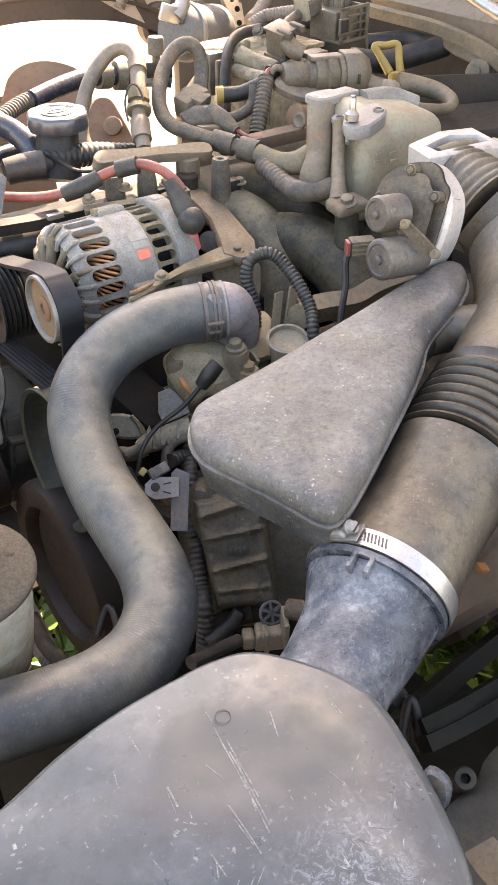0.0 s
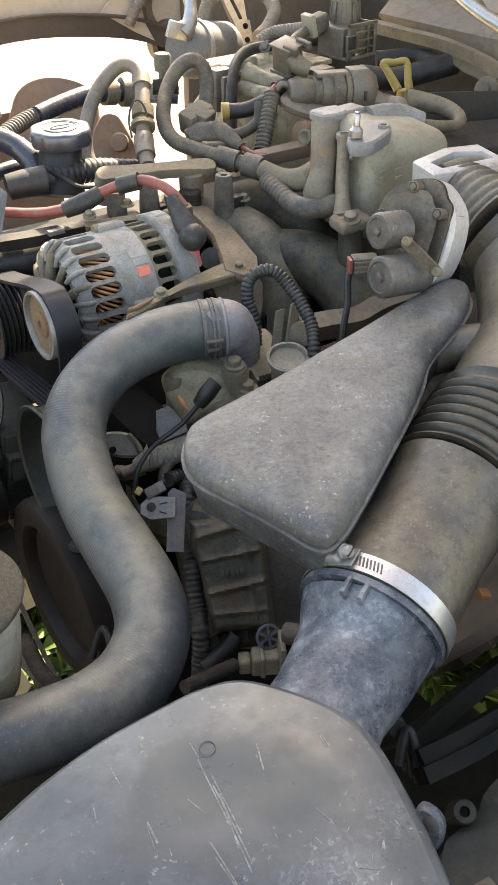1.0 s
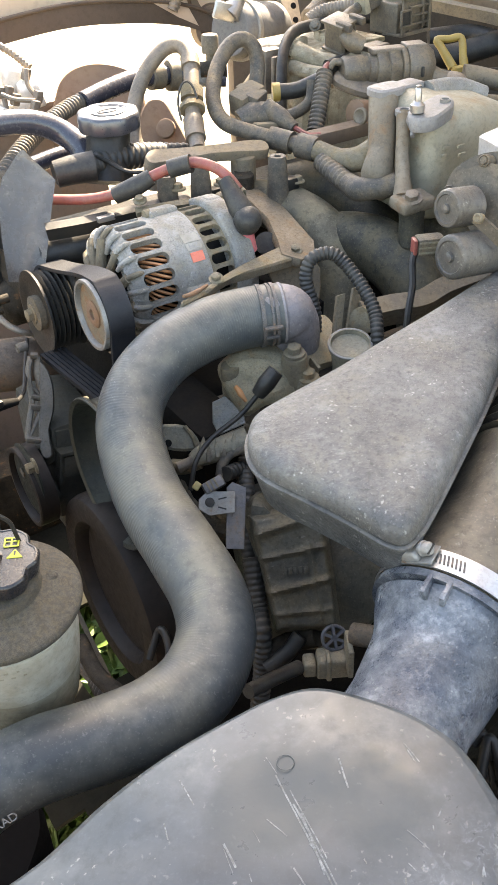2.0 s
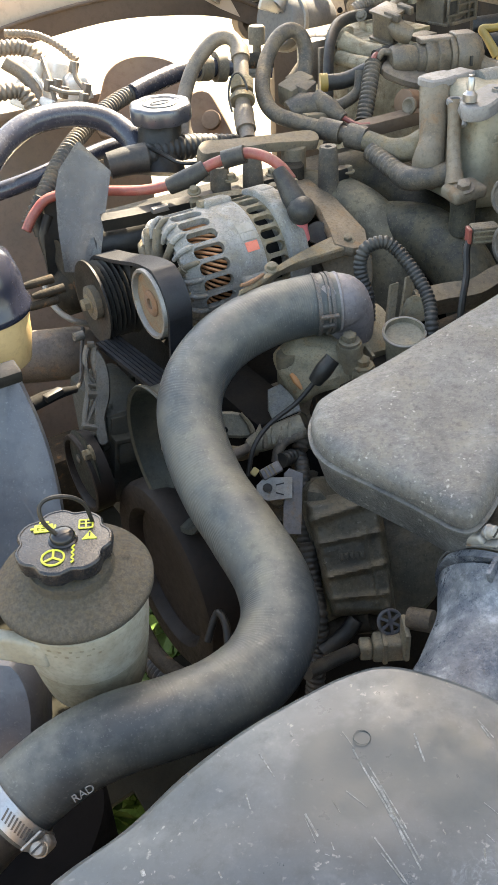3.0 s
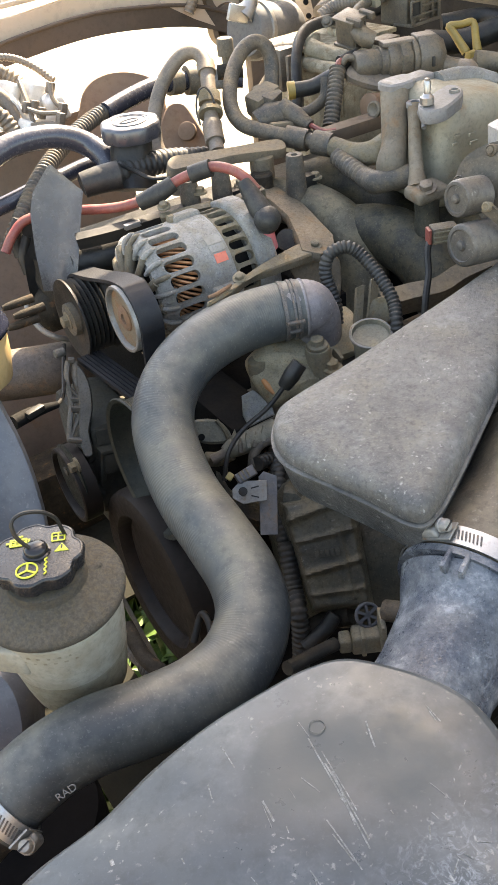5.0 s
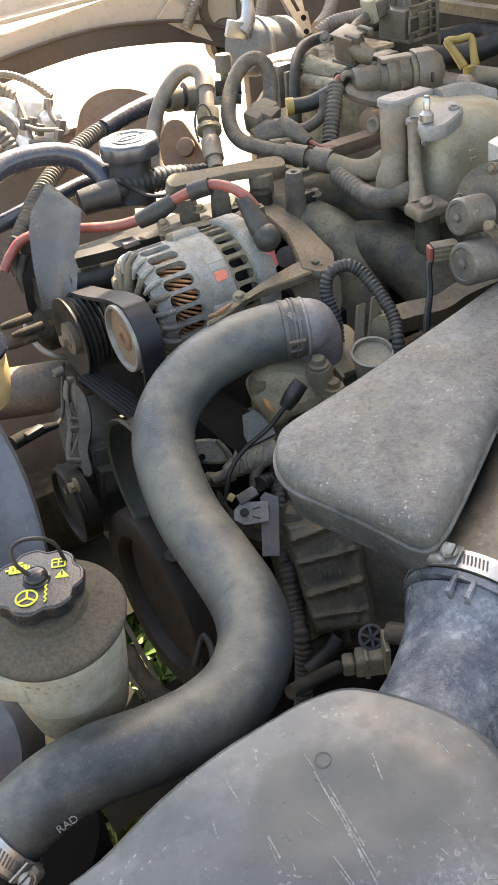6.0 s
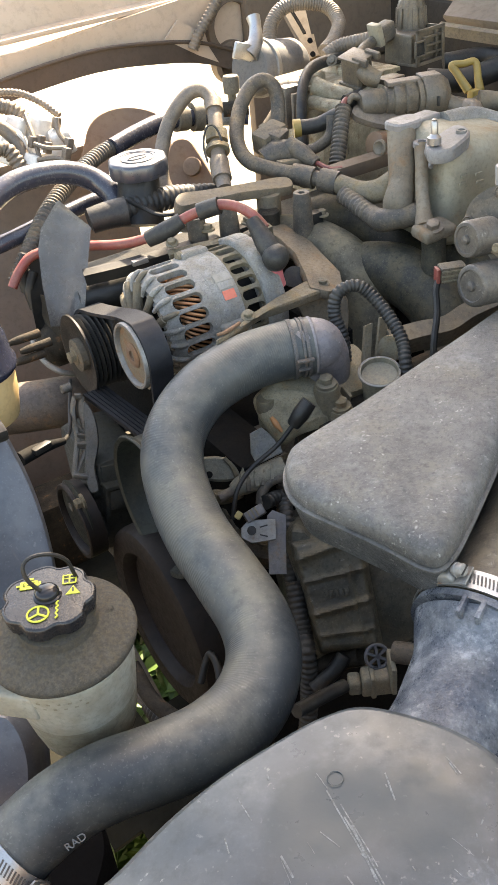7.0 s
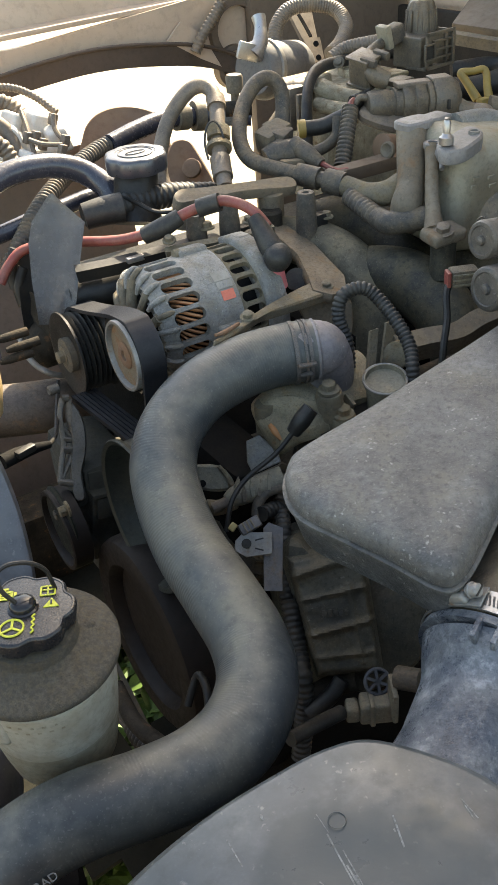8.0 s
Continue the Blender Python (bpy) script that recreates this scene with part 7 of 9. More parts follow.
        add_lathe(b, [(0.0105, -0.03), (0.0092, 0.0), (0.0082, 0.012), (0.0076, 0.0138), (0.0034, 0.0134), (0.0030, 0.011)], axes(q, Z), 20)
        part("body", b, "rubber_grey", post)
        b = B()
        add_box(b, (0.018, 0.012, 0.014), el(Vector(q) - Z * 0.016 + E * 0.012), 0.003)
        part("connector", b, "black", post)
    for q in ((-0.0972, 0.8404, 1.0983), (-0.0612, 0.8608, 1.0949), (0.0069, 0.9074, 1.0796)):
        b = B()
        add_bolt(b, q, Z, 0.0045, 0.006)
        solid("bolt", b, "alu_dirty", "dusty hex bolt on the head", "bolt", "head bolts")
    ladder = thing("wire_tray", (-0.1843, 0.8095, 1.0776), "black plastic wiring tray behind the alternator", "wiring tray")
    b = B()
    add_strip(b, [(-0.2088, 0.8000, 1.0769), (-0.1739, 0.8116, 1.0787), (-0.1385, 0.8242, 1.0820), (-0.1132, 0.8349, 1.0841)], (0, -0.3, 0.95), 0.012, 0.010, 4)
    part("tray", b, "black", ladder)
    b = B()
    add_box(b, (0.016, 0.006, 0.005), el((-0.1582, 0.8113, 1.0844), 0, 0, 0), 0.001)
    part("clip", b, "steel", ladder, "bright metal clip")
    b = B()
    add_tube(b, [(-0.2217, 0.8111, 1.0509), (-0.1911, 0.8220, 1.0524), (-0.1600, 0.8344, 1.0562)], 0.017, 20, 4)
    part("pipe", b, "black", ladder)


far_bank()


def pipes():
    hose("bent_pipe", [(-0.1537, 0.9829, 1.0852), (-0.1600, 0.9927, 1.1007), (-0.1601, 1.0079, 1.1229), (-0.1503, 1.0271, 1.1492), (-0.1306, 1.0383, 1.1709), (-0.1131, 1.0374, 1.1755), (-0.1023, 1.0262, 1.1660), (-0.0987, 1.0012, 1.1467), (-0.0973, 0.9841, 1.1302), (-0.0942, 0.9618, 1.1150), (-0.0893, 0.9409, 1.1014)], 0.0076, "pipe_tan", "dusty tan bent fuel pipe", "pipe",
         ends=[("collar", "alu_dirty", "metal collar", 0.72, 0.77, 0.004), ("collar", "alu_dirty", "", 0.80, 0.82, 0.005), ("sleeve", "pipe_tan", "", 0.86, 0.95, 0.0025), ("sleeve", "pipe_tan", "", 0.60, 0.64, 0.002)])
    hose("vacuum_hose", [(-0.0368, 1.0416, 1.1324), (-0.0357, 1.0560, 1.1532), (-0.0407, 1.0601, 1.1690), (-0.0521, 1.0572, 1.1757), (-0.0652, 1.0455, 1.1698), (-0.0758, 1.0263, 1.1525), (-0.0778, 0.9993, 1.1312), (-0.0662, 0.9784, 1.1163), (-0.0372, 0.9645, 1.1088), (-0.0086, 0.9531, 1.1047), (0.0248, 0.9361, 1.1005)], 0.0078, "rubber_grey", "dusty grey looping vacuum hose", "hose",
         ends=[("sleeve", "rubber_grey", "thick rubber sleeve", 0.86, 0.93, 0.003), ("sleeve", "rubber_grey", "", 0.95, 1.0, 0.004)])
    b = B()
    add_tube(b, [(0.0248, 0.9338, 1.1008), (0.0462, 0.9179, 1.0968), (0.0632, 0.9097, 1.0996), (0.0783, 0.9096, 1.1057)], [0.0095, 0.0105, 0.0115, 0.0135], 18, 6)
    solid("metal_elbow", b, "alu_dirty", "dusty metal elbow into the plenum", "pipe elbow")
    hose("port_hose", [(0.0297, 0.9203, 1.0943), (0.0426, 0.9002, 1.0894), (0.0560, 0.8804, 1.0847)], 0.0095, "rubber_grey", "short ribbed rubber hose", "hose", ribs=0.005, rib_depth=0.08)
    b = B()
    add_tube(b, [(0.0525, 0.8836, 1.0865), (0.0624, 0.8715, 1.0849), (0.0777, 0.8669, 1.0878), (0.0983, 0.8656, 1.0912)], [0.0095, 0.011, 0.0105, 0.0105], 18, 5)
    solid("port_elbow", b, "rubber_grey", "dark rubber elbow into the plenum pillar", "pipe elbow")
    # large coolant hose and pipes at the front of the far bank
    hose("heater_hose", [(-0.3242, 0.8378, 1.1084), (-0.3093, 0.8755, 1.1252), (-0.2922, 0.9017, 1.1337), (-0.2692, 0.9235, 1.1347), (-0.2456, 0.9410, 1.1295), (-0.2230, 0.9484, 1.1184), (-0.2037, 0.9408, 1.1038), (-0.1979, 0.9282, 1.0843)], 0.0118, "hose_gloss", "glossy black heater hose arching over the front", "hose")
    hose("coolant_pipe", [(-0.3298, 0.8663, 1.0798), (-0.2997, 0.8854, 1.0845), (-0.2719, 0.9157, 1.0883), (-0.2485, 0.9439, 1.0897), (-0.2240, 0.9715, 1.0901), (-0.1947, 1.0050, 1.0803)], 0.0085, "hose_gloss", "slim black coolant pipe", "pipe")
    hose("corrugated_conduit", [(-0.2925, 0.8529, 1.0535), (-0.2803, 0.8692, 1.0752), (-0.2685, 0.9224, 1.0974), (-0.2554, 0.9920, 1.1078), (-0.2375, 1.0468, 1.1136), (-0.2197, 1.0752, 1.1162)], 0.0092, "rubber_grey", "grey corrugated wire conduit", "conduit", ribs=0.005)
    hose("suction_pipe", [(-0.2239, 1.0623, 1.1160), (-0.1990, 1.0934, 1.1214), (-0.1732, 1.1227, 1.1240), (-0.1433, 1.1480, 1.1200), (-0.1044, 1.1617, 1.1152), (-0.0775, 1.1629, 1.1122)], 0.0105, "hose_gloss", "blue-grey air conditioning pipe with fittings", "pipe",
         ends=[("fitting", "tan", "tan metal fitting", 0.48, 0.56, 0.004), ("fitting", "tan", "", 0.60, 0.66, 0.006), ("fitting", "alu", "", 0.70, 0.84, 0.001)])
    v = thing("service_valve", (-0.0951, 1.1473, 1.1281), "dusty service valve with a grey cap", "valve")
    b = B()
    add_lathe(b, [(0.005, -0.03), (0.005, -0.004), (0.0095, -0.003), (0.0100, 0.014), (0.0085, 0.0165)], axes((-0.0953, 1.1689, 1.1421), (0.02, 0, 1)), 20)
    part("cap", b, "tan", v)
    b = B()
    add_tube(b, [(-0.1063, 1.1551, 1.1237), (-0.0762, 1.1587, 1.1237)], 0.009, 16, 2)
    part("block", b, "dirty", v)
    hose("harness_tube", [(-0.0215, 1.0762, 1.1178), (0.0036, 1.0798, 1.1186), (0.0226, 1.0807, 1.1255), (0.0444, 1.0728, 1.1368)], 0.0085, "rubber", "black sleeved wiring with yellow tape", "cable", ends=[("tape", "yellow", "yellow tape band", 0.0, 0.10, 0.0012)])
    hose("vacuum_line", [(-0.0157, 1.0416, 1.1018), (0.0028, 1.0454, 1.1041), (0.0186, 1.0489, 1.1153), (0.0214, 1.0560, 1.1341)], 0.006, "rubber_grey", "thin grey vacuum line", "hose")
    hose("pressure_pipe", [(-0.0595, 1.1744, 1.0902), (-0.0232, 1.2045, 1.1277), (0.0042, 1.2069, 1.1263)], 0.008, "tan", "tan dusty pipe behind the engine", "pipe")


pipes()


def sensors_mid():
    tie = B()
    add_tube(tie, [(-0.1058, 0.9600, 1.1234), (-0.1091, 0.9682, 1.1359), (-0.1080, 0.9761, 1.1471), (-0.1042, 0.9808, 1.1534), (-0.0991, 0.9817, 1.1539), (-0.0942, 0.9788, 1.1487), (-0.0907, 0.9732, 1.1399)], 0.0012, 6, 5)
    solid("cable_tie", tie, "rubber", "thin loose cable tie on the far hose", "cable tie")
    s = thing("pressure_sensor", (-0.0442, 0.9930, 1.1071), "dusty grey pressure sensor and its plug", "sensor")
    b = B()
    add_box(b, (0.034, 0.022, 0.024), el((-0.0445, 1.0130, 1.1275), 10, -14, 10), 0.004)
    part("plug", b, "tan", s)
    b = B()
    add_tube(b, [(-0.0507, 0.9893, 1.1117), (-0.0376, 0.9944, 1.1168), (-0.0200, 0.9967, 1.1171)], [0.012, 0.014, 0.012], 14, 4)
    part("body", b, "rubber_grey", s)
    b = B()
    add_box(b, (0.022, 0.016, 0.022), el((-0.0361, 1.0075, 1.1268), 15, -10, 25), 0.004)
    part("neck", b, "rubber_grey", s)
    b = B()
    add_box(b, (0.040, 0.010, 0.010), el((-0.0202, 0.9794, 1.1097), 0, 8, 0), 0.003)
    part("foot", b, "tan", s)
    b = B()
    add_box(b, (0.010, 0.026, 0.008), el((-0.0439, 1.0123, 1.1353), 10, -14, 10), 0.002)
    part("clip", b, "tan", s)
    b = B()
    add_tube(b, [(-0.0253, 0.9957, 1.1254), (-0.0111, 0.9859, 1.1174), (0.0030, 0.9758, 1.1091)], [0.0085, 0.0095, 0.006], 16, 4)
    part("boot", b, "rubber_grey", s)
    b = B()
    add_tube(b, [(0.0030, 0.9765, 1.1101), (0.0171, 0.9684, 1.1047), (0.0291, 0.9698, 1.1045)], 0.0028, 8, 4)
    part("red_wire", b, "red", s)
    bar = B()
    add_box(bar, (0.10, 0.02, 0.014), el((0.0493, 0.9928, 1.0990)), 0.003)
    solid("support_bar", bar, "paint_dark", "brown metal support bar behind the hoses", "bar")
    # valve with motor on top of the rear
    v = thing("recirculation_valve", (0.0912, 1.0910, 1.1193), "dusty grey cylindrical control valve", "valve")
    w = (Vector((0.1494, 1.0874, 1.1392)) - Vector((0.0592, 1.0603, 1.1424))).normalized()
    o = Vector((0.0594, 1.0655, 1.1411))
    vm = axes(o, w, Z)
    b = B()
    add_lathe(b, [(0.006, -0.010), (0.0125, -0.009), (0.0145, -0.006), (0.0148, 0.014), (0.0135, 0.016), (0.0135, 0.018), (0.0155, 0.019), (0.0158, 0.027)], vm, 28)
    part("nose", b, "valve_grey", v)
    b = B()
    add_lathe(b, [(0.010, 0.026), (0.0185, 0.0265), (0.0198, 0.0285), (0.0198, 0.0370), (0.0188, 0.0380), (0.0188, 0.0395), (0.0204, 0.0405), (0.0204, 0.0510), (0.0190, 0.0530), (0.0170, 0.0535)], vm @ pose(0, 0, 0, 0, 0, 22.5), 8)
    part("barrel", b, "valve_grey", v, "eight-sided dusty barrel")
    b = B()
    add_lathe(b, [(0.0165, 0.0525), (0.0212, 0.0530), (0.0218, 0.0545), (0.0218, 0.0580), (0.0205, 0.0595), (0.0165, 0.0600)], vm, 32)
    part("seam_ring", b, "valve_grey", v)
    b = B()
    add_lathe(b, [(0.014, 0.0585), (0.0238, 0.0590), (0.0252, 0.0610), (0.0252, 0.0800), (0.0236, 0.0825), (0.0185, 0.0890), (0.012, 0.0900)], vm @ pose(0, 0, 0, 0, 0, 22.5), 8)
    part("hex_collar", b, "valve_grey", v, "octagonal dusty end collar")
    for dz in (-0.008, 0.007):
        b = B()
        add_tube(b, [o + Z * dz - w * 0.006, o + Z * dz - w * 0.016 + Z * dz * 0.3, o + Z * dz * 0.4 - w * 0.021], [0.0042, 0.0036, 0.0028], 10, 3)
        part("nose_lug", b, "valve_grey", v)
    b = B()
    add_tube(b, [o - Z * 0.010 - w * 0.008, o + w * 0.012 - Z * 0.010, o + w * 0.03 - Z * 0.009], [0.006, 0.0080, 0.0075], 14, 3)
    part("lower_lobe", b, "valve_grey", v)
    b = B()
    add_box(b, (0.036, 0.016, 0.005), axes(o + w * 0.040 + Z * 0.0185, Z, w), 0.0015, 1.0, 3)
    part("top_plate", b, "pipe_tan", v, "pale dusted top plate")
    b = B()
    add_box(b, (0.022, 0.020, 0.004), axes(o + w * 0.070 + Z * 0.0220, Z, w), 0.0015, 1.0, 3)
    part("top_cap", b, "pipe_tan", v)
    b = B()
    add_box(b, (0.003, 0.004, 0.010), axes(o + w * 0.072 - Vector((-0.3, 1, 0)).normalized() * 0.0236, Z, w), 0.0005)
    part("slot", b, "rubber", v)
    b = B()
    add_tube(b, [(0.1453, 1.0816, 1.1315), (0.1561, 1.0794, 1.1264), (0.1670, 1.0794, 1.1244)], [0.010, 0.0095, 0.0095], 16, 3)
    part("outlet", b, "valve_grey", v)
    b = B()
    add_tube(b, [(0.1646, 1.0792, 1.1246), (0.1735, 1.0739, 1.1241), (0.1740, 1.0595, 1.1208), (0.1708, 1.0436, 1.1160)], [0.0105, 0.0105, 0.0075, 0.007], 16, 4)
    part("outlet_elbow", b, "pipe_tan", v)
    b = B()
    add_box(b, (0.022, 0.026, 0.032), el((0.0507, 1.1060, 1.1663), 8, -12, 8), 0.003, 1.0, 3)
    for x in (-0.008, 0.0, 0.008):
        add_box(b, (0.0022, 0.029, 0.026), el((0.0507, 1.1060, 1.1663), 8, -12, 8) @ pose(x, 0, -0.001), 0.0006)
    add_box(b, (0.027, 0.031, 0.003), el((0.0507, 1.1060, 1.1663), 8, -12, 8) @ pose(0, 0, 0.0165), 0.001)
    add_box(b, (0.027, 0.031, 0.003), el((0.0507, 1.1060, 1.1663), 8, -12, 8) @ pose(0, 0, -0.012), 0.001)
    plug = part("plug", b, "valve_grey", v)
    b = B()
    for x, z in ((-0.010, 0.012), (0.010, 0.012), (0.0, -0.006)):
        add_box(b, (0.006, 0.020, 0.008), el((0.0614, 1.0974, 1.1697), 8, -12, 8) @ pose(x, 0, z), 0.002)
    part("plug_clip", b, "rubber_grey", plug)
    b = B()
    add_tube(b, [(0.0553, 1.0971, 1.1703), (0.0639, 1.0875, 1.1636), (0.0740, 1.0860, 1.1596)], [0.009, 0.010, 0.009], 14, 4)
    part("plug_boot", b, "valve_grey", v)
    b = B()
    add_box(b, (0.030, 0.02, 0.006), el((0.0867, 1.1137, 1.1533), 0, 0, 6), 0.002)
    part("arm", b, "valve_grey", v)
    b = B()
    add_cap(b, [(0.0430, 1.0487, 1.1373), (0.0582, 1.0448, 1.1290), (0.0819, 1.0435, 1.1228), (0.1040, 1.0585, 1.1229), (0.1112, 1.0733, 1.1255), (0.0910, 1.0877, 1.1323), (0.0538, 1.0769, 1.1410)], [(0.003, -0.008), (0, -0.005), (0, 0), (0.003, 0.002)], 4)
    part("base", b, "pipe_tan", v, "tan dirt-crusted base flange")
    b = B()
    add_lathe(b, [(0.006, -0.012), (0.013, -0.011), (0.013, 0.004), (0.010, 0.005)], axes((0.0673, 1.0210, 1.1103), (-0.6, -0.6, 0.2)), 22)
    part("gasket", b, "brown", v, "reddish-brown gasket")
    b = B()
    add_lathe(b, [(0.004, 0.0), (0.0085, 0.001), (0.0085, 0.004), (0.0065, 0.005), (0.004, 0.003)], axes((0.0711, 1.0041, 1.1116), (-0.6, -0.6, 0.2)), 22)
    part("flange_ring", b, "plenum_stain", v)
    hose("valve_conduit", [(0.0238, 1.0063, 1.0966), (0.0270, 1.0193, 1.1114), (0.0303, 1.0343, 1.1275), (0.0336, 1.0509, 1.1422)], 0.0088, "rubber_grey", "grey corrugated conduit with a red wire", "conduit", ribs=0.0046, ends=())
    b = B()
    add_tube(b, [(0.0330, 1.0501, 1.1412), (0.0352, 1.0602, 1.1467), (0.0446, 1.0694, 1.1495)], 0.0032, 8, 4)
    solid("red_lead", b, "red", "short red wire leaving the conduit", "wire")
    b = B()
    add_tube(b, [(0.0365, 1.0655, 1.1452), (0.0541, 1.0811, 1.1470)], 0.007, 12, 3)
    solid("black_lead", b, "rubber", "short black lead at the valve", "wire")
    # dusty rear cover with black frame
    c = thing("rear_cover", (0.0417, 1.1493, 1.0710), "dusty tan rear valve cover in a black frame", "cover")
    corner = Vector((0.0043, 1.1666, 1.1297))
    b = B()
    add_box(b, (0.13, 0.10, 0.13), el(corner + E * 0.065 + L * 0.05 - Z * 0.065, 0, 0, 4), 0.008)
    part("cover", b, "crust", c)
    b = B()
    add_box(b, (0.13, 0.10, 0.006), el(corner + E * 0.065 + L * 0.05 + Z * 0.003, 0, 0, 4), 0.002)
    part("gasket_lip", b, "crust", c)
    for x, y in ((0.02, 0.015), (0.07, 0.02), (0.11, 0.05)):
        b = B()
        add_box(b, (0.03, 0.022, 0.012), el(corner + E * x + L * (y + 0.02) + Z * 0.010, 0, 0, 20 * x * 50), 0.004)
        part("lump", b, "crust", c)
    b = B()
    add_tube(b, [(-0.0126, 1.0702, 1.0540), (-0.0131, 1.1043, 1.0952), (-0.0126, 1.1352, 1.1313), (-0.0079, 1.1659, 1.1487), (0.0029, 1.1959, 1.1550), (0.0262, 1.2288, 1.1544), (0.0619, 1.2668, 1.1501), (0.1067, 1.3067, 1.1471)], 0.0068, 12, 6, squash=0.8)
    part("frame", b, "rubber", c)
    b = B()
    add_tube(b, [(0.0020, 1.1777, 1.1374), (0.0242, 1.1689, 1.1295), (0.0471, 1.1632, 1.1259)], [0.011, 0.010, 0.009], 14, 4)
    part("port", b, "crust", c)
    b = B()
    add_bolt(b, (0.0247, 1.2063, 1.1574), (-0.2, -0.8, 0.5), 0.0045, 0.005)
    part("bolt", b, "grime", c)
    b = B()
    add_tube(b, [(-0.0010, 1.1690, 1.1210), (0.0140, 1.1560, 1.1200), (0.0330, 1.1440, 1.1190)], [0.0085, 0.0075, 0.0075], 18, 4)
    part("rail", b, "crust", c, "pale crusted rail along the cover")
    for k in range(3):
        b = B()
        add_box(b, (0.004, 0.006, 0.07), el(corner + E * (0.012 + 0.016 * k) - Z * 0.045 - L * 0.001, 0, 0, 4), 0.0015)
        part("rib", b, "crust", c)
    b = B()
    add_box(b, (0.026, 0.02, 0.05), el((-0.0273, 1.1727, 1.1176)), 0.006)
    part("union_block", b, "pipe_tan", c)
    b = B()
    add_tube(b, [(-0.0440, 1.1816, 1.1336), (-0.0325, 1.1838, 1.1348), (-0.0278, 1.1841, 1.1344), (-0.0123, 1.1858, 1.1340)], [0.010, 0.0115, 0.013, 0.012], 16, 4)
    part("union", b, "pipe_tan", c)
    b = B()
    add_box(b, (0.02, 0.006, 0.10), el((-0.0161, 1.1535, 1.0875)), 0.003)
    part("upright", b, "pipe_tan", c)
    # tall connector tower
    k = thing("relay_tower", (0.1297, 1.2079, 1.1409), "tall dusty grey electrical connector tower", "connector")
    km = el((0.1211, 1.2440, 1.1953), 0, 0, 8)
    b = B()
    add_lathe(b, [(0.0185, -0.016), (0.0165, 0.010), (0.0145, 0.0155), (0.012, 0.018), (0.006, 0.0185)], km, 48, 1.0, 9, 0.05)
    part("tower", b, "valve_grey", k)
    for q in range(14):
        b = B()
        add_box(b, (0.0030, 0.0026, 0.022), km @ pose(0, 0, 0, 0, 0, q * 360 / 14) @ pose(0.0172, 0, -0.003, 0, -4, 0), 0.0008)
        part("grip_rib", b, "valve_grey", k)
    b = B()
    add_lathe(b, [(0.016, -0.022), (0.0205, -0.021), (0.0205, -0.017), (0.018, -0.016)], km, 30)
    part("collar", b, "valve_grey", k)
    b = B()
    add_box(b, (0.024, 0.042, 0.034), el((0.1113, 1.2206, 1.1627), 0, 0, 8), 0.0025, 1.0, 3)
    part("base", b, "valve_grey", k)
    fr = el((0.1406, 1.2077, 1.1655), 0, 0, 8)
    b = B()
    for sx, sy, sz, x, y, z in ((0.050, 0.003, 0.004, 0, 0, 0.018), (0.050, 0.003, 0.004, 0, 0, -0.018), (0.005, 0.003, 0.040, -0.0225, 0, 0), (0.005, 0.003, 0.040, 0.0225, 0, 0), (0.050, 0.030, 0.003, 0, 0.015, -0.019), (0.003, 0.030, 0.036, 0.0235, 0.015, 0), (0.040, 0.003, 0.030, 0.004, 0.006, 0)):
        add_box(b, (sx, sy, sz), fr @ pose(x, y, z), 0.0008)
    part("open_frame", b, "valve_grey", k)
    b = B()
    for sx, sz, x, z in ((0.016, 0.002, 0, 0.008), (0.016, 0.002, 0, -0.008), (0.002, 0.018, 0.008, 0), (0.002, 0.018, -0.008, 0)):
        add_box(b, (sx, 0.003, sz), fr @ pose(-0.022 + x, -0.0035, z), 0.0005)
    part("window_rim", b, "valve_grey", k)
    b = B()
    add_box(b, (0.014, 0.002, 0.014), fr @ pose(-0.022, -0.002, 0), 0.0004)
    part("window", b, "rubber", k)
    for x, z, sx, sz in ((0.006, 0.009, 0.032, 0.0025), (0.006, 0.0, 0.032, 0.0025), (0.006, -0.009, 0.032, 0.0025), (0.012, 0.0, 0.0025, 0.034)):
        b = B()
        add_box(b, (sx, 0.004, sz), fr @ pose(x, 0.002, z), 0.0006)
        part("frame_bar", b, "valve_grey", k)
    b = B()
    add_box(b, (0.020, 0.018, 0.020), el((0.0886, 1.2191, 1.1825), 0, -15, 0), 0.003, 1.0, 3)
    part("side_plug", b, "rubber_grey", k)
    b = B()
    add_box(b, (0.008, 0.020, 0.026), el((0.0775, 1.2108, 1.1812), 0, -15, 0), 0.002)
    part("plug_lip", b, "plenum", k, "pale connector lip")
    b = B()
    add_tube(b, [(0.0748, 1.2123, 1.1749), (0.0627, 1.1959, 1.1710), (0.0516, 1.1665, 1.1656)], 0.006, 12, 4)
    part("lead", b, "rubber_grey", k)
    hose("rear_conduit", [(0.0161, 1.2408, 1.1559), (0.0339, 1.2489, 1.1646), (0.0614, 1.2437, 1.1699), (0.0815, 1.2364, 1.1735)], 0.0085, "pipe_tan", "tan dusty corrugated conduit", "conduit", ribs=0.0040, rib_depth=0.10)
    hose("loop_conduit", [(-0.0543, 1.3195, 1.1590), (-0.0518, 1.3342, 1.1800), (-0.0362, 1.3476, 1.1968), (-0.0066, 1.3535, 1.2002), (0.0225, 1.3523, 1.1932), (0.0361, 1.3306, 1.1768), (0.0292, 1.2963, 1.1636), (0.0164, 1.2653, 1.1561)], 0.0095, "pipe_tan", "tan dusty looped corrugated conduit", "conduit", ribs=0.0036, rib_depth=0.09)
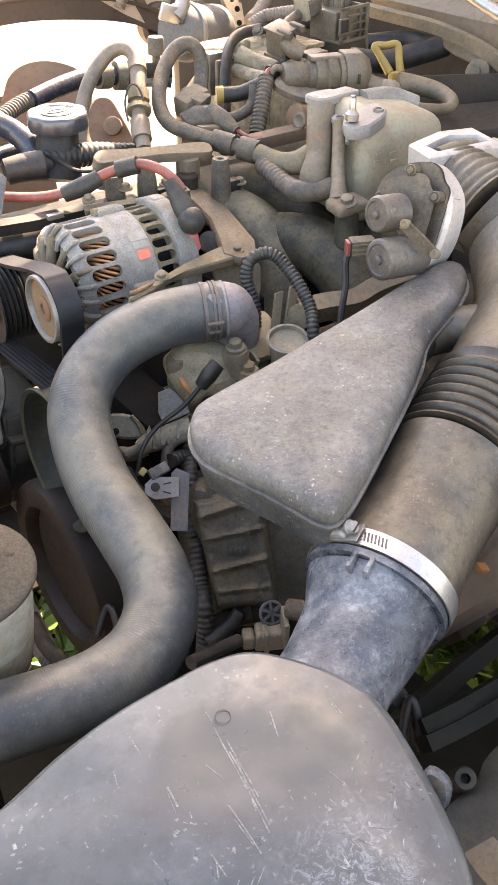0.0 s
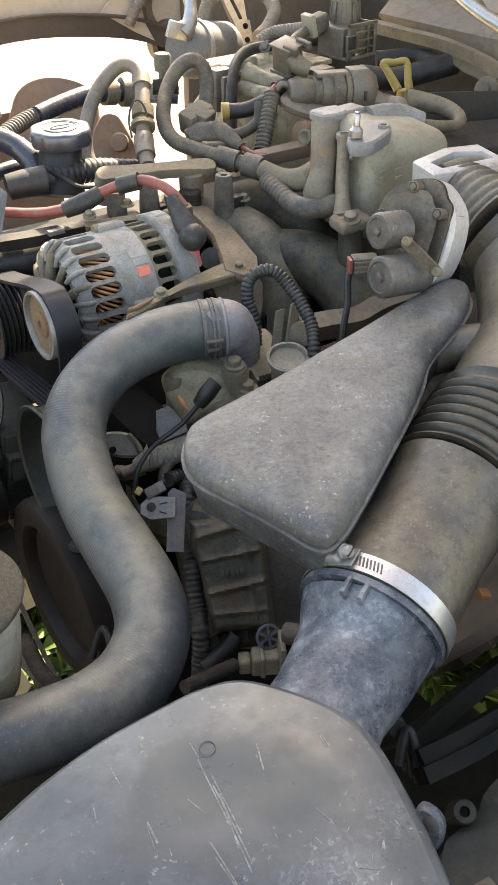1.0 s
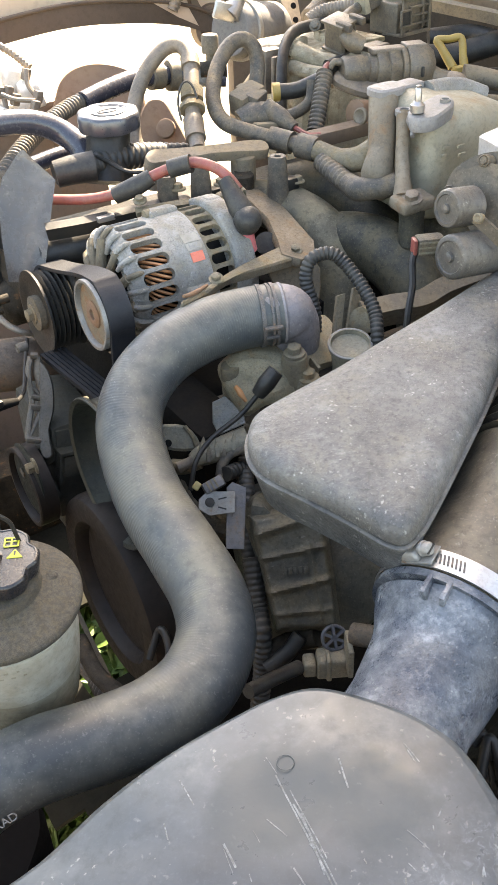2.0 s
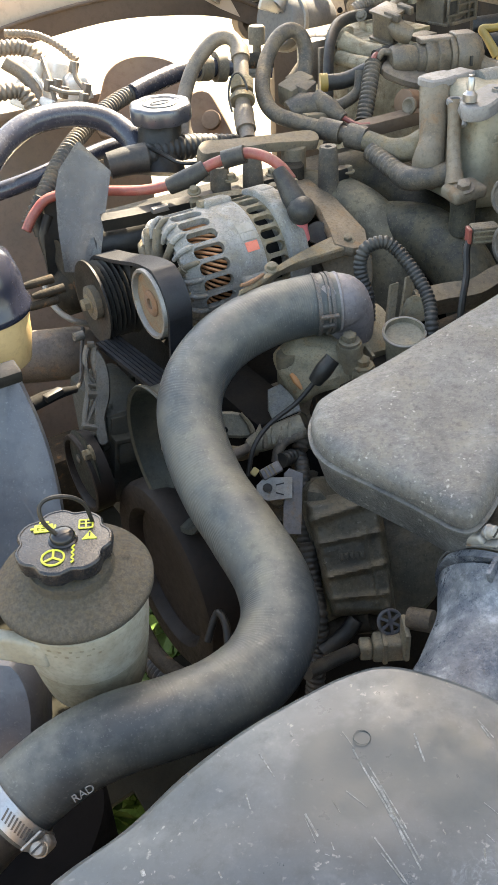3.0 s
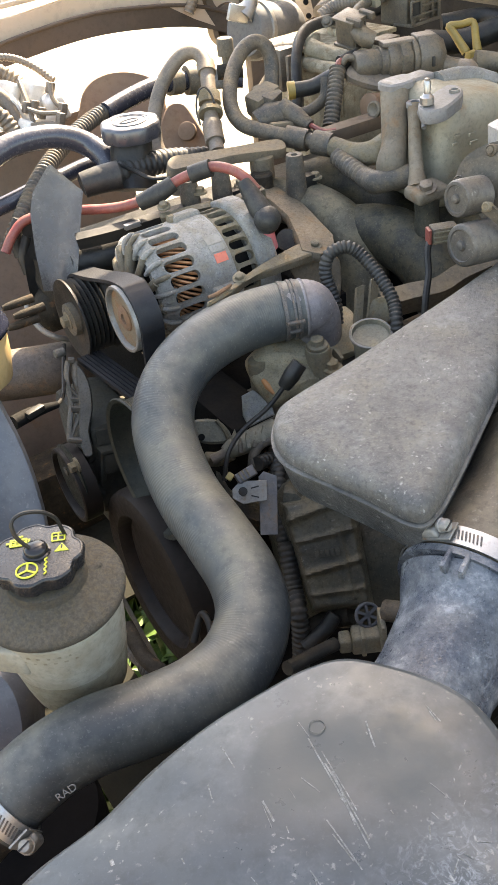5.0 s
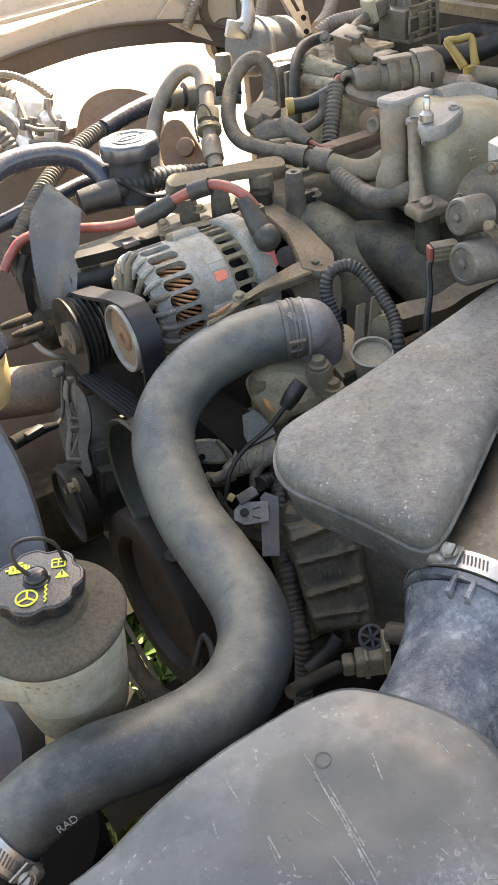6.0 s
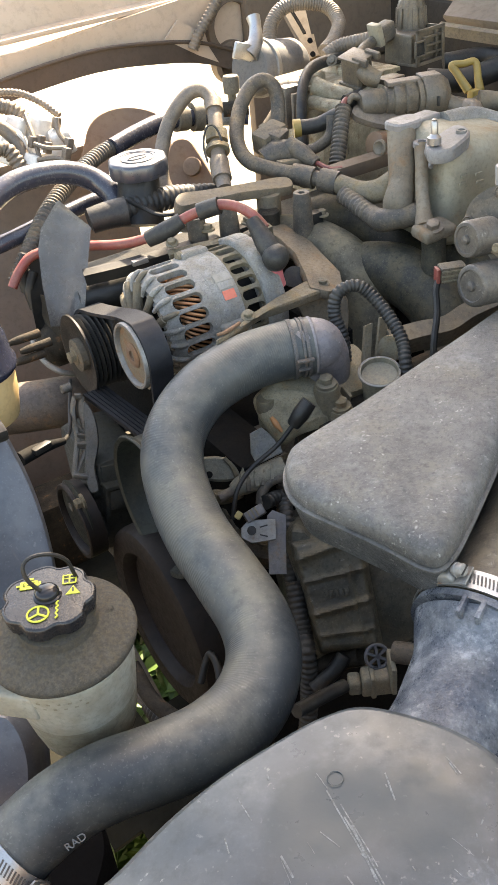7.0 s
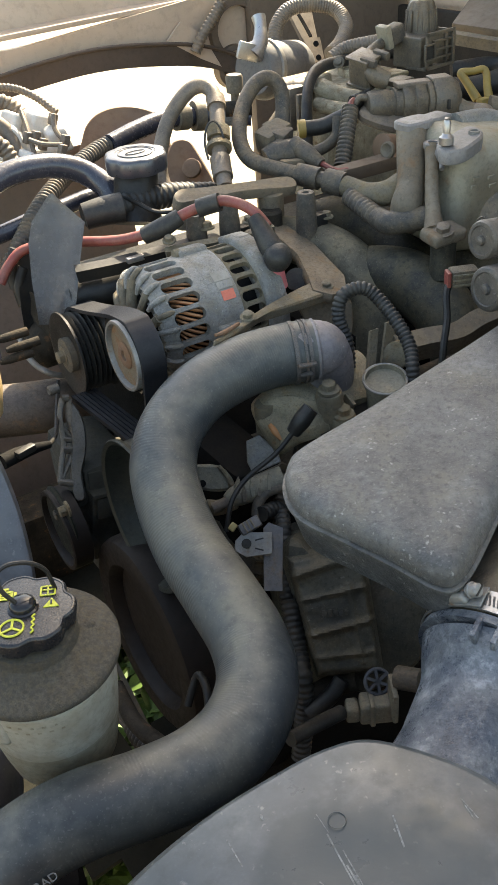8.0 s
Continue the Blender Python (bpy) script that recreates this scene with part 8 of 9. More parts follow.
    can = thing("accumulator", (-0.0477, 1.2907, 1.1157), "grey metal canister with a band near the fender", "canister")
    w = (Vector((-0.0110, 1.3626, 1.1252)) - Vector((-0.0745, 1.2813, 1.1424))).normalized()
    o = Vector((-0.0768, 1.2795, 1.1402))
    b = B()
    add_lathe(b, [(0.012, -0.008), (0.030, -0.006), (0.034, 0.0), (0.034, 0.075), (0.03, 0.082)], axes(o, w), 36)
    part("shell", b, "can_grey", can)
    b = B()
    add_lathe(b, [(0.0345, 0.010), (0.0365, 0.011), (0.0365, 0.017), (0.0345, 0.018)], axes(o, w), 36)
    part("band", b, "steel_dull", can)
    b = B()
    add_tube(b, [(-0.0794, 1.2679, 1.1592), (-0.0702, 1.2773, 1.1713), (-0.0694, 1.2886, 1.1877), (-0.0717, 1.2957, 1.1985)], [0.013, 0.010, 0.0075, 0.009], 14, 4)
    part("fitting", b, "steel", can, "bright metal fitting")
    b = B()
    add_box(b, (0.03, 0.006, 0.02), el((-0.0840, 1.2594, 1.1654), 0, 20, 0), 0.002)
    part("clip", b, "steel", can)
    st = thing("cowl_strap", (-0.0067, 1.3565, 1.1334), "tan slotted metal strap bracket", "bracket")
    b = B()
    add_cap(b, [(-0.0385, 1.4009, 1.1861), (-0.0079, 1.4171, 1.1865), (-0.0003, 1.3840, 1.1547), (0.0029, 1.3851, 1.1556), (0.0085, 1.3636, 1.1321), (-0.0069, 1.3531, 1.1284), (-0.0172, 1.3667, 1.1501)][::-1], [(0, -0.005), (0, -0.001), (0.001, 0.0)], 1)
    part("strap", b, "shaded_tan", st)
    b = B()
    add_strip(b, [(-0.0248, 1.3967, 1.1828), (-0.0162, 1.3853, 1.1700), (-0.0092, 1.3747, 1.1586)], (0.9, 0.3, 0.1), 0.004, 0.002, 2)
    part("slot", b, "deep_black", st)
    for q in ((-0.0027, 1.3667, 1.1511), (0.0004, 1.3501, 1.1370)):
        b = B()
        add_lathe(b, [(0.0035, -0.002), (0.0035, 0.001), (0.001, 0.0012)], axes(q, (-0.2, -0.8, 0.5)), 14)
        part("hole", b, "deep_black", st)


sensors_mid()


def rear_right():
    d = thing("dipstick", (0.2071, 1.3140, 1.0685), "yellow triangular dipstick handle", "dipstick")
    c = [Vector(p) for p in ((0.1831, 1.3397, 1.1104), (0.2145, 1.3440, 1.1112), (0.2189, 1.3231, 1.0798), (0.2039, 1.3214, 1.0800))]
    b = B()
    add_tube(b, [c[3], c[0].lerp(c[3], 0.3), c[0], c[0].lerp(c[1], 0.5), c[1], c[1].lerp(c[2], 0.6), c[2]], [0.0062, 0.0052, 0.0048, 0.0046, 0.0048, 0.0052, 0.0062], 12, 5)
    part("handle", b, "yellow", d)
    b = B()
    add_box(b, (0.022, 0.012, 0.018), el((0.2126, 1.3185, 1.0742)), 0.004)
    part("stem", b, "yellow", d)
    b = B()
    add_tube(b, [(0.2125, 1.3164, 1.0711), (0.2039, 1.2827, 1.0589), (0.1954, 1.2473, 1.0443)], 0.007, 12, 3)
    part("tube", b, "alu_dirty", d)
    hose("heater_pipe", [(0.1898, 1.1424, 1.1136), (0.2063, 1.1417, 1.1126), (0.2309, 1.1276, 1.1100), (0.2438, 1.1013, 1.1078), (0.2421, 1.0759, 1.1069), (0.2255, 1.0531, 1.1097), (0.1906, 1.0128, 1.1225)], [0.013, 0.0115, 0.0100, 0.0085, 0.0062, 0.0060, 0.0060], "tan", "dusty tan heater pipe with a rusty bend", "pipe")
    hose("rear_hose", [(0.1397, 1.0791, 1.1289), (0.1593, 1.1103, 1.1207), (0.1769, 1.1169, 1.1128), (0.1740, 1.0895, 1.1090)], 0.009, "rubber_grey", "short grey hose by the dipstick", "hose")
    hose("brake_hose", [(0.1561, 1.3908, 1.0813), (0.2040, 1.3888, 1.0782), (0.2519, 1.3961, 1.0879), (0.2917, 1.4034, 1.0976)], 0.016, "rubber", "black rubber hose under the cowl", "hose")
    hose("cowl_hose", [(0.1861, 1.4583, 1.0889), (0.2441, 1.4611, 1.0923), (0.2797, 1.4222, 1.0896)], 0.012, "rubber", "black hose along the firewall", "hose")
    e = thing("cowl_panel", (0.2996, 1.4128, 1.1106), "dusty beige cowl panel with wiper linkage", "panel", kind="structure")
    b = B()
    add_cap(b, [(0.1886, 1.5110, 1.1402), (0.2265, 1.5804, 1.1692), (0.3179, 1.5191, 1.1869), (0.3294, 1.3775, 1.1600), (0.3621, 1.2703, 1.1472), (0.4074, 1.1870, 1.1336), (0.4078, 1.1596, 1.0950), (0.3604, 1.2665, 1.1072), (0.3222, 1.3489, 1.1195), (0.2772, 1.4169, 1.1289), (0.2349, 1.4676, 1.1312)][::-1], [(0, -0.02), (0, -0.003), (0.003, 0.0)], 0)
    part("panel", b, "shaded_tan", e)
    b = B()
    add_strip(b, [(0.1777, 1.4689, 1.1327), (0.2230, 1.4293, 1.1288), (0.2722, 1.3775, 1.1252), (0.3190, 1.2861, 1.1175), (0.3453, 1.1899, 1.1028), (0.3619, 1.1237, 1.0787)], (0.2, -0.5, 0.8), 0.018, 0.010, 5)
    part("seal_rail", b, "tan", e)
    b = B()
    add_cap(b, [(0.2819, 1.3971, 1.1182), (0.3032, 1.3731, 1.1191), (0.3331, 1.3147, 1.1060), (0.3296, 1.3039, 1.0906), (0.3073, 1.3312, 1.0946), (0.2853, 1.3834, 1.0990)][::-1], [(0, -0.006), (0, -0.001), (0.002, 0)], 2)
    part("gusset", b, "alu_dirty", e)
    b = B()
    add_tube(b, [(0.2510, 1.3173, 1.2131), (0.2759, 1.2791, 1.1938), (0.3032, 1.2442, 1.1793), (0.3327, 1.2117, 1.1682), (0.3810, 1.1774, 1.1546)], 0.0085, 12, 6)
    part("trim_edge", b, "steel", e, "bright sunlit trim edge")
    b = B()
    add_cap(b, [(0.3274, 1.2751, 1.1711), (0.3498, 1.3121, 1.1888), (0.3521, 1.3418, 1.2136), (0.4222, 1.3088, 1.2191), (0.4135, 1.2219, 1.1483), (0.3637, 1.2551, 1.1603)][::-1], [(0, -0.006), (0, -0.001), (0.001, 0)], 0)
    part("sunlit_plate", b, "steel", e, "pale sunlit metal plate")
    for q, r in (((0.3067, 1.2554, 1.0982), 0.016), ((0.3401, 1.3488, 1.1244), 0.012)):
        b = B()
        add_lathe(b, [(r, -0.012), (r, 0.0), (r * 0.7, 0.003), (r * 0.35, 0.002), (r * 0.35, 0.006)], axes(q, (-0.5, -0.7, 0.3)), 20)
        part("linkage_boss", b, "tan", e)
    b = B()
    add_box(b, (0.12, 0.02, 0.05), el((0.2820, 1.2065, 1.0821), -20, 0, -30), 0.006)
    part("bracket", b, "bulkhead", e)
    b = B()
    add_box(b, (0.16, 0.10, 0.012), el((0.2729, 1.1167, 1.0778), 0, 0, -20), 0.004)
    part("shelf", b, "bulkhead", e)


rear_right()


# ---- far fender side: plates, harness ----
def far_side():
    for pts, nm, lb in (([(-0.3131, 1.2395, 1.0172), (-0.3105, 1.2741, 1.0672), (-0.2979, 1.2912, 1.0900), (-0.2707, 1.3014, 1.1000), (-0.2366, 1.3043, 1.0981), (-0.2068, 1.2996, 1.0859), (-0.1966, 1.2851, 1.0630), (-0.1996, 1.2462, 1.0066)], "brown_plate", "round-topped faded brown plastic shield"),
                        ([(-0.2005, 1.1984, 1.0082), (-0.1904, 1.2365, 1.0620), (-0.1679, 1.2441, 1.0691), (-0.1526, 1.2346, 1.0524), (-0.1302, 1.2130, 1.0169), (-0.1236, 1.2030, 1.0010)], "brown_plate", "brown angular shield with a round boss")):
        p = thing(nm, pts[0], lb, "shield", "brown shields")
        b = B()
        add_cap(b, pts[::-1], [(0, -0.012), (0, -0.002), (0.002, 0.0)], 4)
        part("plate", b, "brown", p)
    b = B()
    add_lathe(b, [(0.012, -0.004), (0.012, 0.002), (0.010, 0.003)], axes((-0.1607, 1.2137, 1.0412), (-0.2, -0.8, 0.5)), 20)
    part("boss", b, "brown", p)
    for i, (pts, r, rb) in enumerate((([(-0.4184, 1.1986, 1.1363), (-0.3866, 1.2128, 1.1336), (-0.3623, 1.2144, 1.1138), (-0.3483, 1.2152, 1.0947)], 0.010, 0.006), ([(-0.4217, 1.2624, 1.1413), (-0.3851, 1.2646, 1.1379), (-0.3563, 1.2600, 1.1261), (-0.3314, 1.2511, 1.1086)], 0.005, 0.005), ([(-0.4024, 1.1394, 1.1004), (-0.3784, 1.1528, 1.0980), (-0.3621, 1.1500, 1.0731)], 0.010, 0.006), ([(-0.3976, 1.1713, 1.1284), (-0.3742, 1.1730, 1.1089), (-0.3616, 1.1640, 1.0757)], 0.009, 0.0))):
        hose("harness_conduit", pts, r, "pipe_tan", "sunlit tan wiring conduit by the far fender", "conduit", "far wiring", ribs=rb)
    c = thing("harness_connector", (-0.3360, 1.1855, 1.0669), "cluster of electrical connectors, coloured pale for the sun on them", "connector")
    for q, sz, r in (((-0.3484, 1.2099, 1.1048), (0.034, 0.03, 0.030), 20), ((-0.3220, 1.2025, 1.0893), (0.030, 0.03, 0.03), -12), ((-0.3375, 1.1877, 1.0793), (0.046, 0.03, 0.014), 6), ((-0.3317, 1.1749, 1.0685), (0.050, 0.028, 0.016), 10), ((-0.3647, 1.1851, 1.0892), (0.02, 0.03, 0.05), -24), ((-0.3497, 1.1647, 1.0745), (0.03, 0.03, 0.02), 30), ((-0.3800, 1.1890, 1.0977), (0.018, 0.03, 0.06), 28)):
        b = B()
        add_box(b, sz, el(q, 10, r, r), 0.005, 0.85, 3)
        part("housing", b, "sunlit_plastic", c)
    for q in ((-0.3303, 1.1669, 1.0921), (-0.3037, 1.1713, 1.0937), (-0.3238, 1.2052, 1.1113), (-0.3481, 1.1698, 1.0996), (-0.3041, 1.1545, 1.0870), (-0.3383, 1.1712, 1.0998)):
        b = B()
        add_box(b, (0.009, 0.010, 0.014), el(q, 0, 20, 10), 0.002)
        part("latch", b, "pipe_tan", c)
    for pts in ([(-0.3206, 1.1983, 1.1185), (-0.3185, 1.1885, 1.1037), (-0.3079, 1.1811, 1.0911)], [(-0.3590, 1.1981, 1.1250), (-0.3465, 1.1727, 1.1035), (-0.3394, 1.1573, 1.0797)], [(-0.3436, 1.1588, 1.1005), (-0.3266, 1.1571, 1.0949), (-0.3038, 1.1584, 1.0928)], [(-0.3404, 1.1476, 1.0835), (-0.3168, 1.1506, 1.0836), (-0.2998, 1.1477, 1.0763)]):
        b = B()
        add_tube(b, pts, 0.003, 8, 5)
        part("wire", b, "pipe_tan", c)
    f = thing("fender_bracket", (-0.2109, 1.5912, 1.1174), "beige stamped bracket on the far fender", "bracket")
    b = B()
    add_cap(b, [(-0.2334, 1.5711, 1.1315), (-0.2123, 1.5865, 1.1557), (-0.1834, 1.6075, 1.1330), (-0.1591, 1.6251, 1.0804), (-0.1876, 1.6045, 1.0975)], [(0, -0.005), (0, -0.001), (0.0012, 0)], 0)
    part("plate", b, "paint", f)
    b = B()
    add_lathe(b, [(0.007, -0.002), (0.007, 0.002), (0.003, 0.0025)], axes((-0.2125, 1.5851, 1.1338), -L), 14)
    part("hole_rim", b, "paint_dark", f)
    b = B()
    add_tube(b, [(-0.1906, 1.5812, 1.1110), (-0.1798, 1.5891, 1.1320), (-0.1603, 1.6033, 1.1567), (-0.1475, 1.6126, 1.1745)], 0.009, 14, 5, ribs=0.006)
    part("spring", b, "pipe_tan", f)
    for q, r in (((-0.1324, 1.6482, 1.1298), 0.036), ((-0.1361, 1.6456, 1.0741), 0.026)):
        b = B()
        add_lathe(b, [(r * 1.35, -0.012), (r * 1.3, 0.004), (r, 0.006), (r * 0.96, -0.010), (r * 0.3, -0.011)], axes(q, -L, Z), 30)
        part("well_rim", b, "paint_dark", f)


far_side()


# ---- front left: fan, shroud, expansion tank ----
def front_left():
    fan = thing("cooling_fan", (-0.2429, 0.7858, 0.9999), "grey engine cooling fan with angled blades", "fan")
    edge_l = [(-0.2417, 0.7695, 1.0471), (-0.2470, 0.7900, 1.0770), (-0.2489, 0.8079, 1.1046), (-0.2455, 0.8182, 1.1190), (-0.2330, 0.8300, 1.1340), (-0.2295, 0.8328, 1.1376)]
    edge_r = [(-0.2122, 0.7774, 1.0463), (-0.2090, 0.7900, 1.0650), (-0.2060, 0.8060, 1.0860), (-0.2010, 0.8255, 1.1146), (-0.2160, 0.8305, 1.1270), (-0.2270, 0.8333, 1.1378)]

    def bent_blade(shift, mat, label):
        left = [Vector(p).lerp(Vector(q), k / 4) for p, q in zip(edge_l, edge_l[1:]) for k in range(4)] + [Vector(edge_l[-1])]
        right = [Vector(p).lerp(Vector(q), k / 4) for p, q in zip(edge_r, edge_r[1:]) for k in range(4)] + [Vector(edge_r[-1])]
        hollow = Vector((-0.15, 0.80, -0.58)).normalized()
        b = B()
        rows = []
        for i, (p, q) in enumerate(zip(left, right)):
            v = i / (len(left) - 1)
            rows.append([b.verts.new(p.lerp(q, u / 8) + hollow * (0.007 * (1 - (2 * u / 8 - 1) ** 2) * (1 - v) + 0.012 * (1 - v) ** 2) + shift) for u in range(9)])
        for r0, r1 in zip(rows, rows[1:]):
            for u in range(8):
                b.faces.new((r0[u], r0[u + 1], r1[u + 1], r1[u]))
        bmesh.ops.solidify(b, geom=list(b.faces), thickness=0.004)
        part("blade", b, mat, fan, label)

    bent_blade(Vector(), "fan", "")
    # second blade drawn black, its shade put into the colour
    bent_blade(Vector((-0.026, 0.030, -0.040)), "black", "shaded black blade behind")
    hub = Vector((-0.2611, 0.8198, 0.9994))
    b = B()
    add_lathe(b, [(0.014, -0.03), (0.022, -0.02), (0.022, 0.0), (0.014, 0.010), (0.008, 0.012)], axes(hub, -E, Z), 30)
    part("hub", b, "dirty", fan)
    b = B()
    add_lathe(b, [(0.012, -0.028)] + [(r, -0.026 + 0.0035 * k + dz) for k in range(6) for r, dz in ((0.024, 0.0), (0.033, 0.0008), (0.033, 0.0018), (0.024, 0.0026))] + [(0.014, -0.002)], axes(Vector((-0.2660, 0.8240, 1.0150)), -E, Z), 36)
    part("clutch", b, "dirty", fan, "finned dark fan clutch")
    for k, q in enumerate(((-0.2712, 0.8478, 1.0662), (-0.2770, 0.8523, 1.0821), (-0.2547, 0.8342, 1.0236))):
        b = B()
        add_tube(b, [q, Vector(q) + Vector((-0.006, -0.006, -0.016)), Vector(q) + Vector((-0.004, -0.012, -0.034))], [0.0050, 0.0065, 0.0045], 12, 3)
        part("clip", b, "black", fan)
    for q in ((-0.2566, 0.7822, 1.0327), (-0.2465, 0.7783, 1.0253), (-0.2522, 0.7721, 1.0172)):
        b = B()
        add_tube(b, [q, Vector(q) - E * 0.022, Vector(q) - E * 0.03], [0.0042, 0.0038, 0.0024], 12, 2)
        part("stud", b, "dirty", fan)
    sh = thing("fan_shroud", (-0.2336, 0.5294, 0.9413), "blue-grey black plastic fan shroud", "fan shroud")
    b = B()
    add_cap(b, [(-0.2648, 0.5343, 1.0893), (-0.2433, 0.5537, 1.0782), (-0.2220, 0.5674, 1.0679), (-0.2113, 0.5614, 1.0495), (-0.2011, 0.5501, 1.0238), (-0.1935, 0.5359, 0.9946), (-0.1898, 0.5212, 0.9654), (-0.1940, 0.5092, 0.9326), (-0.2411, 0.4839, 0.9229), (-0.2737, 0.4700, 0.9688)][::-1], [(0.0, -0.05), (0, -0.010), (0.004, -0.002), (0.012, 0.0)], 4)
    part("ring", b, "shroud", sh)
    b = B()
    add_box(b, (0.026, 0.016, 0.010), el((-0.2270, 0.5535, 1.0719), 10, 0, 0), 0.003)
    part("stop", b, "black", sh)
    b = B()
    add_cap(b, [(-0.2562, 0.4126, 0.9555), (-0.2136, 0.4159, 0.9530), (-0.1995, 0.4149, 0.9493), (-0.1889, 0.4053, 0.9343), (-0.1876, 0.3938, 0.9100), (-0.1957, 0.3835, 0.8887), (-0.2491, 0.3732, 0.9005)][::-1], [(0.0, -0.05), (0, -0.008), (0.006, 0.0)], 3)
    part("lower_lip", b, "shroud", sh)
    b = B()
    add_cap(b, [(-0.236, 0.372, 0.84), (-0.185, 0.410, 0.84), (-0.166, 0.414, 0.84), (-0.155, 0.398, 0.84), (-0.152, 0.375, 0.84), (-0.158, 0.340, 0.84), (-0.172, 0.310, 0.84), (-0.240, 0.290, 0.84)][::-1], [(0.0, -0.08), (0, -0.006), (0.003, 0.0)], 3)
    part("lower_scoop", b, "scoop", sh, "black lower scoop of the shroud")
    tank = thing("expansion_tank", (-0.2575, 0.6288, 1.0471), "ambered coolant tank with a black cap", "coolant tank")
    m = axes((-0.2703, 0.6443, 1.0704), Z)
    b = B()
    add_lathe(b, [(0.018, -0.050), (0.031, -0.040), (0.0345, -0.020), (0.0355, 0.0), (0.034, 0.006)], m, 40)
    part("tank", b, "amber", tank)
    b = B()
    add_lathe(b, [(0.0370, 0.001), (0.0388, 0.003), (0.0388, 0.007), (0.0362, 0.010), (0.0350, 0.028), (0.030, 0.044), (0.020, 0.052), (0.008, 0.054)], m, 44)
    part("cap", b, "tank_cap", tank, "glossy black cap")
    p = thing("speed_sensor", (-0.2605, 0.7319, 0.9334), "grey sensor plug with a thin lead", "sensor")
    b = B()
    add_tube(b, [(-0.2393, 0.6229, 1.0020), (-0.2306, 0.6354, 1.0007), (-0.2224, 0.6469, 0.9980), (-0.2126, 0.6581, 0.9946)], [0.0060, 0.0058, 0.0045, 0.003], 12, 4)
    part("plug", b, "deep_black", p)
    b = B()
    add_box(b, (0.017, 0.007, 0.006), axes((-0.2239, 0.6350, 1.0041), Z, Vector((-0.2126, 0.6581, 0.9946)) - Vector((-0.2393, 0.6229, 1.0020))), 0.002)
    part("latch", b, "black", p)
    b = B()
    add_tube(b, [(-0.2126, 0.6581, 0.9946), (-0.2167, 0.6878, 0.9849), (-0.2218, 0.7161, 0.9904), (-0.2263, 0.7480, 1.0007)], 0.0018, 8, 4)
    part("lead", b, "black", p)


front_left()


# ---- the dark gap between hose and resonator ----
def middle_clutter():
    cov = thing("ribbed_cover", (0.0257, 0.5663, 0.8445), "dark ribbed plastic cover below the resonator", "cover")
    b = B()
    add_cap(b, [(-0.0276, 0.5765, 0.9581), (-0.0058, 0.6086, 0.9476), (0.0476, 0.6131, 0.9269), (0.0792, 0.5719, 0.9322), (0.0809, 0.5489, 0.8983), (0.0597, 0.5377, 0.8678), (0.0247, 0.5341, 0.8600), (-0.0055, 0.5373, 0.8701), (-0.0210, 0.5551, 0.9077)][::-1], [(-0.01, -0.08), (0, -0.01), (0.004, 0.0), (0.014, 0.004)], 4)
    part("shell", b, "cover_dark", cov)
    tl, tr, br, bl = Vector((-0.0284, 0.5721, 0.9524)), Vector((0.0290, 0.5800, 0.9600)), Vector((0.0420, 0.5180, 0.8880)), Vector((-0.0059, 0.5166, 0.8861))
    out = (tr - tl).cross(bl - tl).normalized()
    out = out if out.y < 0 else -out
    b = B()
    nu, nv = 36, 72
    grid = []
    for j in range(nv + 1):
        v = j / nv
        row = []
        for i in range(nu + 1):
            u = i / nu
            p = tl.lerp(tr, u).lerp(bl.lerp(br, u), v)
            lift = 0.0
            for mid, wide, high, skew in ((0.14, 0.035, 0.0050, 0.10), (0.36, 0.020, 0.0030, 0.04), (0.62, 0.026, 0.0042, 0.08), (0.82, 0.022, 0.0034, 0.02)):
                lift += high * math.exp(-((v - mid + skew * (u - 0.5)) / wide) ** 2)
            lift += 0.0022 * math.exp(-((u - 0.72) / 0.03) ** 2) * (0.3 < v < 0.9)
            lift += 0.0012 * noise.noise(p * 90) + 0.0006 * noise.noise(p * 300)
            edge = min(u, 1 - u, v * 1.4, (1 - v) * 1.4)
            lift -= 0.020 * max(0.0, 1 - edge / 0.12) ** 2
            row.append(b.verts.new(p + out * (0.010 + lift)))
        grid.append(row)
    for j in range(nv):
        for i in range(nu):
            b.faces.new((grid[j][i], grid[j][i + 1], grid[j + 1][i + 1], grid[j + 1][i]))
    part("ribbed_face", b, "cover_dark", cov, "dusty cast face with raised ribs")
    for k in range(5):
        b = B()
        p = tl.lerp(tr, 0.34 + 0.07 * k).lerp(bl.lerp(br, 0.34 + 0.07 * k), 0.50) + out * 0.011
        add_box(b, (0.0030, 0.0050, 0.0016), axes(p, out, tr - tl), 0.0004)
        part("cast_mark", b, "cover_dark", cov)
    cl = thing("metal_clip", (-0.0446, 0.5658, 0.9454), "bent zinc clip bracket with a slotted tab", "bracket")
    fm = axes((-0.0470, 0.5656, 0.9670), (0.1, -0.75, 0.65), (1, 0, 0))
    b = B()
    add_plate(b, [(-0.014, -0.004), (-0.006, -0.0085), (0.012, -0.006), (0.012, 0.009), (-0.008, 0.009), (-0.014, 0.003)], fm, 0.0012, 0.0003)
    part("tab", b, "steel_dull", cl)
    for y, a in ((0.004, 14), (-0.003, -14)):
        b = B()
        add_box(b, (0.006, 0.0010, 0.0004), fm @ pose(0.003, y, 0.0014, 0, 0, a), 0)
        part("slit", b, "black", cl)
    b = B()
    add_plate(b, [(0.0, -0.034), (0.013, -0.034), (0.014, 0.010), (0.004, 0.014), (0.0, 0.010)], fm @ pose(0.006, 0.002, -0.004), 0.0012, 0.0003)
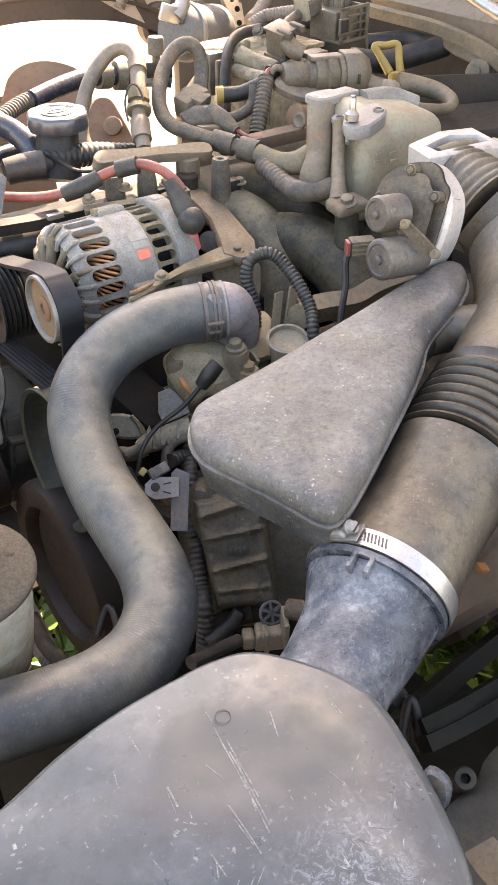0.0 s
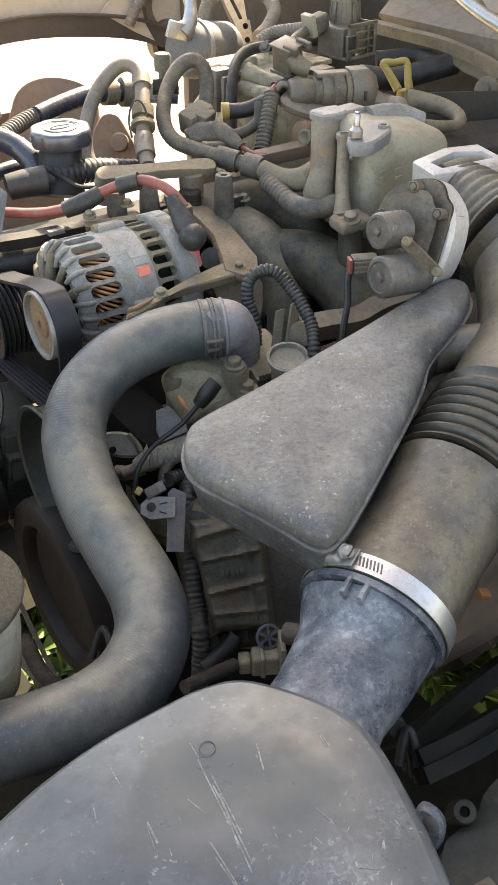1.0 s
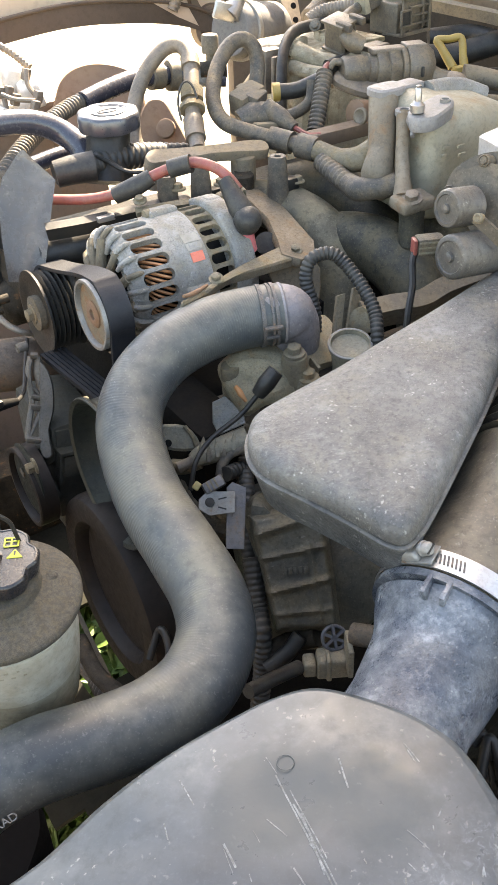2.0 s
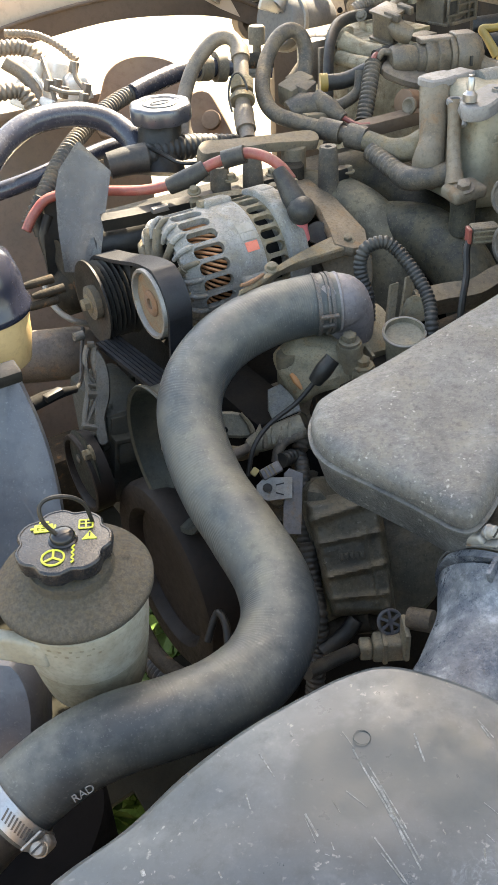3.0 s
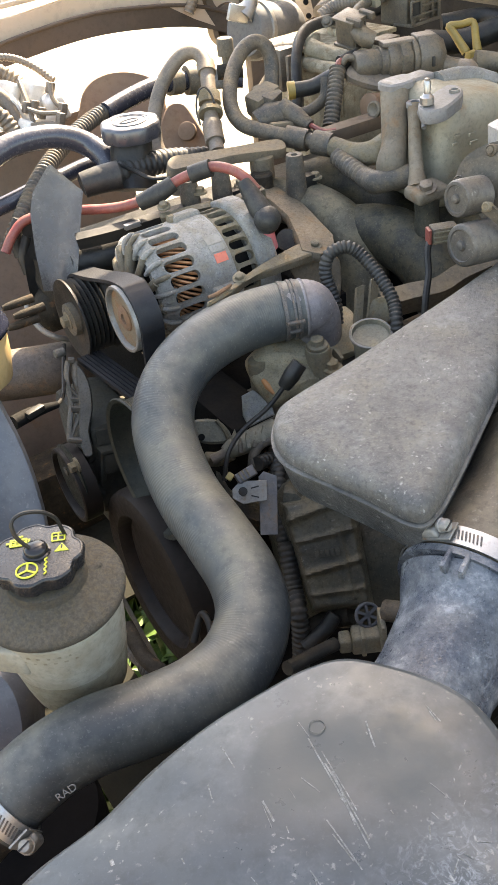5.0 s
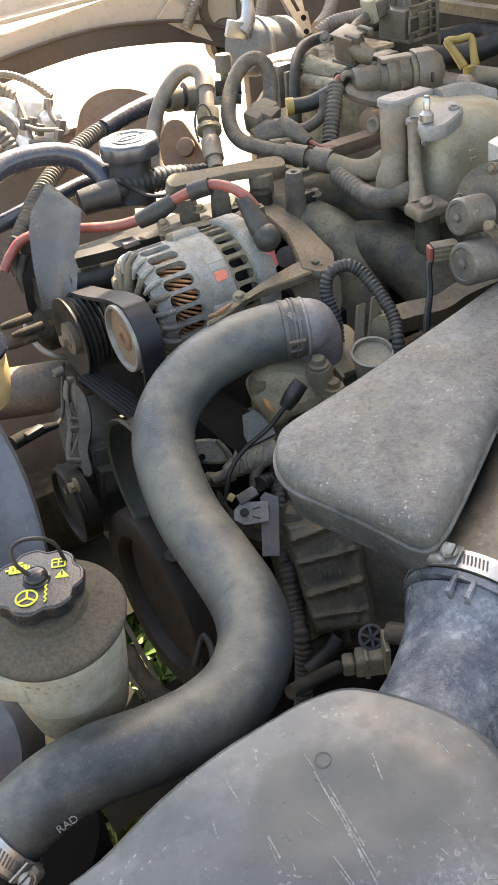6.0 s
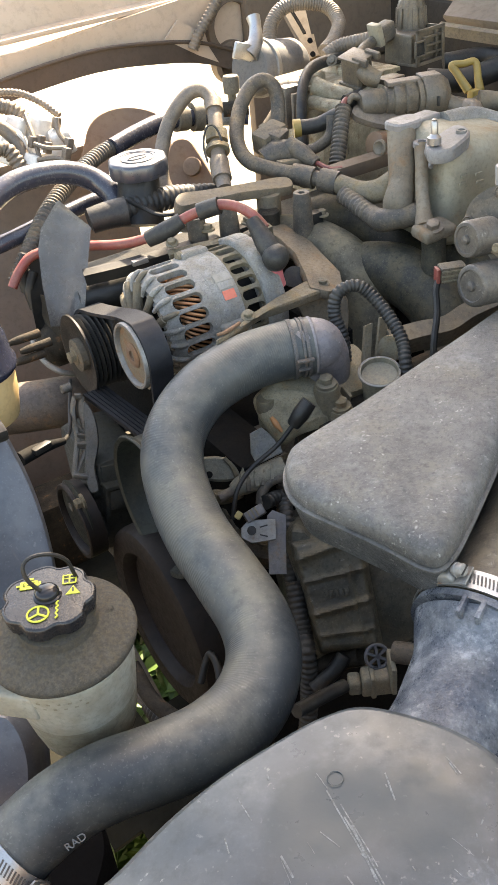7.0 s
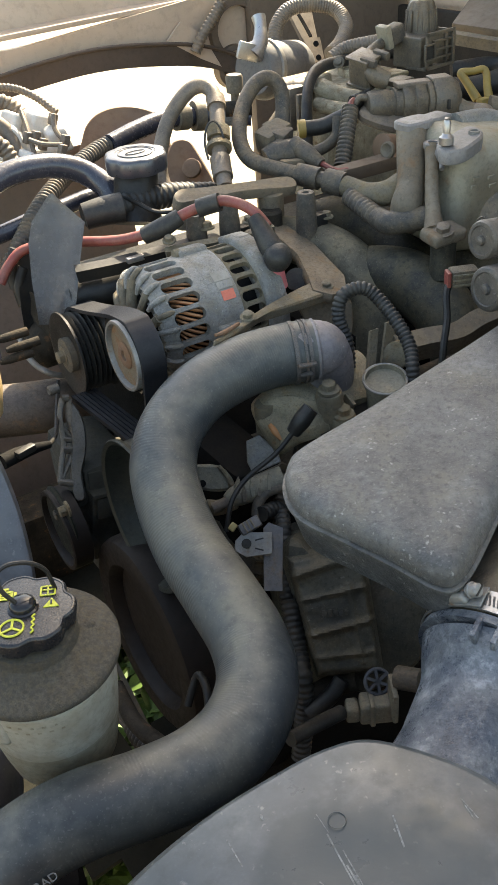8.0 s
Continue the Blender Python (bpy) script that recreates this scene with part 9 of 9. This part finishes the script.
    part("strap", b, "clamp_dirty", cl)
    b = B()
    add_lathe(b, [(0.0035, -0.0015), (0.0035, 0.0012), (0.0015, 0.0015)], fm @ pose(-0.006, 0.001, 0.001), 12)
    part("stud", b, "black", cl)
    tc = thing("timing_cover", (-0.0574, 0.6520, 0.8958), "oily brown timing cover casting behind the wiring", "engine cover")
    b = add_cap(B(), [(-0.0938, 0.6860, 0.9519), (-0.0709, 0.6984, 0.9660), (-0.0436, 0.7070, 0.9737), (-0.0126, 0.6991, 0.9566), (-0.0070, 0.6637, 0.9217), (-0.0232, 0.6264, 0.8878), (-0.0614, 0.6228, 0.8894), (-0.0850, 0.6482, 0.9129)][::-1], [(-0.004, -0.03), (0, -0.008), (0.003, 0.0), (0.012, 0.002), (0.70, 0.003), (0.82, 0.004), (0.94, 0.004)], 4)
    for v in b.verts:
        v.co += Vector((0, -0.6, 0.6)) * 0.007 * noise.noise(v.co * 60)
    part("casting", b, "grime", tc)
    for q in ((-0.0726, 0.6671, 0.9526), (-0.0342, 0.6721, 0.9530), (-0.0501, 0.6266, 0.9107)):
        b = B()
        add_lathe(b, [(0.009, -0.01), (0.009, 0.002), (0.007, 0.004)], axes(q, (0, -0.7, 0.6)), 18)
        part("boss", b, "grime", tc)
        b = B()
        add_bolt(b, Vector(q) + Vector((0, -0.0028, 0.0024)), (0, -0.7, 0.6), 0.005, 0.005)
        part("bolt", b, "alu_dirty", tc)
    bp = thing("gap_bracket", (-0.0461, 0.6508, 0.9742), "folded lilac-grey metal bracket", "bracket")
    b = B()
    add_cap(b, [(-0.0569, 0.6524, 0.9976), (-0.0472, 0.6557, 1.0009), (-0.0331, 0.6498, 0.9903), (-0.0308, 0.6447, 0.9827), (-0.0521, 0.6380, 0.9762), (-0.0567, 0.6433, 0.9844)][::-1], [(0, -0.004), (0, -0.0008), (0.0008, 0.0)], 0)
    part("plate", b, "alu", bp)
    b = B()
    add_cap(b, [(-0.0521, 0.6372, 0.9758), (-0.0308, 0.6439, 0.9823), (-0.0370, 0.6370, 0.9730), (-0.0440, 0.6340, 0.9695)][::-1], [(0, -0.004), (0, -0.0008), (0.0008, 0.0)], 0)
    part("fold", b, "grime", bp)
    hp = thing("hole_bracket", (-0.0810, 0.6337, 0.9660), "grey-green cast lug with a round hole", "bracket")
    b = B()
    add_cap(b, [(-0.0990, 0.6379, 0.9852), (-0.0776, 0.6400, 0.9839), (-0.0664, 0.6334, 0.9723), (-0.0721, 0.6292, 0.9678), (-0.0901, 0.6277, 0.9698), (-0.0985, 0.6315, 0.9763)][::-1], [(0.001, -0.012), (0, -0.010), (0, -0.002), (0.002, 0.0)], 3)
    part("lug", b, "grime_light", hp)
    b = B()
    add_lathe(b, [(0.0028, -0.001), (0.0028, 0.0012), (0.0010, 0.0013)], axes((-0.0904, 0.6298, 0.9745), (0.1, -0.78, 0.6)), 16)
    part("hole", b, "deep_black", hp)
    b = B()
    add_tube(b, [(-0.0780, 0.6385, 0.9845), (-0.0720, 0.6350, 0.9775), (-0.0690, 0.6310, 0.9710)], 0.0018, 8, 3)
    part("edge", b, "alu_dirty", hp)
    fc = thing("finned_plug", (-0.0530, 0.6180, 0.9600), "dusty finned connector body with a pale spigot", "connector")
    b = B()
    add_tube(b, [(-0.0700, 0.6140, 0.9690), (-0.0625, 0.6185, 0.9715), (-0.0445, 0.6240, 0.9755), (-0.0286, 0.6290, 0.9795)], [0.0060, 0.0085, 0.0095, 0.0095], 12, 4)
    part("body", b, "grime_light", fc)
    b = B()
    add_tube(b, [(-0.0810, 0.6092, 0.9663), (-0.0740, 0.6120, 0.9682), (-0.0671, 0.6149, 0.9705)], [0.0046, 0.0040, 0.0052], 14, 3, wall=0.001)
    part("spigot", b, "pipe_tan", fc)
    for k, q in enumerate(((-0.0632, 0.6190, 0.9790), (-0.0581, 0.6160, 0.9740), (-0.0526, 0.6185, 0.9765), (-0.0464, 0.6195, 0.9765), (-0.0400, 0.6225, 0.9800))):
        b = B()
        add_plate(b, [(-0.0015, -0.006), (0.0018, -0.006), (0.0026, 0.002), (0.0, 0.0075), (-0.0020, 0.001)], axes(q, (0.25 - 0.1 * (k % 2), -0.75, 0.6), (1, 0.2 * (k % 3 - 1), 0)), 0.0050, 0.0008)
        part("fin", b, "grime" if k % 2 else "grime_light", fc)
    cb = thing("clasp_block", (-0.0500, 0.5730, 0.9700), "small ridged grey clasp above the clip", "connector")
    cm = axes((-0.0505, 0.5745, 0.9775), (0.1, -0.72, 0.68), (0.85, 0.3, 0.4))
    b = B()
    add_box(b, (0.017, 0.009, 0.008), cm, 0.0012, 0.9)
    part("block", b, "clamp_dirty", cb)
    for k in range(3):
        b = B()
        add_box(b, (0.0012, 0.0080, 0.0012), cm @ pose(-0.004 + 0.003 * k, 0, 0.0044), 0.0003)
        part("ridge", b, "alu_dirty", cb)
    b = B()
    add_box(b, (0.006, 0.005, 0.004), cm @ pose(-0.011, 0.005, 0.002, 0, 0, 25), 0.0010)
    part("tab", b, "yellow_dust", cb, "dull yellow tab")
    hose("gap_conduit", [(-0.0413, 0.6606, 0.9664), (-0.0347, 0.6543, 0.9635), (-0.0309, 0.6448, 0.9550), (-0.0335, 0.6333, 0.9448), (-0.0302, 0.6183, 0.9305)], 0.0068, "rubber_grey", "dusty corrugated conduit in the gap", "conduit", ribs=0.0042)
    for pts, r, mt in (([(-0.0288, 0.6210, 0.9776), (-0.0411, 0.6175, 0.9742), (-0.0472, 0.6125, 0.9683), (-0.0488, 0.6070, 0.9604)], 0.0042, "rubber_grey"), ([(-0.0446, 0.6034, 0.9649), (-0.0323, 0.6186, 0.9581), (-0.0285, 0.5969, 0.9524), (-0.0280, 0.5732, 0.9266), (-0.0217, 0.5452, 0.8934), (-0.0162, 0.5189, 0.8718)], 0.006, "rubber"), ([(-0.0868, 0.6193, 0.9601), (-0.0771, 0.6159, 0.9623), (-0.0652, 0.6152, 0.9680)], 0.006, "alu_dirty"), ([(-0.0244, 0.5585, 0.9223), (-0.0192, 0.5357, 0.8969), (-0.0154, 0.5168, 0.8864), (-0.0159, 0.5068, 0.8540), (-0.0188, 0.4985, 0.8247)], 0.0072, "rubber")):
        hose("lead_cable", pts, r, mt, "dusty black lead among the wiring", "cable", "small leads", ribs=0.0045 if r > 0.0055 and mt == "rubber" else 0.0)
    # lower plug group beside the intake tube
    k = thing("coolant_plug", (0.0316, 0.4961, 0.8655), "dusty grey plug with a slotted blue-grey knob", "plug")
    b = B()
    km = axes((0.0352, 0.4997, 0.8773), Z, Vector((0.0367, 0.4926, 0.8951)) - Vector((0.0121, 0.4895, 0.8860)))
    add_box(b, (0.026, 0.018, 0.017), km, 0.0035, 0.9, 3)
    add_box(b, (0.010, 0.014, 0.013), km @ pose(-0.017, 0, -0.001), 0.003, 0.9, 3)
    add_box(b, (0.004, 0.020, 0.019), km @ pose(-0.004, 0, 0.0005), 0.0015, 0.9)
    part("housing", b, "grime_light", k)
    b = B()
    add_box(b, (0.004, 0.022, 0.026), axes((0.0457, 0.4954, 0.8905), Z, Vector((0.0367, 0.4926, 0.8951)) - Vector((0.0121, 0.4895, 0.8860))), 0.002)
    part("flange", b, "grime_light", k)
    b = B()
    add_tube(b, [(0.0485, 0.5008, 0.9050), (0.0638, 0.4936, 0.9095)], 0.008, 16, 2)
    part("stub", b, "rubber_grey", k)
    b = B()
    m = axes((0.0359, 0.5087, 0.8921), (0.2, -0.7, 0.6))
    add_tube(b, [m @ Vector((0.0085 * math.cos(a * math.pi / 8), 0.0085 * math.sin(a * math.pi / 8), 0)) for a in range(17)], 0.0014, 8, 2)
    for a in (0, 60, 120):
        add_box(b, (0.017, 0.002, 0.003), m @ pose(0, 0, 0, 0, 0, a), 0)
    part("knob", b, "shroud", k)
    for pts, r, mt in (([(-0.0225, 0.4594, 0.8927), (-0.0052, 0.4794, 0.8832), (0.0111, 0.4951, 0.8766)], 0.0052, "rubber"), ([(-0.0100, 0.5168, 0.8677), (0.0075, 0.5227, 0.8731), (0.0246, 0.5192, 0.8827)], 0.008, "dirty"), ([(-0.0123, 0.5027, 0.8651), (0.0030, 0.5107, 0.8742), (0.0120, 0.5184, 0.8839)], 0.006, "rubber"), ([(-0.1487, 0.5111, 0.8841), (-0.1305, 0.4842, 0.8771), (-0.1067, 0.4631, 0.8776)], 0.006, "dirty"), ([(-0.0979, 0.5068, 0.8687), (-0.0906, 0.5194, 0.8858), (-0.0831, 0.5080, 0.8857), (-0.0797, 0.4896, 0.8759)], 0.003, "black")):
        hose("lower_line", pts, r, mt, "dirty line low beside the engine", "pipe", "lower lines")


middle_clutter()


# ---- near right corner below the intake tube ----
def near_corner():
    j = thing("washer_tank", (0.1917, 0.4166, 0.9966), "dusty grey plastic washer tank", "washer tank")
    b = B()
    add_cap(b, [(0.1800, 0.4247, 1.0166), (0.1839, 0.4420, 1.0324), (0.1957, 0.4625, 1.0527), (0.2126, 0.4743, 1.0695), (0.2416, 0.4695, 1.0715), (0.2323, 0.3958, 1.0194), (0.2004, 0.3932, 1.0155), (0.1875, 0.4012, 1.0094), (0.1801, 0.4090, 1.0118)][::-1], [(0.002, -0.05), (-0.002, -0.02), (0, -0.006), (0.006, 0.0), (0.014, 0.003)], 4)
    part("tank", b, "washer", j)
    b = B()
    add_box(b, (0.012, 0.007, 0.004), el((0.1788, 0.4812, 0.9666), 20, 30, 0), 0.001)
    solid("side_marker", b, "orange", "small orange marker tab", "marker")
    p = thing("side_panel", (0.1735, 0.5213, 0.9541), "brown metal side panel behind the intake hose", "panel", kind="structure")
    b = B()
    add_cap(b, [(0.1468, 0.5061, 0.8632), (0.1719, 0.5509, 0.9266), (0.2012, 0.5964, 0.9564), (0.2684, 0.6333, 0.9741), (0.2832, 0.5761, 0.9626), (0.2304, 0.5098, 0.9380), (0.1901, 0.4956, 0.9178)][::-1], [(0, -0.02), (0, -0.003), (0.002, 0)], 0)
    part("panel", b, "paint_dark", p)
    for pts, w, h, mt in (([(0.1180, 0.4085, 0.8875), (0.1646, 0.4553, 0.8835), (0.2161, 0.5021, 0.8796)], 0.04, 0.012, "rail"), ([(0.1260, 0.3835, 0.9211), (0.1590, 0.4049, 0.9163), (0.2045, 0.4380, 0.9105)], 0.022, 0.010, "rail"), ([(0.1277, 0.3711, 0.9211), (0.1604, 0.3921, 0.9157), (0.2025, 0.4182, 0.9173)], 0.02, 0.010, "rail"), ([(0.1819, 0.5268, 0.8456), (0.2116, 0.5460, 0.8548), (0.2467, 0.5628, 0.8607)], 0.03, 0.01, "dirty")):
        b = B()
        add_strip(b, pts, (0.2, -0.5, 0.8), w, h, 4)
        solid("side_rail", b, mt, "dark plastic rail beside the battery tray", "rail", "side rails")
    for pts in ([(0.1111, 0.4068, 0.9192), (0.1166, 0.4112, 0.9252), (0.1222, 0.4047, 0.9163), (0.1241, 0.3917, 0.8984)], [(0.1132, 0.3982, 0.9244), (0.1187, 0.4015, 0.9288), (0.1241, 0.3951, 0.9201), (0.1271, 0.3834, 0.9040)], [(0.1160, 0.3814, 0.9183), (0.1206, 0.3940, 0.9355), (0.1260, 0.3877, 0.9269), (0.1289, 0.3752, 0.9096)]):
        hose("side_cable", pts, 0.0032, "black", "loose black cable beside the intake tube", "cable", "side cables")
    k = thing("mount_block", (0.1704, 0.3616, 0.8568), "dusty dark cast mount with a hollow boss", "mount")
    b = B()
    add_cap(b, [(0.1439, 0.3592, 0.8634), (0.1555, 0.3711, 0.8630), (0.1699, 0.3833, 0.8629), (0.1755, 0.3937, 0.8691), (0.1865, 0.4034, 0.8742), (0.1959, 0.4061, 0.8779), (0.2079, 0.4039, 0.8750), (0.2188, 0.4140, 0.8806), (0.2360, 0.4248, 0.8873), (0.2588, 0.4260, 0.8890), (0.2572, 0.3539, 0.8737), (0.2339, 0.3063, 0.8584), (0.1610, 0.3061, 0.8577), (0.1412, 0.3320, 0.8597)][::-1], [(-0.005, -0.06), (0, -0.012), (0.004, -0.003), (0.010, 0.0), (0.55, 0.004), (0.9, 0.007)], 4)
    for v in b.verts:
        v.co += Vector((0, -0.5, 0.8)) * 0.004 * noise.noise(v.co * 45)
    part("casting", b, "mount", k)
    b = B()
    add_lathe(b, [(0.0085, -0.03), (0.0078, 0.0), (0.0068, 0.002), (0.0034, 0.002), (0.0034, -0.008), (0.001, -0.008)], axes((0.1603, 0.3761, 0.8788), (-0.05, -0.5, 0.85)), 24)
    part("boss", b, "mount", k)
    b = B()
    add_strip(b, [(0.1356, 0.2736, 0.9740), (0.1401, 0.2555, 0.9830), (0.1464, 0.2380, 0.9930)], (0.5, 0.1, 0.4), 0.018, 0.003, 4)
    solid("inner_fender_lip", b, "cover_grey", "dusty brown lip of the near fender", "fender lip", kind="structure")
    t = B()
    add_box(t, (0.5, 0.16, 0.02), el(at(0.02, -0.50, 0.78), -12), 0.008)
    solid("battery_tray", t, "deep_black", "dark plastic battery tray", "tray")


near_corner()
